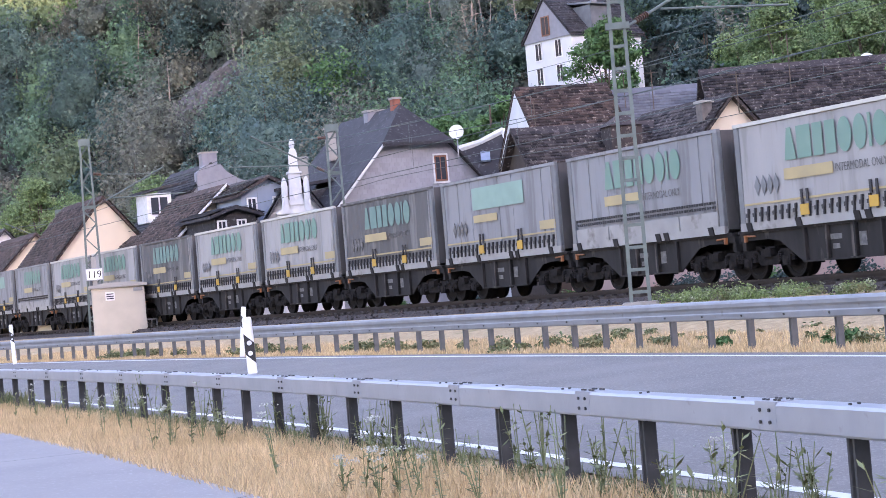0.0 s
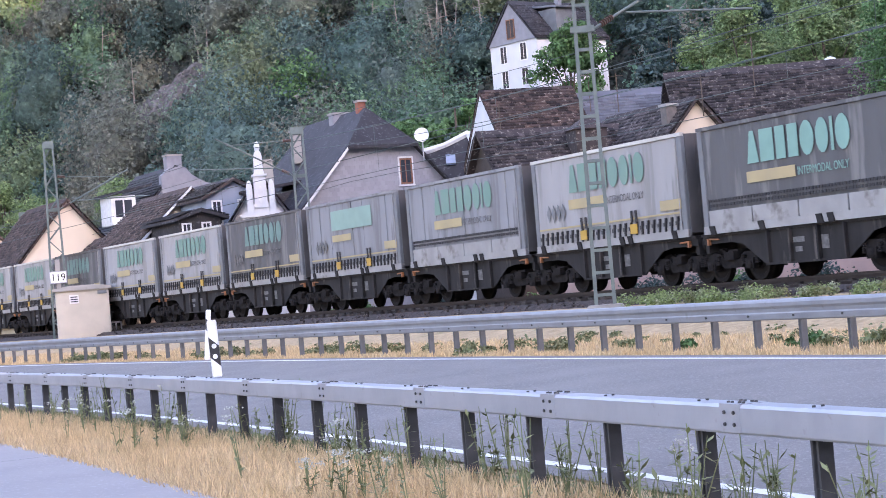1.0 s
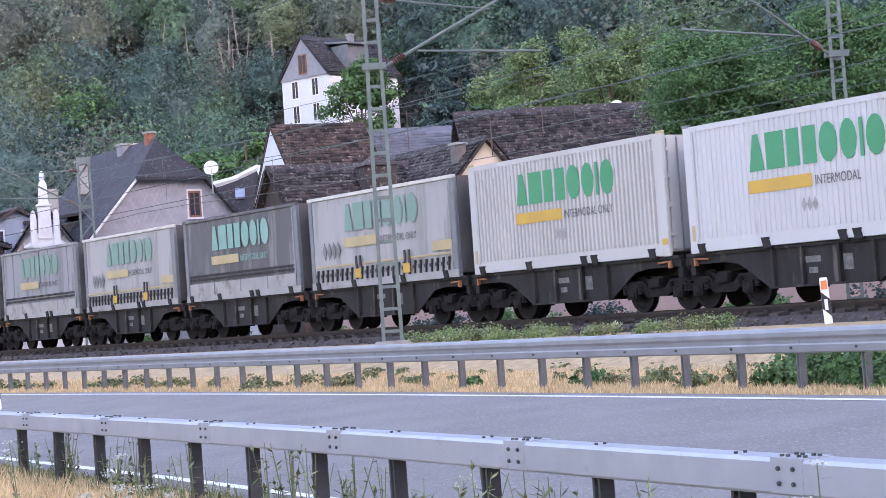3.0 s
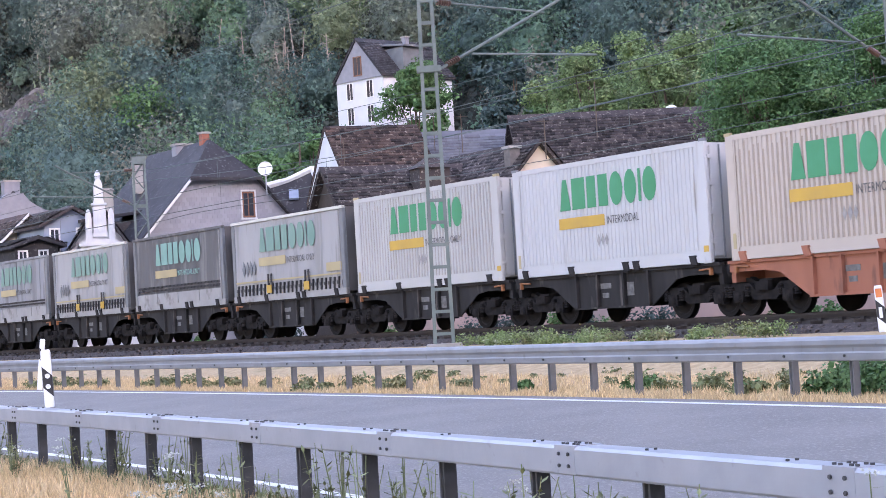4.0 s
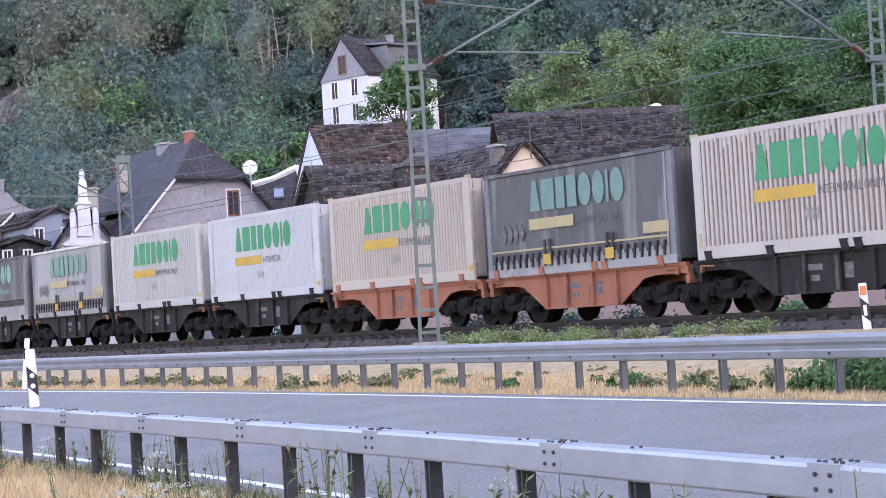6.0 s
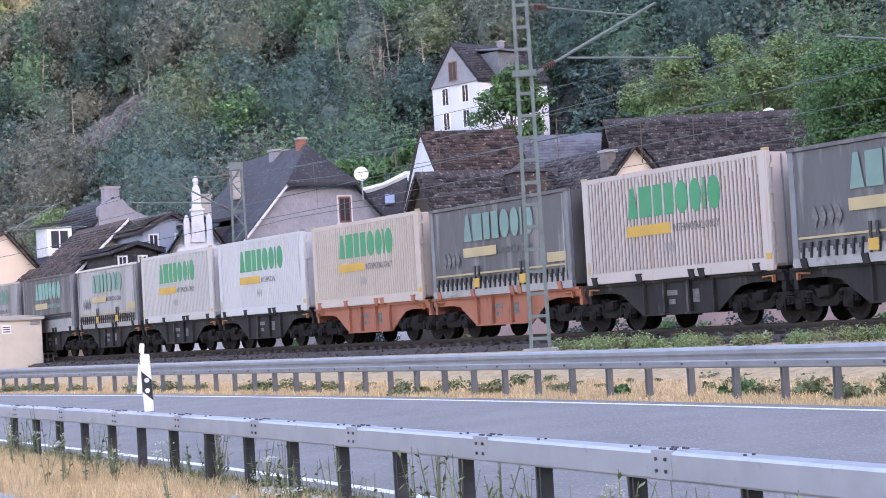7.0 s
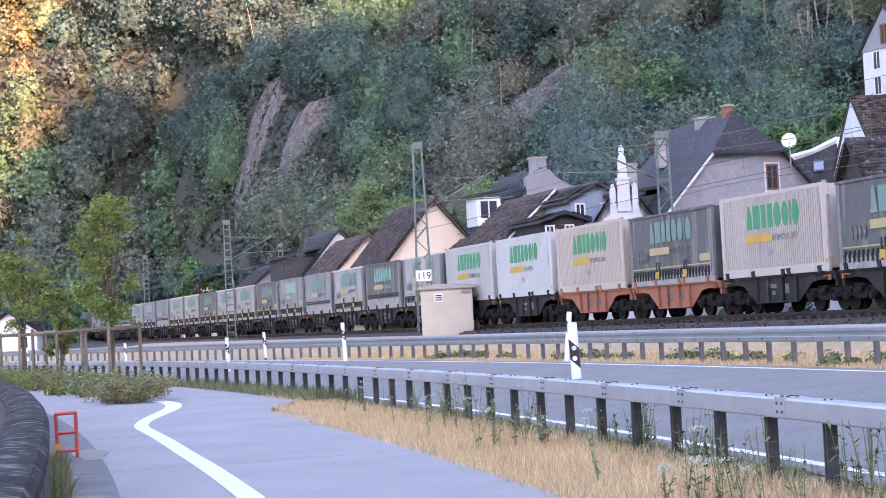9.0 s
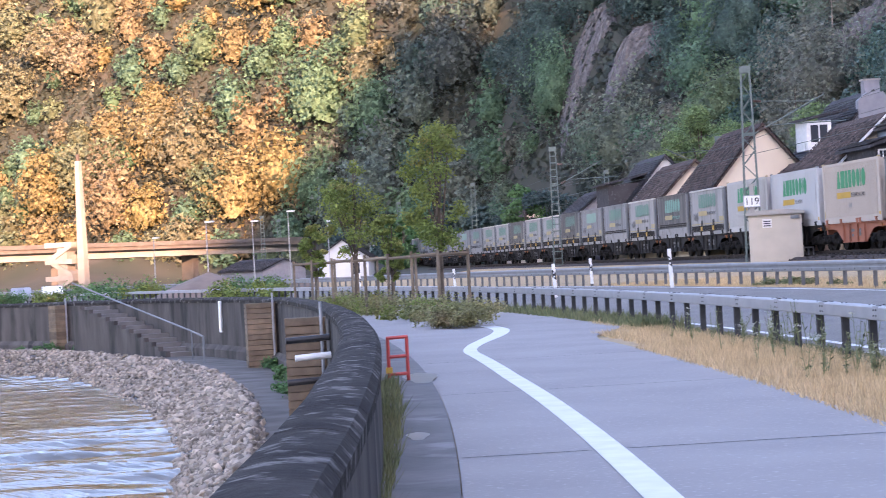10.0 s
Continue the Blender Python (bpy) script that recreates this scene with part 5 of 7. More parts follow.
# ---- overhead line ----
def cantilever(mast, base, side, z, reach=3.6, low=True):
    """A bracket from the mast towards the track; side +1 goes away from the road, -1 towards it."""
    c = empty("cantilever", Matrix.Translation(base), "grey-green tubular overhead-line bracket with brown insulator", "bracket", "overhead brackets")
    n = Vector((math.cos(T_HEAD), math.sin(T_HEAD), 0)) * side
    up = Vector((0, 0, 1))
    part("stay_tube", Shape().tube(n * 0.3 + up * z, n * (reach + 0.5) + up * (z + 1.9), 0.04), MAST, c)
    part("top_tube", Shape().tube(n * 0.2 + up * (z + 1.7), n * reach + up * (z + 1.55), 0.025), MAST, c)
    part("registration_tube", Shape().tube(n * 1.3 + up * (z + 0.42), n * (reach + 1.6) + up * (z + 0.5), 0.03), MAST, c)
    for a, zz, s in ((0.55, 0.13, 1.9 / (reach + 0.2)), (0.35, 1.69, -0.04)):
        sh = Shape()
        q = (n + up * s).normalized()
        p0 = n * a + up * (z + zz)
        turn = q.to_track_quat("Z", "Y").to_matrix().to_4x4()
        sh.lathe([(r, k * 0.07 + e) for k in range(6) for r, e in ((0.035, 0), (0.085, 0.004), (0.06, 0.045), (0.035, 0.05))], 10, Matrix.Translation(p0) @ turn)
        part("insulator", sh, CERAMIC, c)
    part("clamp", Shape().box(-0.3, 0.3, -0.12, 0.12, z - 0.08, z + 0.08), MAST, c)
    return c


MR = lattice_mast(polar(-13.6, 49, 0.9), 10.6, radians(-14), "grey-green steel catenary mast behind the train", 0.35, 0.25)
MC = lattice_mast(polar(22.9, 150, 0.7), 9.8, radians(22), "grey-green steel catenary mast farther along the line", 0.7, 0.45)
MD = lattice_mast(polar(17.86, 144, 0.9), 9.3, radians(17), "slim grey catenary mast behind the train", 0.6, 0.4)
for azm, dm, hm in ((25.4, 205, 9.5), (21.3, 190, 9.4), (27.7, 250, 9.4), (24.2, 240, 9.4), (31.4, 290, 9), (31.9, 270, 9), (29.6, 300, 9)):
    lattice_mast(polar(azm, dm, 0.8), hm, radians(azm), "distant grey catenary mast along the line", 0.6, 0.4)
for mast, side, z in ((M1, 1, 6.85), (MA, 1, 6.7), (MC, 1, 6.7), (MR, -1, 6.6), (MB, -1, 6.7), (MD, -1, 6.6)):
    cantilever(mast, mast.matrix_basis.translation.copy(), side, z)


def wire(dn, z, s0, s1, r=0.012, sag=0.0, span=62.0, phase=16.0):
    sh = Shape()
    pts = []
    for s in np.arange(s0, s1, 5.0):
        f = ((s - phase) / span) % 1
        pts.append(track(s, dn, z - sag * 4 * f * (1 - f))[0])
    across = Vector((math.cos(T_HEAD), math.sin(T_HEAD), 0))
    sh.sweep([(-r, 0), (0, -r), (r, 0), (0, r)], [(q, across) for q in pts])
    return tagged(part("overhead_wire", sh, WIRE), "thin grey-green overhead wire along the track", "wire", "overhead wires")


for dn in (0.0, 4.4):
    wire(dn, 6.75, -40, 330)
    wire(dn, 8.5, -40, 330, sag=1.0)
for dn, z in ((-4.1, 10.6), (6.9, 10.2), (6.9, 9.3), (8.2, 7.2)):
    wire(dn, z, -40, 330, 0.011, 0.5)
for s in np.arange(-30, 320, 9.0):
    f = ((s - 16.0) / 62) % 1
    for dn in (0.0, 4.4):
        tagged(part("dropper_wire", Shape().tube(track(s, dn, 6.75)[0], track(s, dn, 8.5 - 4 * f * (1 - f))[0], 0.006, sides=4), WIRE), "thin vertical dropper wire of the overhead line", "wire", "dropper wires")


# sleepers with clips
sl = Shape()
for s in np.arange(-20, 230, 0.63):
    p, h = track(s, 0, 0)
    m = Matrix.Translation(p) @ Matrix.Rotation(h + math.pi / 2, 4, "Z")
    sl.box(-0.13, 0.13, -1.3, 1.3, 0.95, 1.085, m)
    for y in (-0.88, -0.62, 0.62, 0.88):
        sl.box(-0.06, 0.06, y - 0.05, y + 0.05, 1.085, 1.14, m)
tagged(part("sleeper_row", sl, SLEEPER), "weathered concrete sleepers with rail clips", "sleepers", kind="stuff")
# loose ballast stones on the shoulder
st = Shape()
for i in range(5200):
    s, u = rng.uniform(0, 90), rng.uniform(0, 1)
    p, h = track(s, -2.05 - 1.5 * u + rng.normal(0, 0.1), 1.02 - 0.75 * u + 0.01)
    r = rng.uniform(0.03, 0.065)
    m = Matrix.Translation(p) @ Euler(rng.uniform(0, 6, 3)).to_matrix().to_4x4()
    st.add([(r, 0, 0), (-r, 0, 0), (0, r * 0.8, 0), (0, -r, 0), (0, 0, r * 0.7), (0, 0, -r)], [(0, 2, 4), (2, 1, 4), (1, 3, 4), (3, 0, 4), (2, 0, 5), (1, 2, 5), (3, 1, 5), (0, 3, 5)], m)
BALSTONE = mat("ballast_stone", (0.10, 0.082, 0.074), (0.055, 0.046, 0.042), 2, 0.95, island=0.6, spec=0.2)
stone_me = raw("ballast_stones", np.array(st.v), np.array(st.f), BALSTONE)
tagged(new("ballast_stones", stone_me), "loose brown ballast stones on the track shoulder", "stones", kind="stuff")

# ---- hut and kilometre sign ----
hutp = polar(16.3, 92, 0.5)
hut = empty("trackside_hut", Matrix.Translation(hutp) @ Matrix.Rotation(radians(18), 4, "Z"), "small beige plastered trackside hut with flat roof", "hut")
part("wall", Shape().box(-1.25, 1.25, -0.9, 0.9, 0, 2.62), HUTWALL, hut, bevel=0.02)
part("roof", Shape().box(-1.38, 1.38, -1.03, 1.03, 2.62, 2.76).slab([(-1.38, 2.76), (1.38, 2.76), (0.6, 2.86), (-0.6, 2.86)], -0.9, 0.9), CONCRETE, hut, "grey flat roof slab")
vent = part("vent", Shape().box(-0.62, -0.18, -0.94, -0.88, 2.0, 2.42), FRAMEW, hut, "white louvred vent")
for k in range(3):
    part("slat", Shape().box(-0.57, -0.23, -0.955, -0.935, 2.07 + k * 0.11, 2.12 + k * 0.11), GLASS, vent)
part("lamp_box", Shape().box(0.72, 1.15, -1.02, -0.9, 2.38, 2.55), FRAMEGREY, hut)
cab = empty("steel_rack", Matrix.Translation(polar(15.35, 92.5, 0.5)), "low grey steel rack beside the hut", "rack")
for x in (-0.25, 0.0, 0.25):
    part("bar", Shape().box(x - 0.03, x + 0.03, -0.03, 0.03, 0, 1.0), GALV, cab)
part("top_bar", Shape().box(-0.28, 0.28, -0.04, 0.04, 0.92, 1.0), GALV, cab)

sign = empty("kilometre_sign", Matrix.Translation(polar(16.95, 96.4, 3.95)) @ Matrix.Rotation(radians(17), 4, "Z"), "white kilometre sign reading 119 on the mast", "sign")
part("plate", Shape().box(-0.43, 0.43, -0.02, 0.02, -0.31, 0.31), WHITEPL, sign)
part("rim", Shape().box(-0.43, 0.43, -0.03, -0.02, 0.27, 0.31).box(-0.43, 0.43, -0.03, -0.02, -0.31, -0.27).box(-0.43, -0.39, -0.03, -0.02, -0.27, 0.27).box(0.39, 0.43, -0.03, -0.02, -0.27, 0.27), GALV, sign)
digits = part("digits", words_mesh("119", 0.52, BLACKPL), None, sign)
digits.matrix_basis = Matrix.Translation((-0.37, -0.026, -0.18)) @ Matrix.Rotation(math.pi / 2, 4, "X") @ Matrix.Diagonal((0.95, 1, 1, 1))
part("backing_post", Shape().box(-0.12, 0.12, 0.03, 0.2, -3.2, 0.9), CONCRETE, sign)

# ---- delineators ----
p = bend(0.0, 23.3, 0.77)
delineator(p, facing(p), 0.72, -2)
p = polar(-12.76, 28.5, 0.36)
delineator(p + Vector((0, 0, 0.65)), facing(p), 0.70, -3, True, "white plastic delineator post with orange sticker")
for azp, dp, zb, hh in ((12.72, 45, 0.45, 1.2), (19.48, 60, 0.45, 1.25), (23.03, 66, 0.2, 1.2), (26.1, 100, 0.3, 1.0), (21.9, 80, 0.4, 1.1), (29.0, 110, 0.2, 1.1), (30.3, 120, 0.2, 1.1)):
    p = polar(azp, dp, zb)
    delineator(p, facing(p), hh, 6 if azp < 13 else -2)


# ---- village ----
def rz(el, d):
    return 1.6 + d * math.tan(radians(el))


TW = radians(32)


def on(az_, d):
    return polar(az_, d, 0)


def shingles(h, x0, x1, z0, z1, y, size, material, clip=None):
    """Courses of slates on a gable face, each a little proud."""
    sh = Shape()
    row = 0
    z = z0
    while z < z1:
        x = x0 + (row % 2) * size / 2
        while x < x1:
            if clip is None or clip(x + size / 2, z + size):
                t = 0.02 + 0.015 * rng.random()
                sh.add([(x + 0.01, y, z), (x + size - 0.01, y, z), (x + size - 0.01, y, z + size), (x + 0.01, y, z + size), (x + 0.01, y - t, z), (x + size - 0.01, y - t, z), (x + size - 0.01, y - 0.004, z + size), (x + 0.01, y - 0.004, z + size)],
                       [(0, 1, 5, 4), (4, 5, 6, 7), (1, 2, 6, 5), (3, 0, 4, 7)])
            x += size
        z += size * 0.8
        row += 1
    return tagged(part("slate_cover", sh, material, h), kind="stuff")


OLDSTONE = mat("old_chimney_stone", (0.19, 0.165, 0.15), (0.12, 0.105, 0.095), 4, 0.9, bump=0.4)
SKYLIGHT = mat("skylight_glass", (0.20, 0.25, 0.33), (0.28, 0.33, 0.42), 2, 0.15)
DARKWOOD = mat("dark_timber_gable", (0.06, 0.042, 0.032), (0.04, 0.028, 0.022), 2, 0.85, bump=0.3)
SLATEPALE = mat("pale_slate_roof", (0.12, 0.12, 0.135), (0.085, 0.085, 0.098), 1.2, 0.7, bump=0.4, bump_scale=6, island=0.25)
SLATEPIECE = mat("wall_slate", (0.27, 0.27, 0.295), (0.235, 0.235, 0.255), 1.0, 0.6, island=0.08)

g = house(on(6.95, 95), TW, 10.2, 9.0, 5.7, 11.25, SLATEWALL, SLATE, "grey slate-clad house with half-hipped dark roof and brick chimney", 0.5, hip=0.36)
shingles(g, -5.0, 5.0, 3.8, 9.3, -0.004, 0.27, SLATEPIECE, lambda x, z: abs(x) < 5.05 - max(0, z - 5.7) * 0.92 and z < 9.3)
window(g, 1.35, 7.35, 0.55, 1.15, -0.03, FRAMEBR)
part("window_surround", Shape().box(0.93, 1.0, -0.1, 0, 7.2, 8.65).box(1.70, 1.77, -0.1, 0, 7.2, 8.65).box(0.93, 1.77, -0.1, 0, 8.6, 8.68).box(0.9, 1.8, -0.12, 0, 7.16, 7.24), TRIMW, g)
chimney(g, -0.02, 1.9, 10.2, 11.75, 0.42, 0.42, BRICK)
chimney(g, 0.0, 4.8, 9.5, 11.45, 0.95, 0.6, SLATEWALL)
chimney(g, -2.3, 5.5, 9.0, 10.7, 0.45, 0.45, CONCRETE)
for sx in (-1, 1):
    part("rake_board", Shape().add([(sx * 5.2, -0.45, 5.5), (sx * 1.85, -0.45, 9.2), (sx * 1.85, -0.3, 9.2), (sx * 5.2, -0.3, 5.5), (sx * 5.2, -0.45, 5.65), (sx * 1.85, -0.45, 9.35), (sx * 1.85, -0.3, 9.35), (sx * 5.2, -0.3, 5.65)], [(0, 1, 2, 3), (4, 5, 6, 7), (0, 1, 5, 4), (2, 3, 7, 6)]), TRIMW if sx < 0 else SLATE, g)
part("dormer", Shape().box(-6.2, -3.4, 3.2, 5.2, 4.4, 7.4).slab([(-6.5, 7.4), (-2.5, 7.9), (-2.5, 8.05), (-6.5, 7.55)], 3.0, 5.4), SLATE, g)
part("dormer_trim", Shape().box(-6.25, -6.1, 3.12, 3.3, 4.3, 7.6).box(-6.25, -6.1, 3.9, 4.1, 4.3, 7.4).box(-6.3, -6.15, 3.3, 5.2, 4.3, 4.9), FRAMEW, g, "white painted dormer frame")

# dark roof with skylight, white parapet and a satellite dish
k2 = empty("house", Matrix.Translation(on(4.6, 96)) @ Matrix.Rotation(radians(4.6), 4, "Z"), "low house with dark roof, skylight and white parapet", "house", "village houses")
part("wall", Shape().box(-1.7, 1.25, 0.3, 3.2, 0.5, 6.2), WHITEWALL, k2)
part("roof_side", Shape().add([(-1.75, 0, 5.2), (1.3, 0, 5.2), (1.3, 0.6, 7.4), (0.67, 2.8, rz(4.78, 98)), (-1.75, 2.6, rz(4.3, 98)), (-1.75, 3.2, 5.2), (1.3, 3.2, 5.2)], [(0, 1, 2, 3, 4), (0, 4, 5), (1, 6, 3, 2), (4, 3, 6, 5)]), SLATE, k2)
part("parapet", Shape().tube((-1.9, 2.6, rz(4.33, 98)), (-0.6, 2.7, rz(4.5, 98)), 0.2, 0.18, 6).tube((-0.6, 2.7, rz(4.5, 98)), (0.7, 2.8, rz(4.83, 98)), 0.18, 0.18, 6).tube((0.7, 2.8, rz(4.83, 98)), (1.35, 0.6, 7.3), 0.16, 0.14, 6), TRIMW, k2)
part("skylight", Shape().add([(-0.6, 1.85, 8.2), (-0.1, 1.85, 8.2), (-0.1, 2.15, 8.68), (-0.6, 2.15, 8.68), (-0.6, 1.77, 8.3), (-0.1, 1.77, 8.3), (-0.1, 2.07, 8.78), (-0.6, 2.07, 8.78)], [(4, 5, 6, 7), (0, 1, 5, 4), (1, 2, 6, 5), (2, 3, 7, 6), (3, 0, 4, 7)]), SKYLIGHT, k2)
dish = empty("satellite_dish", Matrix.Translation(polar(5.63, 93, rz(4.84, 93))), "round white satellite dish on a pole", "satellite dish")
part("reflector", Shape().lathe([(0.05, 0.0), (0.2, 0.03), (0.36, 0.10), (0.37, 0.10), (0.2, 0.0), (0.05, -0.03)], 20, Matrix.Rotation(radians(80), 4, "X")), FRAMEW, dish)
part("pole", Shape().tube((0, 0.1, -1.3), (0, 0.1, 0.05), 0.035), GALV, dish)
part("feed_arm", Shape().tube((0, 0.0, -0.3), (0.05, -0.4, -0.05), 0.015), GALV, dish)

# white baroque gable
b1 = house(on(10.72, 92), radians(14), 4.0, 8.0, 5.0, 7.9, WHITEWALL, SLATE, "white house with a baroque scrolled gable", 0.5)
gb = [(-1.6, 4.2), (1.6, 4.2), (1.6, 6.1), (1.25, 6.3), (0.9, 6.45), (0.55, 6.7), (0.5, 7.9), (0.36, 8.3), (0.33, 9.0), (0.2, 9.25), (0, 9.3), (-0.2, 9.25), (-0.33, 9.0), (-0.36, 8.3), (-0.5, 7.9), (-0.55, 6.7), (-0.9, 6.45), (-1.25, 6.3), (-1.6, 6.1)]
gm = Matrix.Translation((0, -0.35, 0.05)) @ Matrix.Diagonal((0.6, 1, 0.99, 1))
part("scrolled_gable", Shape().slab(gb, -0.25, 0.25, gm).box(-1.75, 1.75, -0.4, 0.3, 6.0, 6.15, gm), WHITEWALL, b1, bevel=0.03)
part("finial", Shape().lathe([(0.1, 9.2), (0.22, 9.35), (0.24, 9.5), (0.15, 9.68), (0.03, 9.74)], 12, gm), WHITEWALL, b1, smooth=True)
for sx in (-1, 1):
    part("pinnacle", Shape().slab([(sx * 0.9 - 0.26, 6.1), (sx * 0.9 + 0.26, 6.1), (sx * 0.9 + 0.24, 7.5), (sx * 0.9 + 0.13, 7.75), (sx * 0.9, 7.85), (sx * 0.9 - 0.13, 7.75), (sx * 0.9 - 0.24, 7.5)], -0.4, -0.05, gm), WHITEWALL, b1, bevel=0.03)
    part("oval_window", Shape().lathe([(0.001, 0), (0.13, 0), (0.13, 0.03)], 12, gm @ Matrix.Translation((sx * 0.9, -0.41, 7.0)) @ Matrix.Rotation(math.pi / 2, 4, "X") @ Matrix.Diagonal((1, 2.6, 1, 1))), TRIMW, b1)
part("arched_niche", Shape().lathe([(0.001, 0), (0.2, 0), (0.2, 0.03)], 12, gm @ Matrix.Translation((0, -0.27, 7.1)) @ Matrix.Rotation(math.pi / 2, 4, "X") @ Matrix.Diagonal((1, 2.2, 1, 1))), TRIMW, b1)
for zz in (6.45, 8.0):
    part("ledge", Shape().box(-0.6, 0.6, -0.34, 0.3, zz, zz + 0.1, gm), WHITEWALL, b1)
chimney(b1, 0.9, 6.5, 6.0, 9.2, 0.5, 0.5, CONCRETE)

# pale blue house with balcony side
b2 = house(on(11.55, 95.5), TW, 2.9, 6.0, 7.35, 8.1, BLUEWALL, MOSSROOF, "pale blue clad house with brown roof and white windows", 0.5)
for x in (-0.9, 0.5):
    window(b2, x, 6.0, 0.4, 1.1)
b3 = house(on(12.6, 94), TW, 2.2, 5.0, 6.25, 6.6, SLATE, SLATE, "dark clad house with flat dormers", 0.5)
for x in (-0.9, 0.4):
    window(b3, x * 0.8, 5.2, 0.35, 0.8)

# cream gable, slate tower house, more gables
c1 = house(on(12.85, 99), TW, 8.2, 8.0, 4.3, rz(3.72, 99), CREAMWALL, REDROOF, "cream rendered gable house with rust-brown roof", 0.5)
part("verge_trim", Shape().slab([(-4.3, 4.15), (0, rz(3.72, 99) + 0.05), (0, rz(3.72, 99) + 0.2), (-4.4, 4.25)], -0.42, -0.36), TRIMW, c1)
s1 = house(on(13.2, 112), TW, 6.6, 8.0, 6.2, rz(4.42, 112), SLATEWALL, SLATE, "tall slate-clad house with curved gable and chimney", 0.5, over=0.1)
shingles(s1, -3.2, 3.2, 5.0, 10.0, -0.004, 0.3, SLATEPIECE, lambda x, z: abs(x) < (rz(4.42, 112) - z) * 0.8)
part("curved_gable", Shape().slab([(-1.0, 5), (2.9, 5), (2.9, rz(3.8, 112)), (1.7, rz(3.95, 112)), (0.9, rz(4.2, 112)), (0.5, rz(4.45, 112)), (-0.4, rz(4.45, 112)), (-1.0, rz(4.2, 112))], -0.2, 0.3), SLATEWALL, s1)
chimney(s1, 0.0, 0.5, rz(4.2, 112), rz(4.8, 112), 0.95, 0.6, SLATEWALL)
dm = part("dormer", Shape().box(-4.0, -2.5, 0.4, 2.6, 7.1, 8.8), FRAMEW, s1, "white boarded dormer")
part("dormer_roof", Shape().slab([(-4.3, 8.8), (-1.5, 9.3), (-1.5, 9.45), (-4.3, 8.95)], 0.1, 2.9), SLATE, s1)
part("pane", Shape().box(-3.75, -3.3, 0.36, 0.4, 7.55, 8.55).box(-3.2, -2.75, 0.36, 0.4, 7.55, 8.55), GLASS, dm)
c2 = house(on(14.5, 104), TW, 4.4, 8.0, 4.2, 6.2, WHITEWALL, REDROOF, "low white house with a brown roof", 0.5)
c3 = house(on(16.55, 113), TW, 7.2, 9.0, 4.6, rz(3.65, 113), CREAMWALL, REDROOF, "cream gabled house with steep brown roof", 0.5)
window(c3, -2.2, 3.9, 0.7, 1.1)
part("side_wing", Shape().box(3.4, 6.5, 1.0, 5.0, 0.5, 5.8).slab([(3.2, 5.8), (7.0, 5.8), (7.0, 6.05), (3.2, 6.05)], 0.7, 5.3), FRAMEGREY, c3, "grey flat-roofed wing")
c4 = house(on(18.6, 128), TW, 6.0, 10.0, 4.6, rz(2.7, 128), CREAMWALL, REDROOF, "cream house with brown roof and open loggia", 0.5)
c5 = house(on(19.5, 140), TW, 6.5, 9.0, 4.8, rz(2.9, 140), WHITEWALL, SLATE, "white gabled house with black slate roof", 0.5)
part("dormer", Shape().box(-4.2, -1.4, 1.0, 6.0, 4.8, 6.9).slab([(-4.5, 6.8), (-0.6, 7.6), (-0.6, 7.75), (-4.5, 6.95)], 0.7, 6.3), SLATE, c5)
c6 = house(on(21.4, 158), TW, 6.0, 9.0, 4.6, rz(1.95, 158), SLATEWALL, SLATE, "dark slate-clad house along the street", 0.5)
c7 = house(on(23.4, 236), TW, 8.0, 9.0, 5.2, rz(1.65, 236), CREAMWALL, REDROOF, "low house with a brown hipped roof", 0.5, hip=0.3)
for h, dd in ((c5, -2.8), (c6, -2.0), (c7, 0.5)):
    for k in range(2):
        window(h, dd * 0.5 + k * 1.3, 3.4, 0.7, 1.1)

# right-hand roofs
r1 = house(on(3.75, 89), radians(-70), 7.5, 4.6, 7.4, rz(5.85, 90), WHITEWALL, REDROOF, "white gable house with a moss-brown slate roof", 0.5, over=0.04)
r1b = house(on(0.75, 92), radians(-80), 7.0, 4.0, 7.4, rz(5.6, 92), WHITEWALL, SLATEPALE, "house end with a blue-grey slate roof", 0.5)
r2 = house(on(3.75, 80), radians(-68), 5.6, 6.5, 5.6, rz(4.62, 81), DARKWOOD, MOSSROOF, "low house with a dark mossy slate roof", 0.5)
part("turret", Shape().box(1.0, 2.2, 3.4, 4.8, 6.4, 8.0).add([(0.9, 3.3, 8.0), (2.3, 3.3, 8.0), (2.3, 4.9, 8.0), (0.9, 4.9, 8.0), (1.6, 4.1, 8.6)], [(0, 1, 4), (1, 2, 4), (2, 3, 4), (3, 0, 4)]), MOSSROOF, r2, "small slate-clad roof turret")
r3 = house(on(-2.75, 78), radians(30), 4.6, 7.0, 6.2, rz(5.15, 78), CREAMWALL, MOSSROOF, "beige gable house with dark mossy roof", 0.5, over=0.3)
chimney(r3, -0.9, 0.6, 6.6, rz(5.05, 78), 0.5, 0.5, OLDSTONE)
r4 = house(on(-2.1, 90), radians(-84), 8.5, 9.2, 7.0, rz(5.95, 90), SLATEWALL, MOSSROOF, "long house with a dark mossy slate roof", 0.5)
part("skylight", Shape().box(2.0, 2.5, 4.6, 5.3, 9.55, 9.65, Matrix.Translation((-0.3, 0, -0.55))), SKYLIGHT, r4)
cu = empty("roof_cowl", Matrix.Translation(polar(-6.9, 92, rz(5.75, 92))), "white dome-shaped cowl on the roof", "roof cowl")
part("cowl_base", Shape().lathe([(0.18, -0.6), (0.18, 0.15)], 10), CONCRETE, cu)
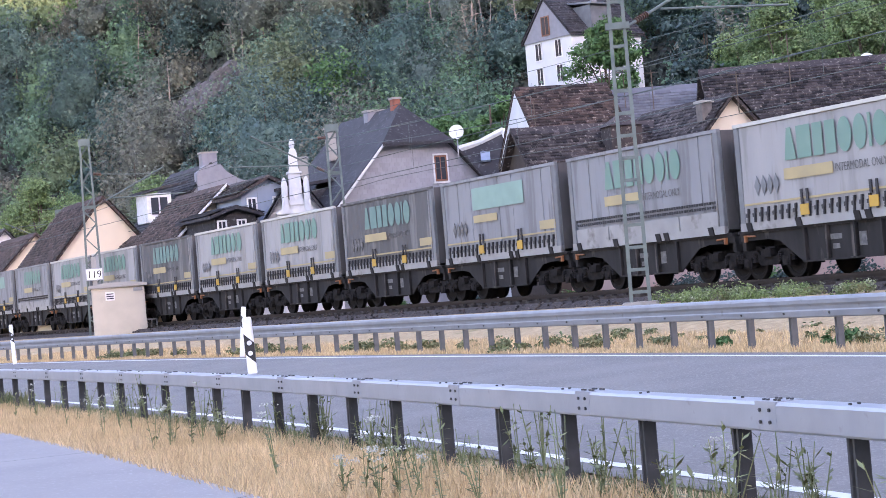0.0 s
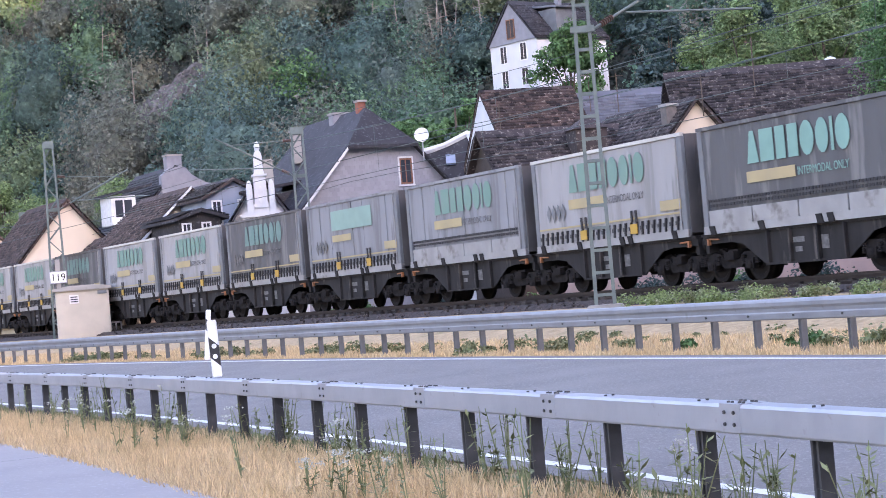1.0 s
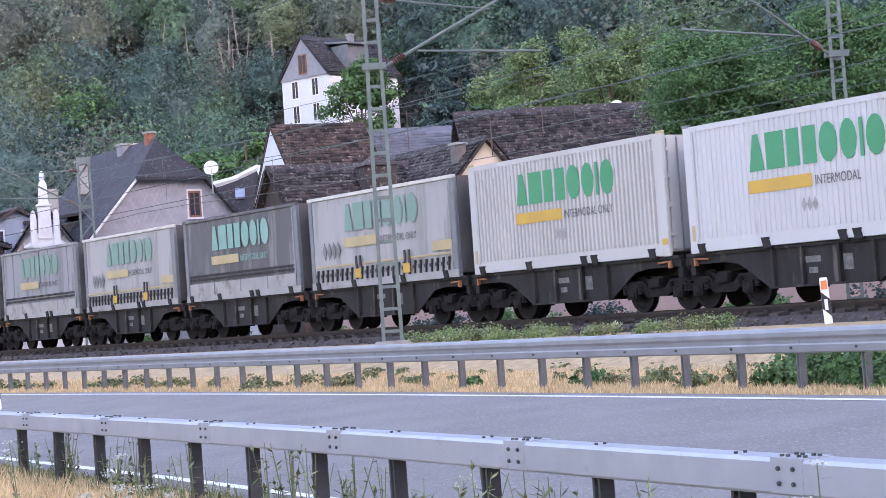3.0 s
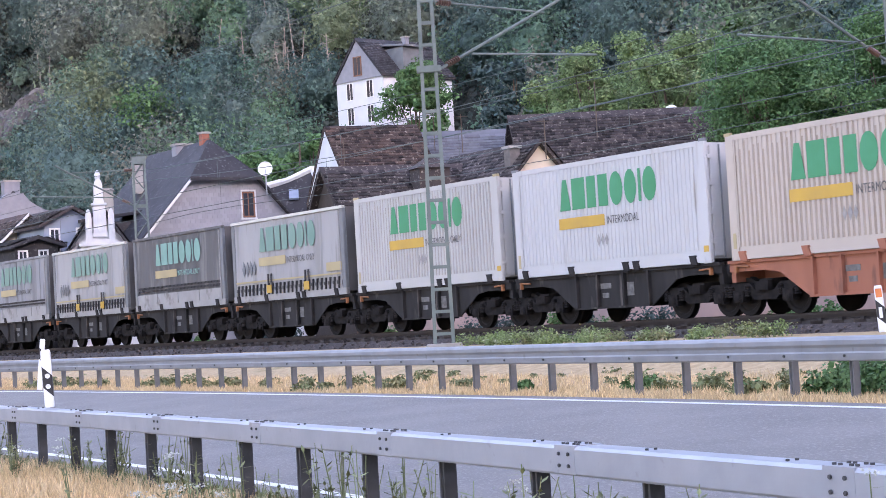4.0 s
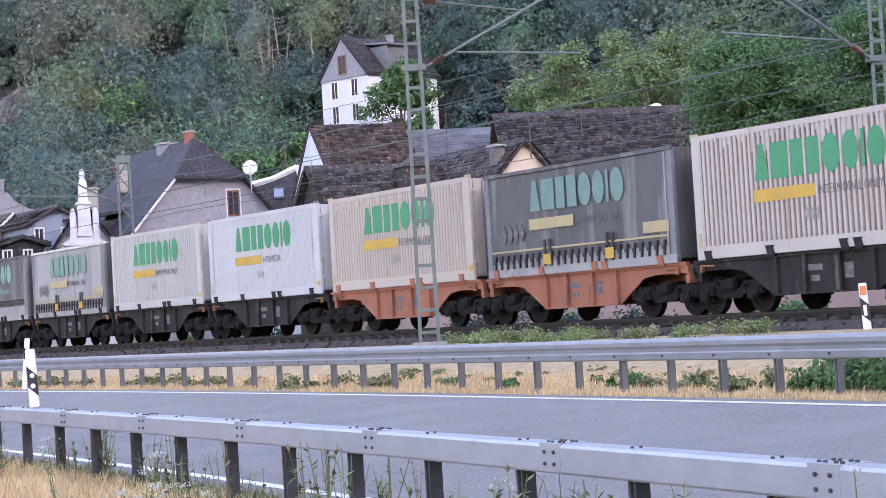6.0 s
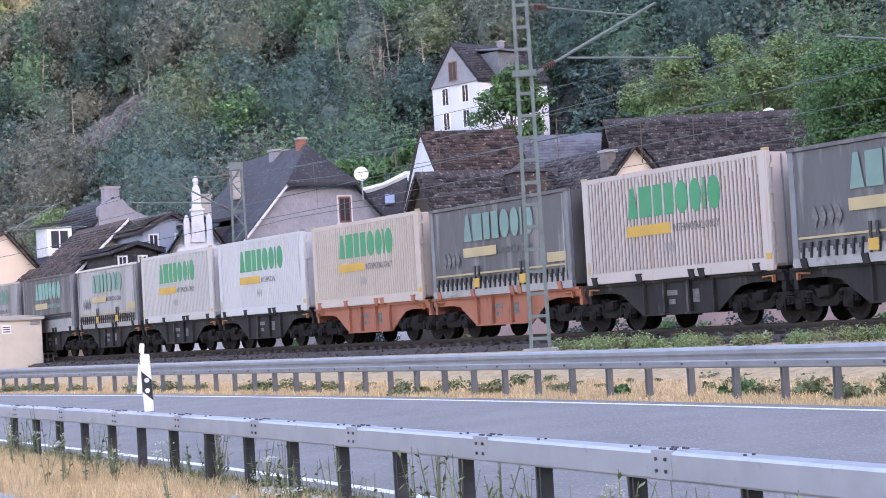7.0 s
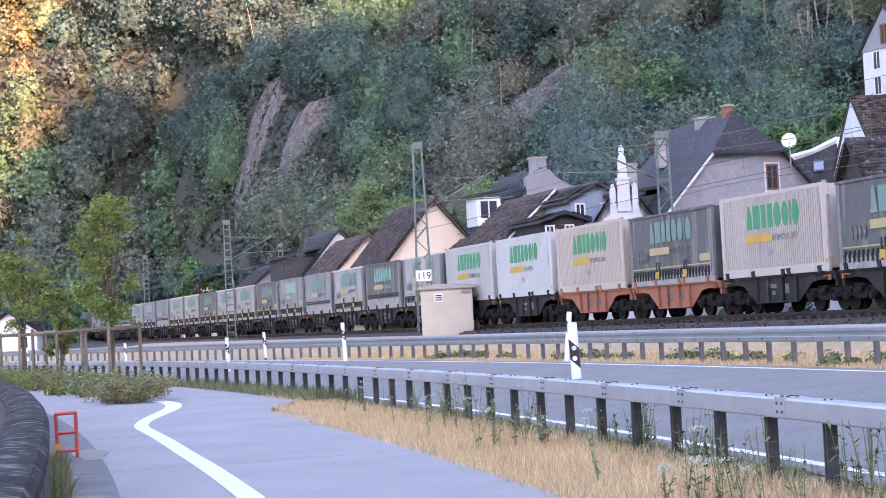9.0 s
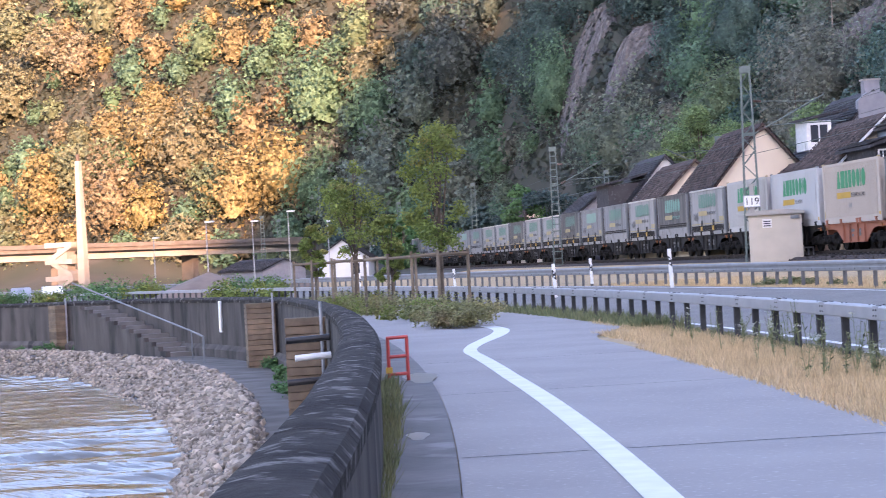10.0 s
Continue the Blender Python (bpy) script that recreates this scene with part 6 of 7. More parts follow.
part("cowl_dome", Shape().lathe([(0.32, 0.1), (0.34, 0.25), (0.25, 0.42), (0.05, 0.5)], 12), FRAMEW, cu, smooth=True)
for azp, dp, el0, el1, r in ((-4.6, 89, 5.2, 6.9, 0.03), (-3.0, 77, 5.1, 5.9, 0.025), (-0.45, 88, 5.4, 6.2, 0.025), (3.2, 82, 4.6, 5.6, 0.02), (0.4, 88, 5.5, 6.3, 0.02)):
    a = empty("roof_pole", Matrix.Translation(polar(azp, dp, rz(el0, dp))), "rusty thin roof pole carrying wires", "pole", "roof poles")
    hh = rz(el1, dp) - rz(el0, dp)
    part("tube", Shape().tube((0, 0, -0.6), (0, 0, hh), r), BARK, a)
    part("cross_arm", Shape().tube((-0.35, 0, hh * 0.9), (0.35, 0, hh * 0.9), 0.015), BARK, a)

# the white house up on the slope
w1 = house(on(2.6, 148), radians(-46), 5.6, 7.5, rz(7.35, 150), rz(8.5, 150), WHITEWALL, SLATE, "tall white house with slate gable on the slope", 9.0, over=0.25)
part("gable_cladding", Shape().slab([(-2.85, rz(7.3, 150)), (2.85, rz(7.3, 150)), (0, rz(8.5, 150))], -0.12, 0), SLATEWALL, w1)
window(w1, 0.0, rz(7.45, 150), 0.8, 1.4, -0.13, FRAMEBR)
for zz in (rz(6.75, 150), rz(6.0, 150)):
    for x in (-1.2, 1.2):
        window(w1, x, zz, 0.7, 1.3)
part("dormer", Shape().box(0.6, 3.1, 2.0, 4.2, rz(7.5, 150), rz(8.2, 150)).slab([(-0.2, rz(8.35, 150)), (3.4, rz(8.2, 150)), (3.4, rz(8.2, 150) + 0.15), (-0.2, rz(8.35, 150) + 0.15)], 1.8, 4.4), FRAMEGREY, w1)
w2 = house(on(0.75, 152), radians(22), 5.4, 6.0, rz(7.5, 150), rz(8.5, 150), CREAMWALL, SLATE, "cream gable wing of the house on the slope", 9.0, over=0.25)
chimney(w1, 0.2, 5.0, rz(8.2, 150), rz(8.68, 150), 0.5, 0.4, SLATEWALL)

# low wall, hedge and bushes behind the track
lw = Shape()
sts = [(track(s, 10.5, 0)[0], Vector((math.cos(T_HEAD), math.sin(T_HEAD), 0))) for s in np.arange(8, 70, 3.0)]
lw.sweep([(-0.15, 0.5), (-0.15, 1.9), (0.15, 1.9), (0.15, 0.5)], sts)
tagged(part("low_wall", lw, PINKWALL), "low pinkish rendered wall behind the track", "wall", kind="structure")


def bush(at, r, leaves, label, material, leaf=0.12, seed=1, squash=0.8):
    n = 7
    g_ = np.random.default_rng(seed)
    c = np.stack([at.x + g_.normal(0, r * 0.45, n), at.y + g_.normal(0, r * 0.45, n), at.z + r * 0.4 + g_.uniform(-0.1, 0.25, n) * r], -1)
    v, f = leaf_cloud(c, g_.uniform(0.45, 0.75, n) * r, leaves // n, leaf, squash, seed)
    return tagged(new("bush", raw("bush", v, f, material)), label, "bush", "bushes")


for i in range(26):
    s = rng.uniform(6, 110)
    p, _ = track(s, rng.uniform(7.5, 10), 0.75)
    bush(p, rng.uniform(0.5, 1.1), 500, "green bush behind the railway track", DEEPGREEN if i % 2 else WOODS, 0.14, 40 + i)


# ---- large trees beside the village ----
def tree(at, height, crown_w, n_clumps, leaf, material, label, seed, per=260, low=0.3, thick=1.0):
    g_ = np.random.default_rng(seed)
    t = empty("tree", Matrix.Translation(at), label, "tree", "trees")
    tr_ = Shape()
    tr_.tube((0, 0, -0.3), (0.05, 0, height * 0.45), height * 0.022 * thick, height * 0.015 * thick, 9)
    tr_.tube((0.05, 0, height * 0.45), (0.1, 0.05, height * 0.9), height * 0.015 * thick, height * 0.004, 7)
    part("trunk", tr_, BARK, t)
    cen = []
    for i in range(n_clumps):
        a, u = g_.uniform(0, 2 * math.pi), g_.uniform(0, 1)
        z = height * (low + (1.0 - low) * u)
        rr = crown_w / 2 * math.sqrt(max(0.05, 1 - abs(2 * u - 0.8) ** 2 * 0.6)) * g_.uniform(0.25, 0.95)
        c = (rr * math.cos(a), rr * math.sin(a), z)
        cen.append(c)
        if i % 2 == 0:
            part("limb", Shape().tube((0.05, 0, height * g_.uniform(0.28, 0.6)), c, height * 0.007, height * 0.002, 5), BARK, t)
    cen = np.array(cen)
    v, f = leaf_cloud(cen, g_.uniform(0.12, 0.24, n_clumps) * crown_w, per, leaf, 0.8, seed)
    part("crown", raw("crown", v, f, material), None, t)
    return t


tree(polar(-9.7, 68, 0.6), rz(8.3, 68) - 1.5, 6.8, 70, 0.13, DEEPGREEN, "large bright green walnut tree behind the roofs", 11, 1150, 0.25)
tree(polar(-13.6, 66, 0.6), rz(8.2, 66) - 1.0, 7.5, 70, 0.13, DEEPGREEN, "large bright green broad-leaved tree behind the train", 12, 1150, 0.25)
tree(polar(-17.0, 70, 0.6), rz(8.2, 70), 9.0, 30, 0.28, DEEPGREEN, "large bright green broad-leaved tree behind the train", 13, 380, 0.25)
tree(polar(4.6, 112, 1.0), rz(5.75, 112), 5.0, 20, 0.3, DEEPGREEN, "bright green garden tree behind the roofs", 14, 300, 0.3)
tree(polar(0.95, 138, 8.0), 12.0, 6.0, 44, 0.3, DEEPGREEN, "dark green tree beside the white house", 15, 420, 0.12)
for k in range(16):
    a_ = -14 + k * 1.7 + rng.uniform(-0.6, 0.6)
    dd = rng.uniform(104, 125)
    tree(polar(a_, dd, float(ground_z(np.array(polar(a_, dd).x), np.array(polar(a_, dd).y)))), rng.uniform(6, 10), rng.uniform(5, 7), 20, 0.4, WOODS if k % 3 else DEEPGREEN, "broad-leaved tree at the foot of the wooded slope", 50 + k, 220, 0.1)
for k in range(12):
    a_ = 17.5 + k * 1.1 + rng.uniform(-0.3, 0.3)
    dd = 172 + k * 9 + rng.uniform(-8, 8)
    tree(polar(a_, dd, 1.0), rng.uniform(5, 9), rng.uniform(6, 8), 20, 0.5, WOODS if k % 3 else DEEPGREEN, "broad-leaved tree at the foot of the wooded slope", 80 + k, 200, 0.1)


LIGHTGREEN = leaf_mat("light_green_leaves", (0.155, 0.24, 0.10), (0.19, 0.27, 0.115), (0.22, 0.26, 0.12), 0.4)
for k, (a_, dd, el_, cw) in enumerate(((-3.4, 116, 7.3, 6.0), (-4.4, 110, 8.0, 6.5), (-5.7, 116, 8.4, 7.0), (-6.7, 108, 7.7, 6.5), (-7.6, 114, 8.3, 6.0), (17.4, 150, 4.0, 6.0), (18.4, 154, 4.4, 6.5), (19.3, 152, 3.7, 5.0), (15.0, 138, 4.3, 5.5))):
    p_ = polar(a_, dd)
    z_ = float(ground_z(np.array(p_.x), np.array(p_.y)))
    tree(polar(a_, dd, z_), max(4.5, rz(el_, dd) - z_ - 0.6), cw, 44, 0.20, LIGHTGREEN, "light green broad-leaved tree above the village", 140 + k, 520, 0.15)
for k in range(20):
    p_, _ = track(135 + k * 11 + rng.uniform(-4, 4), rng.uniform(15, 32), 0.8)
    tree(p_, rng.uniform(6, 11), rng.uniform(6, 8), 20, 0.5, (WOODS, DEEPGREEN, LIGHTGREEN)[k % 3], "broad-leaved tree behind the railway", 170 + k, 130, 0.08)


# ---- cycle path: marking, slab joints, trees in beds ----
pl = Shape()
stn = []
for s in np.arange(-8, 46.6, 0.5):
    o = -4.385 - 0.0155 * min(s, 26.0)
    if s > 33:
        f = min(1.0, (s - 33) / 12.0)
        o += 1.83 * f * f * (3 - 2 * f)
    stn.append((o, s))
for o, s in stn:
    w = 0.125 + 0.06 * min(1.0, max(0.0, (s - 35) / 5))
    pl.v += [tuple(bend(o - w, s, 0.018)), tuple(bend(o + w, s, 0.018))]
pl.f = [(2 * i, 2 * i + 1, 2 * i + 3, 2 * i + 2) for i in range(len(stn) - 1)]
tagged(new("path_line", pl.mesh("path_line", PAINT)), "broad white painted line on the cycle path", "path marking", kind="structure")
JOINTMAT = mat("joint_dark", (0.05, 0.05, 0.052), None, 3, 0.9)
for s in (8.0, 15.5, 23.0, 30.5):
    tagged(part("path_joint", Shape().add([bend(-5.85, s, 0.0145), bend(-2.2, s + 0.25, 0.0145), bend(-2.2, s + 0.275, 0.0145), bend(-5.85, s + 0.025, 0.0145)], [(0, 1, 2, 3)]), JOINTMAT), "dark transverse joint in the path", "joint", kind="structure")
STRIP = mat("stained_concrete", (0.19, 0.18, 0.17), (0.12, 0.115, 0.11), 1.5, 0.9, bump=0.4, bump_scale=10, spots=(0.25, 0.24, 0.23), spot_scale=1.2)
tagged(part("kerb_strip", Shape().sweep([(-0.6, -0.1), (-0.6, 0.03), (0.24, 0.03), (0.24, -0.1)], [(bend(-6.12, s, 0), bend_out(s)) for s in np.arange(-10, 70, 2.0)]), STRIP), "worn concrete strip between path and river wall", "kerb", kind="structure")

# ---- river wall, walkway, riprap, water ----
WLINE = []
for s in np.arange(-14, 50, 1.5):
    q = bend(-6.33 - 0.021 * s, s, 0)
    WLINE.append((q, bend_out(s)))
heading = PHI0 + 48.5 / RAD
q = WLINE[-1][0].copy()
for k in range(70):
    heading += radians(1.75) if k < 24 else (radians(0.25) if k < 50 else 0)
    q = q + Vector((-math.sin(heading), math.cos(heading), 0)) * 1.5
    WLINE.append((q.copy(), Vector((math.cos(heading), math.sin(heading), 0))))
wall = empty("river_wall", Matrix.Translation((0, 0, 0)), "weathered dark stone river wall with lichen-spotted coping", "wall", kind="structure")
part("wall_body", Shape().sweep([(-0.19, -1.2), (-0.19, 0.74), (0.18, 0.74), (0.18, -1.2)], WLINE), WALLFACE, wall)
cop = Shape()
for i in range(len(WLINE) - 1):
    (a, na), (b, nb) = WLINE[i], WLINE[i + 1]
    d = (b - a).normalized() * 0.008
    if i < 90:
        sh = Shape().sweep([(-0.22, 0.74), (-0.225, 0.83), (-0.17, 0.885), (-0.06, 0.905), (0.06, 0.905), (0.16, 0.885), (0.205, 0.83), (0.20, 0.74)], [(a + d, na), (b - d, nb)])
        for k, (x, y, z) in enumerate(sh.v):
            sh.v[k] = (x, y, z + 0.02 * noise.noise((x * 2.3, y * 2.3, 0)))
        part("coping_stone", sh, WALLSTONE, wall)
part("wall_foot", Shape().sweep([(-0.42, -1.2), (-0.42, -0.75), (-0.28, -0.6), (-0.24, -1.2)], WLINE), WALLFACE, wall)


def left_of(i, d, z):
    p, n = WLINE[i]
    return Vector((p.x - n.x * d, p.y - n.y * d, z))


def foot(i):
    """Width of the walkway along the wall."""
    return float(np.interp(i, (20, 30, 37, 41, 45, 52, 60, 70), (1.1, 1.45, 1.65, 2.0, 2.45, 2.8, 2.3, 1.8)))


def berm(i, f):
    """Distance from the wall and height on the stone bank, f from the walkway (0) to the water (1)."""
    wide = float(np.interp(i, (20, 31, 39, 46, 55, 61, 70), (1.4, 1.5, 2.0, 2.15, 1.35, 1.0, 1.0)))
    return foot(i) + f * wide, float(np.interp(f, (-0.03, 0.12, 0.5, 1.0, 2.2), (-1.03, -0.80, -1.12, -1.70, -3.0)))


wk = Shape()
for i in range(len(WLINE)):
    wk.v += [tuple(left_of(i, 0.2, -1.0)), tuple(left_of(i, foot(i), -1.0)), tuple(left_of(i, foot(i), -1.4))]
wk.f = [f for i in range(len(WLINE) - 1) for f in ((3 * i, 3 * i + 1, 3 * i + 4, 3 * i + 3), (3 * i + 1, 3 * i + 2, 3 * i + 5, 3 * i + 4))]
WALKTOP = mat("wet_walkway", (0.17, 0.155, 0.135), (0.09, 0.08, 0.07), 1.2, 0.8, spec=0.2, bump=0.2, bump_scale=10)
tagged(part("walkway", wk, WALKTOP), "damp concrete walkway at the foot of the wall", "walkway", kind="structure")
bank = Shape()
for i in range(len(WLINE)):
    for f in (-0.03, 0.12, 0.5, 1.0, 2.2):
        d_, z_ = berm(i, f)
        bank.v.append(tuple(left_of(i, d_, z_ - 0.03)))
bank.f = [(5 * i + k, 5 * i + k + 1, 5 * i + k + 6, 5 * i + k + 5) for i in range(len(WLINE) - 1) for k in range(4)]
tagged(part("bank_slope", bank, ROCK), "sloping stony river bank", "bank", kind="structure")
RIP = mat("riprap_stone", (0.40, 0.33, 0.26), (0.25, 0.205, 0.16), 2.0, 0.95, bump=0.5, bump_scale=8, per_piece=0.4, island=0.5)
stones = []
for k in range(6):
    bm = bmesh.new()
    bmesh.ops.create_icosphere(bm, subdivisions=1, radius=1)
    for vert in bm.verts:
        vert.co *= 0.55 + 0.7 * ((k * 13 + vert.index * 7 + k * vert.index) % 11) / 11
        vert.co.z *= 0.6
    me = bpy.data.meshes.new("stone")
    bm.to_mesh(me)
    bm.free()
    me.materials.append(RIP)
    stones.append(me)
riprap = empty("riprap", Matrix.Translation((0, 0, 0)), "pale rough stones piled along the water's edge", "riprap")
restv, restf = [], []
base_v = [np.array([v.co[:] for v in me.vertices]) for me in stones]
base_f = [np.array([p.vertices[:] for p in me.polygons]) for me in stones]
count, total = 0, 0
for n_ in range(12000):
    i = int(rng.integers(18, 68))
    r = rng.uniform(0.04, 0.09) * (1.35 if n_ % 5 == 0 else 0.9)
    f = rng.uniform(-0.02, 1.06)
    d_, z_ = berm(i, f)
    p = left_of(i, d_, z_ + rng.uniform(-0.02, 0.03)).lerp(left_of(i + 1, *berm(i + 1, f)), rng.uniform(0, 1))
    m = Matrix.Translation(p) @ Euler((rng.uniform(-0.9, 0.9), rng.uniform(-0.9, 0.9), rng.uniform(0, 6.28))).to_matrix().to_4x4() @ Matrix.Diagonal((r * 1.25, r * 0.9, r, 1))
    k = int(rng.integers(6))
    if i < 40 and count < 290:
        part("stone", stones[k], None, riprap, at=m)
        count += 1
    else:
        mm = np.array(m)
        restf.append(base_f[k] + total)
        restv.append(base_v[k] @ mm[:3, :3].T + mm[:3, 3])
        total += len(base_v[k])
tagged(new("stone_rest", raw("stone_rest", np.concatenate(restv), np.concatenate(restf), RIP)), kind="stuff").parent = riprap

WATER = mat("river_water", (0.13, 0.11, 0.08), (0.10, 0.085, 0.06), 0.3, 0.08, spec=0.6)
wn = WATER.node_tree
wmap, wtex, wbump = wn.nodes.new("ShaderNodeMapping"), wn.nodes.new("ShaderNodeTexNoise"), wn.nodes.new("ShaderNodeBump")
wmap.inputs["Rotation"].default_value = (0, 0, radians(36))
wmap.inputs["Scale"].default_value = (0.7, 2.8, 1)
wtex.inputs["Scale"].default_value, wtex.inputs["Detail"].default_value = 1.5, 5
wbump.inputs["Strength"].default_value, wbump.inputs["Distance"].default_value = 0.8, 0.06
wn.links.new(wn.nodes["Texture Coordinate"].outputs["Object"], wmap.inputs["Vector"])
wn.links.new(wmap.outputs["Vector"], wtex.inputs["Vector"])
wn.links.new(wtex.outputs["Fac"], wbump.inputs["Height"])
wn.links.new(wbump.outputs["Normal"], wn.nodes["Principled BSDF"].inputs["Normal"])
wxs = np.concatenate([[-900, -400, -180, -110], np.linspace(-80, -10, 300), [0, 60, 300]])
wys = np.concatenate([[-700, -250, -60, -10], np.linspace(12, 74, 300), [90, 200, 700]])
wX, wY = np.meshgrid(wxs, wys)
inside = ((wX > -81) & (wX < -9) & (wY > 11) & (wY < 75)).astype(float)
uu, vv = wX * math.cos(radians(36)) + wY * math.sin(radians(36)), -wX * math.sin(radians(36)) + wY * math.cos(radians(36))
ripple = 0.045 * np.sin(vv * 4.3 + 1.7 * np.sin(uu * 0.9) + np.sin(vv * 0.7)) + 0.035 * np.sin(vv * 7.1 + 2.2 * np.sin(uu * 1.3 + 1.0) + 1.3 * np.sin(vv * 1.1 + uu * 0.4)) + 0.025 * np.sin(vv * 2.1 - uu * 0.8)
ripple *= 1.35
ripple *= 0.6 + 0.45 * np.sin(uu * 0.35 + 1.2 * np.sin(vv * 0.22))
wv = np.stack([wX, wY, -1.62 + ripple * inside], -1).reshape(-1, 3)
wi = np.arange(wv.shape[0]).reshape(len(wys), len(wxs))
water_mesh = raw("water", wv, np.stack([wi[:-1, :-1], wi[:-1, 1:], wi[1:, 1:], wi[1:, :-1]], -1).reshape(-1, 4), WATER)
water_mesh.polygons.foreach_set("use_smooth", [True] * len(water_mesh.polygons))
tagged(new("water", water_mesh), "rippled brown-green river water", "water", kind="structure")

# the bank behind the wall's bend
fb = Shape()
nrow = len(WLINE) - 40
for i in range(40, len(WLINE)):
    a, n = WLINE[i]
    sfar = 47 + (i - 40) * 3.2
    e = bend(-6.3, sfar, -0.04)
    for k in range(8):
        f = k / 7
        w = a + n * 0.2
        fb.v.append((w.x + (e.x - w.x) * f, w.y + (e.y - w.y) * f, -0.05 + 0.10 * math.sin(f * 3.1) * min(1, (i - 40) / 20)))
fb.f = [(i * 8 + k, i * 8 + k + 1, (i + 1) * 8 + k + 1, (i + 1) * 8 + k) for i in range(nrow - 1) for k in range(7)]
tagged(part("far_bank", fb, GRASS), "dry grassy bank behind the river wall", "ground", kind="structure")

# timber fenders on the river side of the wall, with pipes and poles
for i, wd in ((32, 0.72), (45, 0.8), (60, 0.5)):
    p_, n_ = WLINE[i]
    m = Matrix.Translation((p_.x, p_.y, 0)) @ Matrix.Rotation(math.atan2(n_.y, n_.x), 4, "Z")
    fd = empty("timber_fender", m, "brown stacked timber fender on the river wall", "fender", "wall fenders")
    for k in range(13):
        z = -1.1 + k * 0.145
        part("plank", Shape().box(-0.26 - wd, -0.26, -0.3 + 0.01 * (k % 3), 0.3, z, z + 0.135), TIMBER, fd, bevel=0.008)
    part("guide_pole", Shape().tube((-0.34, -0.36, -1.1), (-0.34, -0.36, 1.05), 0.03), GALV, fd)
for z, c, ln in ((0.46, BLACKPL, 0.75), (0.16, WHITEPL, 0.6), (-0.25, BLACKPL, 0.75)):
    p_, n_ = WLINE[31]
    m = Matrix.Translation((p_.x, p_.y, 0)) @ Matrix.Rotation(math.atan2(n_.y, n_.x), 4, "Z")
    tagged(part("pipe_stub", Shape().tube((-0.24, 0, z), (-0.24 - ln, -0.1, z - 0.03), 0.055, sides=12), c, at=m), "short pipe stub standing out of the river wall", "pipe", "pipe stubs")
for i, hgt in ((50, 0.8), (64, 0.9)):
    p_ = left_of(i, 0.34, 0)
    tagged(part("depth_gauge", Shape().box(-0.04, 0.04, -0.04, 0.04, -0.2, hgt), WHITEPL, at=Matrix.Translation(p_)), "white gauge board on the river wall", "gauge", "gauge boards")
# stair ramp with white rail
rp = empty("stair_ramp", Matrix.Translation((0, 0, 0)), "pale concrete stair ramp down to the river walkway", "stairs")
for k in range(12):
    i, f = 52 + k // 2, (k % 2) * 0.5
    a, b = (left_of(i, 0.2, 0).lerp(left_of(i + 1, 0.2, 0), f + e) for e in (0, 0.5))
    a2, b2 = (left_of(i, 1.2, 0).lerp(left_of(i + 1, 1.2, 0), f + e) for e in (0, 0.5))
    zt = -1.0 + 1.7 * (k + 1) / 12
    part("step", Shape().add([(*p[:2], z) for z in (-1.05, zt) for p in (a, b, b2, a2)], [(0, 1, 2, 3), (4, 5, 6, 7), (0, 1, 5, 4), (1, 2, 6, 5), (2, 3, 7, 6), (3, 0, 4, 7)]), STRIP, rp)
    a, b = a2, b2
    a2, b2 = (left_of(i, 1.36, 0).lerp(left_of(i + 1, 1.36, 0), f + e) for e in (0, 0.5))
    part("flank", Shape().add([(*p[:2], z) for z in (-1.05, zt + 0.05) for p in (a, b, b2, a2)], [(0, 1, 2, 3), (4, 5, 6, 7), (0, 1, 5, 4), (1, 2, 6, 5), (2, 3, 7, 6), (3, 0, 4, 7)]), WALLFACE, rp, "dark stained flank wall")
part("handrail", Shape().tube((*left_of(50, 1.3, 0)[:2], -0.1), (*left_of(58, 1.3, 0)[:2], 1.6), 0.03).tube((*left_of(48, 1.6, 0)[:2], -0.2), (*left_of(50, 1.3, 0)[:2], -0.1), 0.03).tube((*left_of(48, 1.6, 0)[:2], -1.0), (*left_of(48, 1.6, 0)[:2], -0.2), 0.03).tube((*left_of(50, 1.3, 0)[:2], -1.0), (*left_of(50, 1.3, 0)[:2], -0.1), 0.022), FRAMEGREY, rp, "thin grey tubular handrail")

# grass and weeds at the foot of the wall
for k in range(22):
    i = int(rng.integers(36, 46)) if k % 3 == 0 else int(rng.integers(58, 70))
    bush(left_of(i, rng.uniform(0.45, 0.8), -1.0), rng.uniform(0.2, 0.42), 350, "green weeds growing at the foot of the river wall", DEEPGREEN, 0.08, 500 + k)

# red tubular stand at the wall
rs = empty("red_stand", Matrix.Translation((-12.0, 22.6, 0.02)) @ Matrix.Rotation(radians(26), 4, "Z"), "red painted tubular steel stand beside the river wall", "stand")
for x in (-0.13, 0.13):
    part("upright", Shape().tube((x, 0, 0), (x, 0, 0.60), 0.024), RED, rs)
for z in (0.1, 0.34, 0.60):
    part("rung", Shape().tube((-0.15, 0, z), (0.15, 0, z + 0.01), 0.024), RED, rs)
part("yellow_tag", Shape().box(-0.17, -0.08, -0.03, 0.03, 0.12, 0.2), YELLOW, rs)
# pale base colour stands in for the sky mirrored in the puddle
PUDDLE = mat("puddle", (0.20, 0.195, 0.19), (0.14, 0.135, 0.13), 2, 0.3)
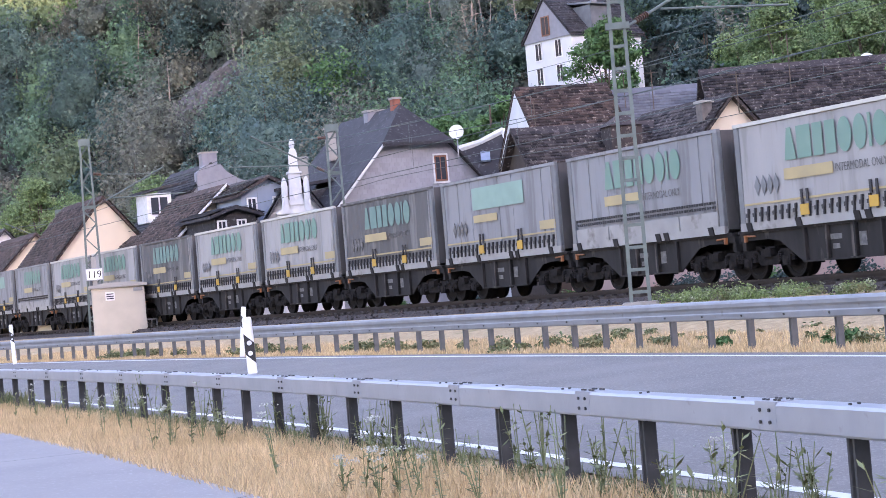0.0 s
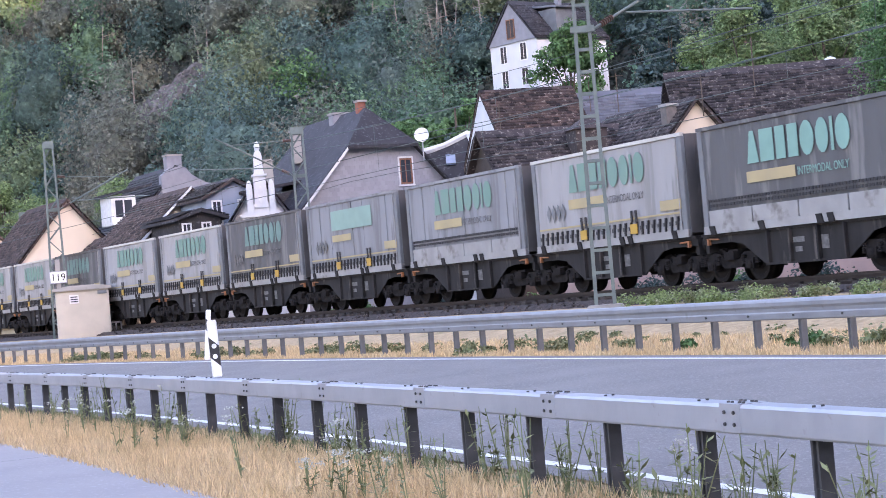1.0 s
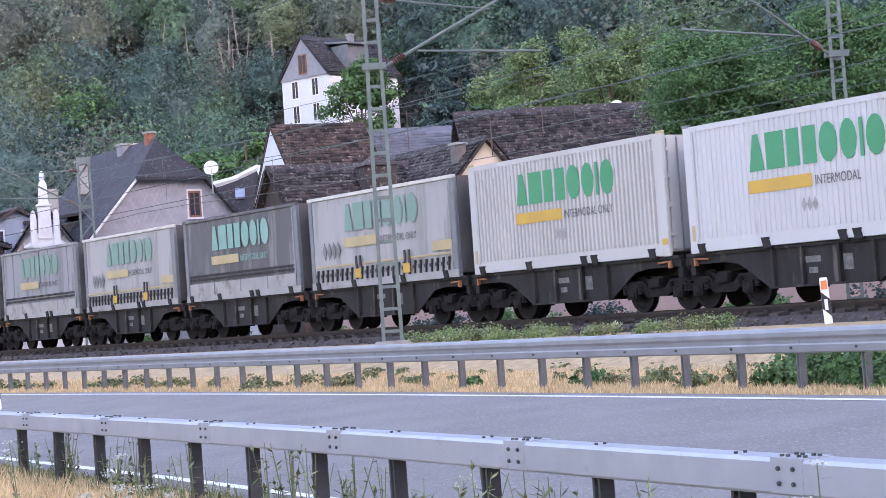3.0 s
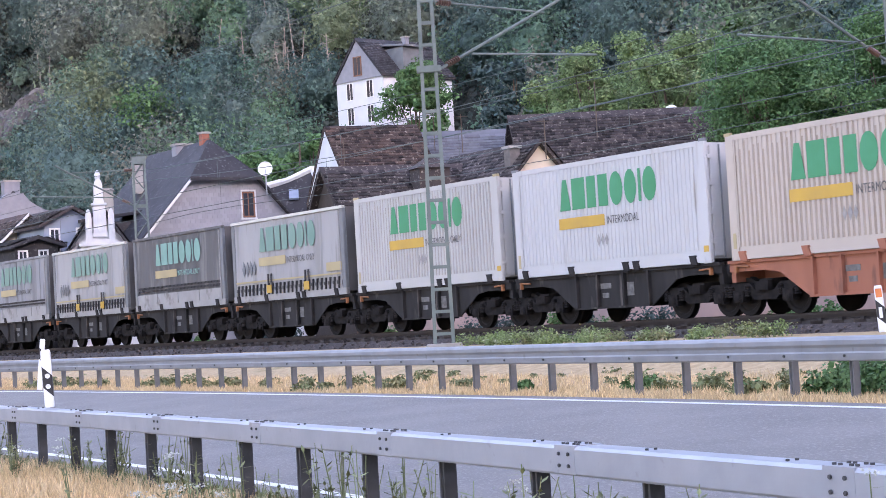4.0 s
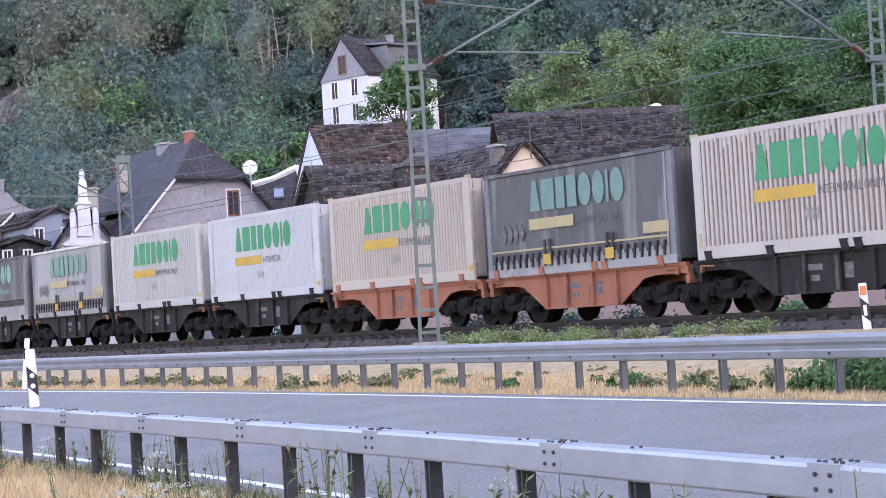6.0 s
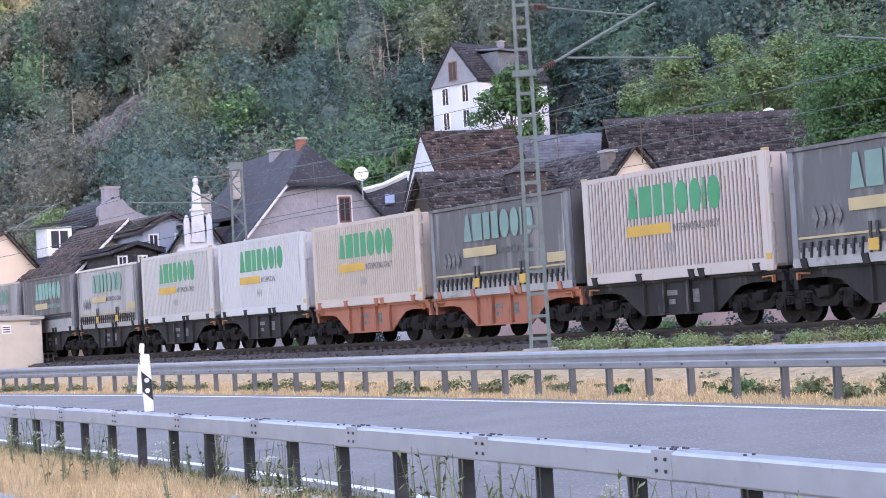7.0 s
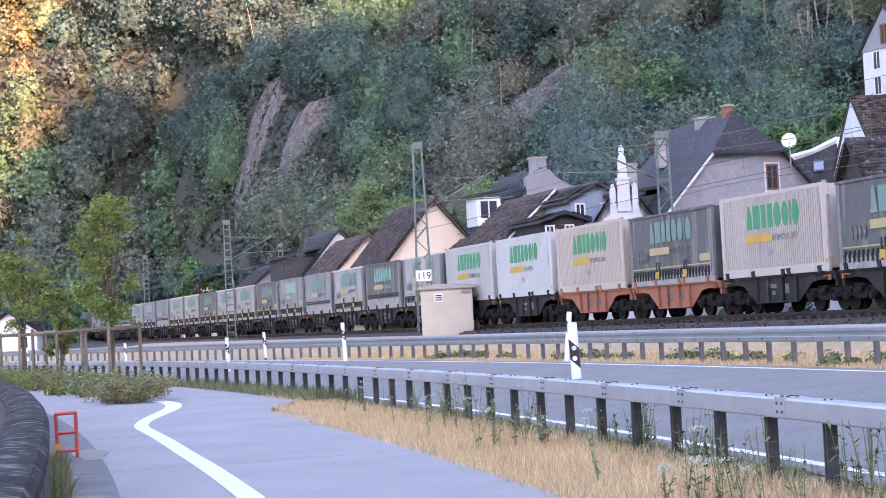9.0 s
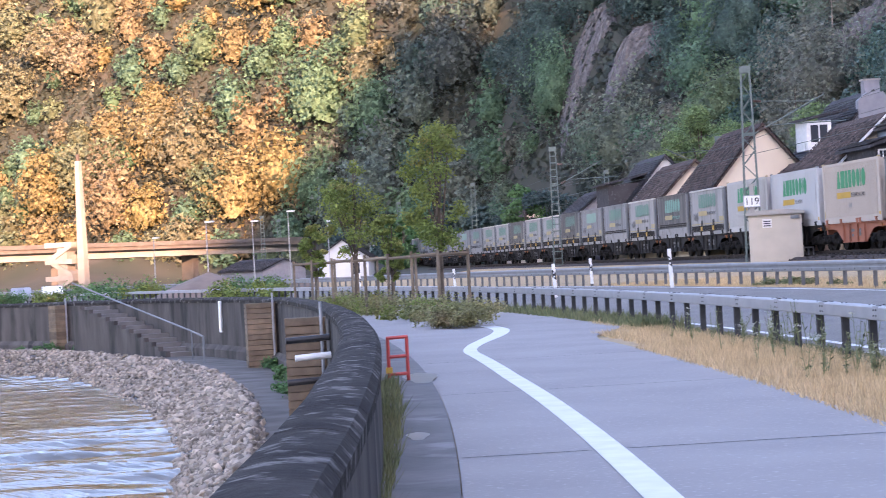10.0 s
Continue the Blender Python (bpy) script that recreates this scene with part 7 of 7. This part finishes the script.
for o, s, a, b in ((-6.0, 26.5, 0.22, 1.2), (-6.2, 17.5, 0.1, 0.4)):
    sh = Shape()
    c = bend(o, s, 0.034 if a < 0.3 else 0.016)
    d1, d2 = bend_out(s), Vector((-bend_out(s).y, bend_out(s).x, 0))
    sh.add([c + d1 * (a * math.cos(t) * (1 + 0.25 * math.sin(3 * t))) + d2 * (b * math.sin(t)) for t in np.linspace(0, 2 * math.pi, 25)[:-1]], [tuple(range(24))])
    tagged(part("puddle", sh, PUDDLE), "shallow puddle on the path edge", "puddle", "puddles")

# young trees between stakes in planted beds
STAKE = mat("stake_wood", (0.22, 0.17, 0.12), (0.15, 0.115, 0.08), 3, 0.9, bump=0.3, per_piece=0.2)
YOUNG = leaf_mat("young_tree_leaves", (0.15, 0.21, 0.05), (0.21, 0.24, 0.06), (0.27, 0.23, 0.07), 0.6)
FLOWERING = leaf_mat("flowering_weed_leaves", (0.22, 0.29, 0.12), (0.17, 0.24, 0.09), (0.40, 0.42, 0.30), 1.5)
BEDGREEN = leaf_mat("bed_shrub_leaves", (0.27, 0.235, 0.11), (0.19, 0.215, 0.08), (0.36, 0.27, 0.16), 0.5)
for n_, (s, o, hgt, cw) in enumerate(((57, -2.6, 6.2, 3.0), (63.5, -3.2, 3.3, 1.3), (71, -3.3, 5.7, 3.4), (79, -3.6, 3.5, 1.5))):
    at = bend(o, s, 0)
    tree(at, hgt, cw * 0.85, 26, 0.11, YOUNG, "slender young tree tied between wooden stakes", 200 + n_, 260, 0.36, 0.5)
    stk = empty("tree_stakes", Matrix.Translation(at), "grey wooden stakes with cross rails round a young tree", "tree stakes", "tree stakes")
    r = 0.85
    cs = [(r * math.cos(t), r * math.sin(t)) for t in (0.4, 1.97, 3.54, 5.11)]
    for k in range(4):
        x, y = cs[k]
        x2, y2 = cs[(k + 1) % 4]
        part("stake", Shape().tube((x, y, -0.2), (x, y, 2.02), 0.055, 0.05, 8), STAKE, stk)
        part("rail", Shape().tube((x, y, 1.86), (x2, y2, 1.9), 0.055, sides=6), STAKE, stk)
    for k in range(7):
        bush(bend(-3.5 + rng.uniform(-0.6, 0.6), s - 3.5 + rng.uniform(-5, 4.5), 0.0), rng.uniform(0.35, 0.7), 900, "dry greenish shrub in the planted bed", BEDGREEN if k % 3 else YOUNG, 0.08, 300 + n_ * 10 + k, 1.25)

for k in range(5):
    bush(bend(-3.5 + rng.uniform(-0.7, 0.4), 47.0 + rng.uniform(-1.0, 2.5), 0.0), rng.uniform(0.55, 0.8), 1800, "dry tan and greenish shrub at the front of the bed", BEDGREEN, 0.07, 360 + k)

# ---- far end: viaduct, pylon, station ----
PALECON = mat("pale_concrete", (0.17, 0.15, 0.13), (0.12, 0.105, 0.09), 0.8, 0.85, bump=0.1)
PYLONCON = mat("pylon_concrete", (0.32, 0.29, 0.25), (0.25, 0.225, 0.195), 0.8, 0.85, bump=0.1)
A, B = polar(44, 235, 0), polar(31.2, 285, 0)
dv = (B - A).normalized()
vm = Matrix.Translation(A) @ Matrix.Rotation(math.atan2(dv.y, dv.x), 4, "Z")
via = empty("viaduct", vm, "pale concrete road viaduct across the valley", "viaduct")
L_ = (B - A).length
part("deck", Shape().box(0, L_, -4, 4, 5.7, 6.2), PALECON, via)
for y in (-4.1, 4.1):
    part("parapet", Shape().box(0, L_, y - 0.12, y + 0.12, 6.2, 6.75), PALECON, via)
part("girder", Shape().box(0, L_, -3, -2.2, 4.7, 5.7).box(0, L_, 2.2, 3, 4.7, 5.7), CONCRETE, via)
for x in np.arange(8, L_, 24.0):
    part("pier", Shape().box(x - 0.6, x + 0.6, -1.2, 1.2, -0.5, 5.7), PALECON, via, bevel=0.1)
py = empty("pylon", Matrix.Translation(polar(37.33, 225, 0)), "tall slim pale concrete pylon with stair tower", "pylon")
part("shaft", Shape().add([(x * a, y * a, z) for z, a in ((-0.5, 0.55), (16.0, 0.3)) for x, y in ((-1, -1), (1, -1), (1, 1), (-1, 1))], [(0, 1, 2, 3), (4, 5, 6, 7), (0, 1, 5, 4), (1, 2, 6, 5), (2, 3, 7, 6), (3, 0, 4, 7)]), PYLONCON, py, bevel=0.05)
part("tip", Shape().box(-0.15, 0.15, -0.15, 0.15, 16, 16.8), BARK, py)
for k in range(3):
    part("stair_flight", Shape().slab([(-3.8, 0.2 + k * 2), (-0.8, 1.8 + k * 2), (-0.8, 2.3 + k * 2), (-3.8, 0.9 + k * 2)] if k % 2 == 0 else [(-3.8, 1.8 + k * 2), (-0.8, 0.2 + k * 2), (-0.8, 0.8 + k * 2), (-3.8, 2.4 + k * 2)], -1.2, 0.8), PYLONCON, py)
    part("landing", Shape().box(-4.6, -0.6, -1.3, 0.9, 1.9 + k * 2, 2.5 + k * 2), PYLONCON, py)
part("tower_wall", Shape().box(-3.0, -1.6, -1.0, 0.6, -0.5, 5.8), PYLONCON, py)
sta = house(polar(29.5, 235, 0), radians(25), 6.5, 12, 3.0, 5.2, WHITEWALL, SLATE, "white station building with a dark roof", 0)
window(sta, 1.6, 0.9, 1.0, 1.4)
sh2 = house(polar(31.3, 248, 0), radians(60), 6.5, 12, 2.0, 3.3, SLATEWALL, SLATE, "grey shed with a dark roof beside the station", 0)
for azp, dp, hh in ((31.1, 180, 7.5), (29.9, 185, 6.5), (33.6, 150, 6), (32.2, 190, 7), (35.2, 200, 6)):
    la = empty("platform_lamp", Matrix.Translation(polar(azp, dp, -0.1)), "thin grey platform lamp post", "street lamp", "platform lamps")
    part("post", Shape().tube((0, 0, 0), (0, 0, hh), 0.07, 0.045), GALV, la)
    part("head", Shape().box(-0.1, 0.75, -0.1, 0.1, hh - 0.05, hh + 0.08), FRAMEW, la)
HEAP = mat("sand_heap", (0.22, 0.165, 0.13), (0.16, 0.12, 0.095), 1.0, 0.95, bump=0.5, bump_scale=3)
for azp, dp, r, hh in ((33.6, 135, 4.5, 2.0), (31.9, 140, 3.0, 1.2), (30.9, 150, 2.2, 1.2)):
    c = polar(azp, dp, -0.1)
    sh = Shape()
    for j in range(7):
        for i in range(18):
            t, f = 2 * math.pi * i / 18, j / 6
            rr = r * (1 - f) * (1 + 0.2 * noise.noise((math.cos(t) * 2, math.sin(t) * 2, azp)))
            sh.v.append((rr * math.cos(t), rr * math.sin(t), hh * (f ** 0.8)))
    sh.f = [(j * 18 + i, j * 18 + (i + 1) % 18, (j + 1) * 18 + (i + 1) % 18, (j + 1) * 18 + i) for j in range(6) for i in range(18)]
    tagged(part("sand_heap", sh, HEAP, smooth=True, at=Matrix.Translation(c)), "reddish brown heap of sand beside the road", "heap", "sand heaps")
for k, (azp, dp, r) in enumerate(((36.2, 140, 2.2), (35.5, 138, 1.8), (37.0, 150, 1.8), (38.5, 150, 1.3), (39.6, 160, 1.6), (33.0, 110, 1.4), (32.2, 118, 1.8), (31.7, 105, 1.1), (34.4, 160, 1.5), (40.5, 170, 2.0))):
    bush(polar(azp, dp, -0.1), r, 1400, "sunlit yellow-green bush on the far bank", YOUNG if k % 2 else DEEPGREEN, 0.2, 400 + k)


def car(at, turn, paint, label):
    c = empty("car", Matrix.Translation(at) @ Matrix.Rotation(turn, 4, "Z"), label, "car", "parked cars")
    part("body", Shape().slab([(-2.1, 0.3), (2.1, 0.3), (2.15, 0.75), (1.2, 0.9), (0.6, 1.42), (-1.2, 1.45), (-2.0, 0.95), (-2.15, 0.7)], -0.85, 0.85), paint, c, bevel=0.08)
    for sy in (-1, 1):
        part("side_window", Shape().slab([(-1.5, 0.95), (0.95, 0.93), (0.5, 1.34), (-1.1, 1.37)], sy * 0.855 - 0.01, sy * 0.855 + 0.01), GLASS, c)
        for x in (-1.3, 1.3):
            w = part("wheel", Shape().lathe([(0.2, -0.09), (0.31, -0.09), (0.32, 0.0), (0.31, 0.09), (0.2, 0.09)], 16, Matrix.Translation((x, sy * 0.8, 0.32)) @ Matrix.Rotation(math.pi / 2, 4, "X")), BLACKPL, c)
            part("rim", Shape().lathe([(0.19, -0.1), (0.19, 0.1)], 12, Matrix.Translation((x, sy * 0.8, 0.32)) @ Matrix.Rotation(math.pi / 2, 4, "X")), GALV, w)
    return c


car(polar(38.3, 160, 0.0), radians(130), WHITEPL, "small white car parked behind the river wall")
car(polar(39.2, 164, 0.0), radians(130), GALV, "silver grey car parked behind the river wall")

# ---- verge grass and weeds ----
def blades(name, count, pick, hgt, width, material, label, seed):
    g_ = np.random.default_rng(seed)
    o, s, z = pick(g_, count)
    a = PHI0 + s / RAD
    x, y = CX + (RAD + o) * np.cos(a), CY + (RAD + o) * np.sin(a)
    clump = 0.55 + 0.45 * np.sin(x * 3.1 + 1.7 * np.sin(y * 2.3)) * np.sin(y * 2.7 + x)
    h = hgt * g_.uniform(0.4, 1.15, count) * (0.65 + 0.5 * clump)
    t = g_.uniform(0, 2 * np.pi, count)
    lean = g_.normal(0, 0.35, (count, 2)) * h[:, None]
    w = width * g_.uniform(0.6, 1.4, count)
    p0 = np.stack([x, y, z], -1)
    side = np.stack([np.cos(t) * w, np.sin(t) * w, 0 * t], -1)
    tip = p0 + np.stack([lean[:, 0], lean[:, 1], h], -1)
    v = np.stack([p0 - side, p0 + side, tip], 1).reshape(-1, 3)
    return tagged(new(name, raw(name, v, np.arange(len(v)).reshape(-1, 3), material)), label, "grass", kind="stuff")


def zone(o0, o1, s0, s1, z0=-0.03, power=1.6):
    def pick(g_, n):
        return g_.uniform(o0, o1, n), s0 + (s1 - s0) * g_.uniform(0, 1, n) ** power, np.full(n, z0)
    return pick


blades("verge_grass", 4500, zone(-1.75, -0.05, 32, 39), 0.15, 0.008, BLADES, "dry straw-coloured grass along the guard rail", 31)
blades("verge_grass", 1500, zone(-0.8, -0.05, 39, 45), 0.15, 0.008, BLADES, "dry straw-coloured grass along the guard rail", 32)
blades("verge_grass", 34000, zone(-2.2, -0.05, 6, 32), 0.17, 0.008, BLADES, "dry straw-coloured grass along the guard rail", 21)
blades("verge_grass", 10000, zone(-0.3, 0.45, 6, 62), 0.14, 0.008, WEED, "green weeds under the guard rail", 22)
blades("verge_grass", 26000, zone(7.95, 8.9, 12, 75, 0.32), 0.10, 0.009, BLADES, "dry grass at the far road edge", 23)
blades("verge_grass", 52000, zone(8.9, 15.5, 12, 80, 0.31), 0.13, 0.011, BLADES, "dry straw-coloured grass between road and railway", 24)


UMBEL = mat("umbel_petals", (0.42, 0.42, 0.36), (0.32, 0.33, 0.26), 20, 0.9, island=0.3)


def weed(at, hgt, seed, flower):
    g_ = np.random.default_rng(seed)
    sh, lf = Shape(), Shape()
    w = empty("weed", Matrix.Translation(at), "tall thin green weed beside the guard rail", "weed", "roadside weeds")
    for k in range(int(g_.integers(2, 5))):
        top = Vector((g_.normal(0, 0.12) * hgt, g_.normal(0, 0.12) * hgt, hgt * g_.uniform(0.65, 1.0)))
        sh.tube((0, 0, 0), top, 0.006, 0.003, 4)
        for j in range(12):
            f = g_.uniform(0.15, 0.95)
            c = top * f
            d = Vector((g_.normal(), g_.normal(), g_.uniform(-0.2, 0.6))).normalized() * g_.uniform(0.05, 0.12)
            n = Vector((-d.y, d.x, 0)).normalized() * 0.016
            lf.add([c, c + d * 0.5 + n, c + d, c + d * 0.5 - n], [(0, 1, 2, 3)])
        if flower:
            um = Shape()
            for j in range(14):
                c = top + Vector((g_.normal(0, 0.03), g_.normal(0, 0.03), g_.uniform(-0.01, 0.03)))
                um.add([c + Vector((a, b * 0.45, b * 0.9)) * 0.0085 for a, b in ((1, 0), (0, 1), (-1, 0), (0, -1))], [(0, 1, 2, 3)])
            tagged(part("flower_head", um, UMBEL, w, "white umbel flower head"), kind="stuff")
    part("stem", sh, WEED, w)
    part("foliage", lf, WEED, w)


for k in range(120):
    s = 6 + 29 * rng.uniform(0, 1) ** 1.3
    weed(bend(rng.uniform(-1.6, 0.35) if k % 2 else rng.uniform(-0.4, 0.4), s, -0.02), rng.uniform(0.3, 0.85), 900 + k, k % 5 == 0)
for k in range(48):
    s = rng.uniform(12, 60)
    bush(bend(rng.uniform(8.3, 9.8), s, 0.3), rng.uniform(0.10, 0.34), 220, "small green weed clump on the dry verge", WEED, 0.08, 800 + k)
for k in range(60):
    a_, o_ = rng.uniform(-14, 14), rng.uniform(9.4, 13.5)
    d_ = next(d for d in np.arange(14, 90, 0.2) if offset_of(polar(a_, d).x, polar(a_, d).y) > o_)
    bush(polar(a_, d_, 0.3), rng.uniform(0.08, 0.2), 140, "low green weed tuft in the dry grass", WEED, 0.07, 1700 + k)
for k in range(26):
    p_, _ = track(rng.uniform(27, 40), rng.uniform(-4.6, -3.0), 0.82)
    bush(p_, rng.uniform(0.25, 0.45), 420, "pale flowering weed clump beside the ballast", FLOWERING if k % 4 else WEED, 0.06, 840 + k)
for k, (a_, r_) in enumerate(((-11.0, 0.3), (-11.6, 0.42), (-12.3, 0.5), (-12.9, 0.55), (-13.4, 0.6), (-14.0, 0.6), (-14.8, 0.6), (-5.6, 0.2), (-1.9, 0.16), (-8.8, 0.16))):
    d_ = next(d for d in np.arange(14, 60, 0.2) if offset_of(polar(a_, d).x, polar(a_, d).y) > 9.2 + 0.3 * (k % 2))
    bush(polar(a_, d_, 0.3), r_, 900, "fresh green leafy weed clump beside the guard rail", DEEPGREEN, 0.085, 880 + k, 1.0)
blades("wall_grass", 2600, zone(-6.62, -6.35, 9, 26, 0.0, 1.0), 0.22, 0.008, WEED, "green grass tufts along the foot of the wall", 25)
blades("verge_grass", 9000, zone(-0.6, 0.4, 40, 120), 0.3, 0.02, WEED, "green weeds under the farther guard rail", 26)


motions()
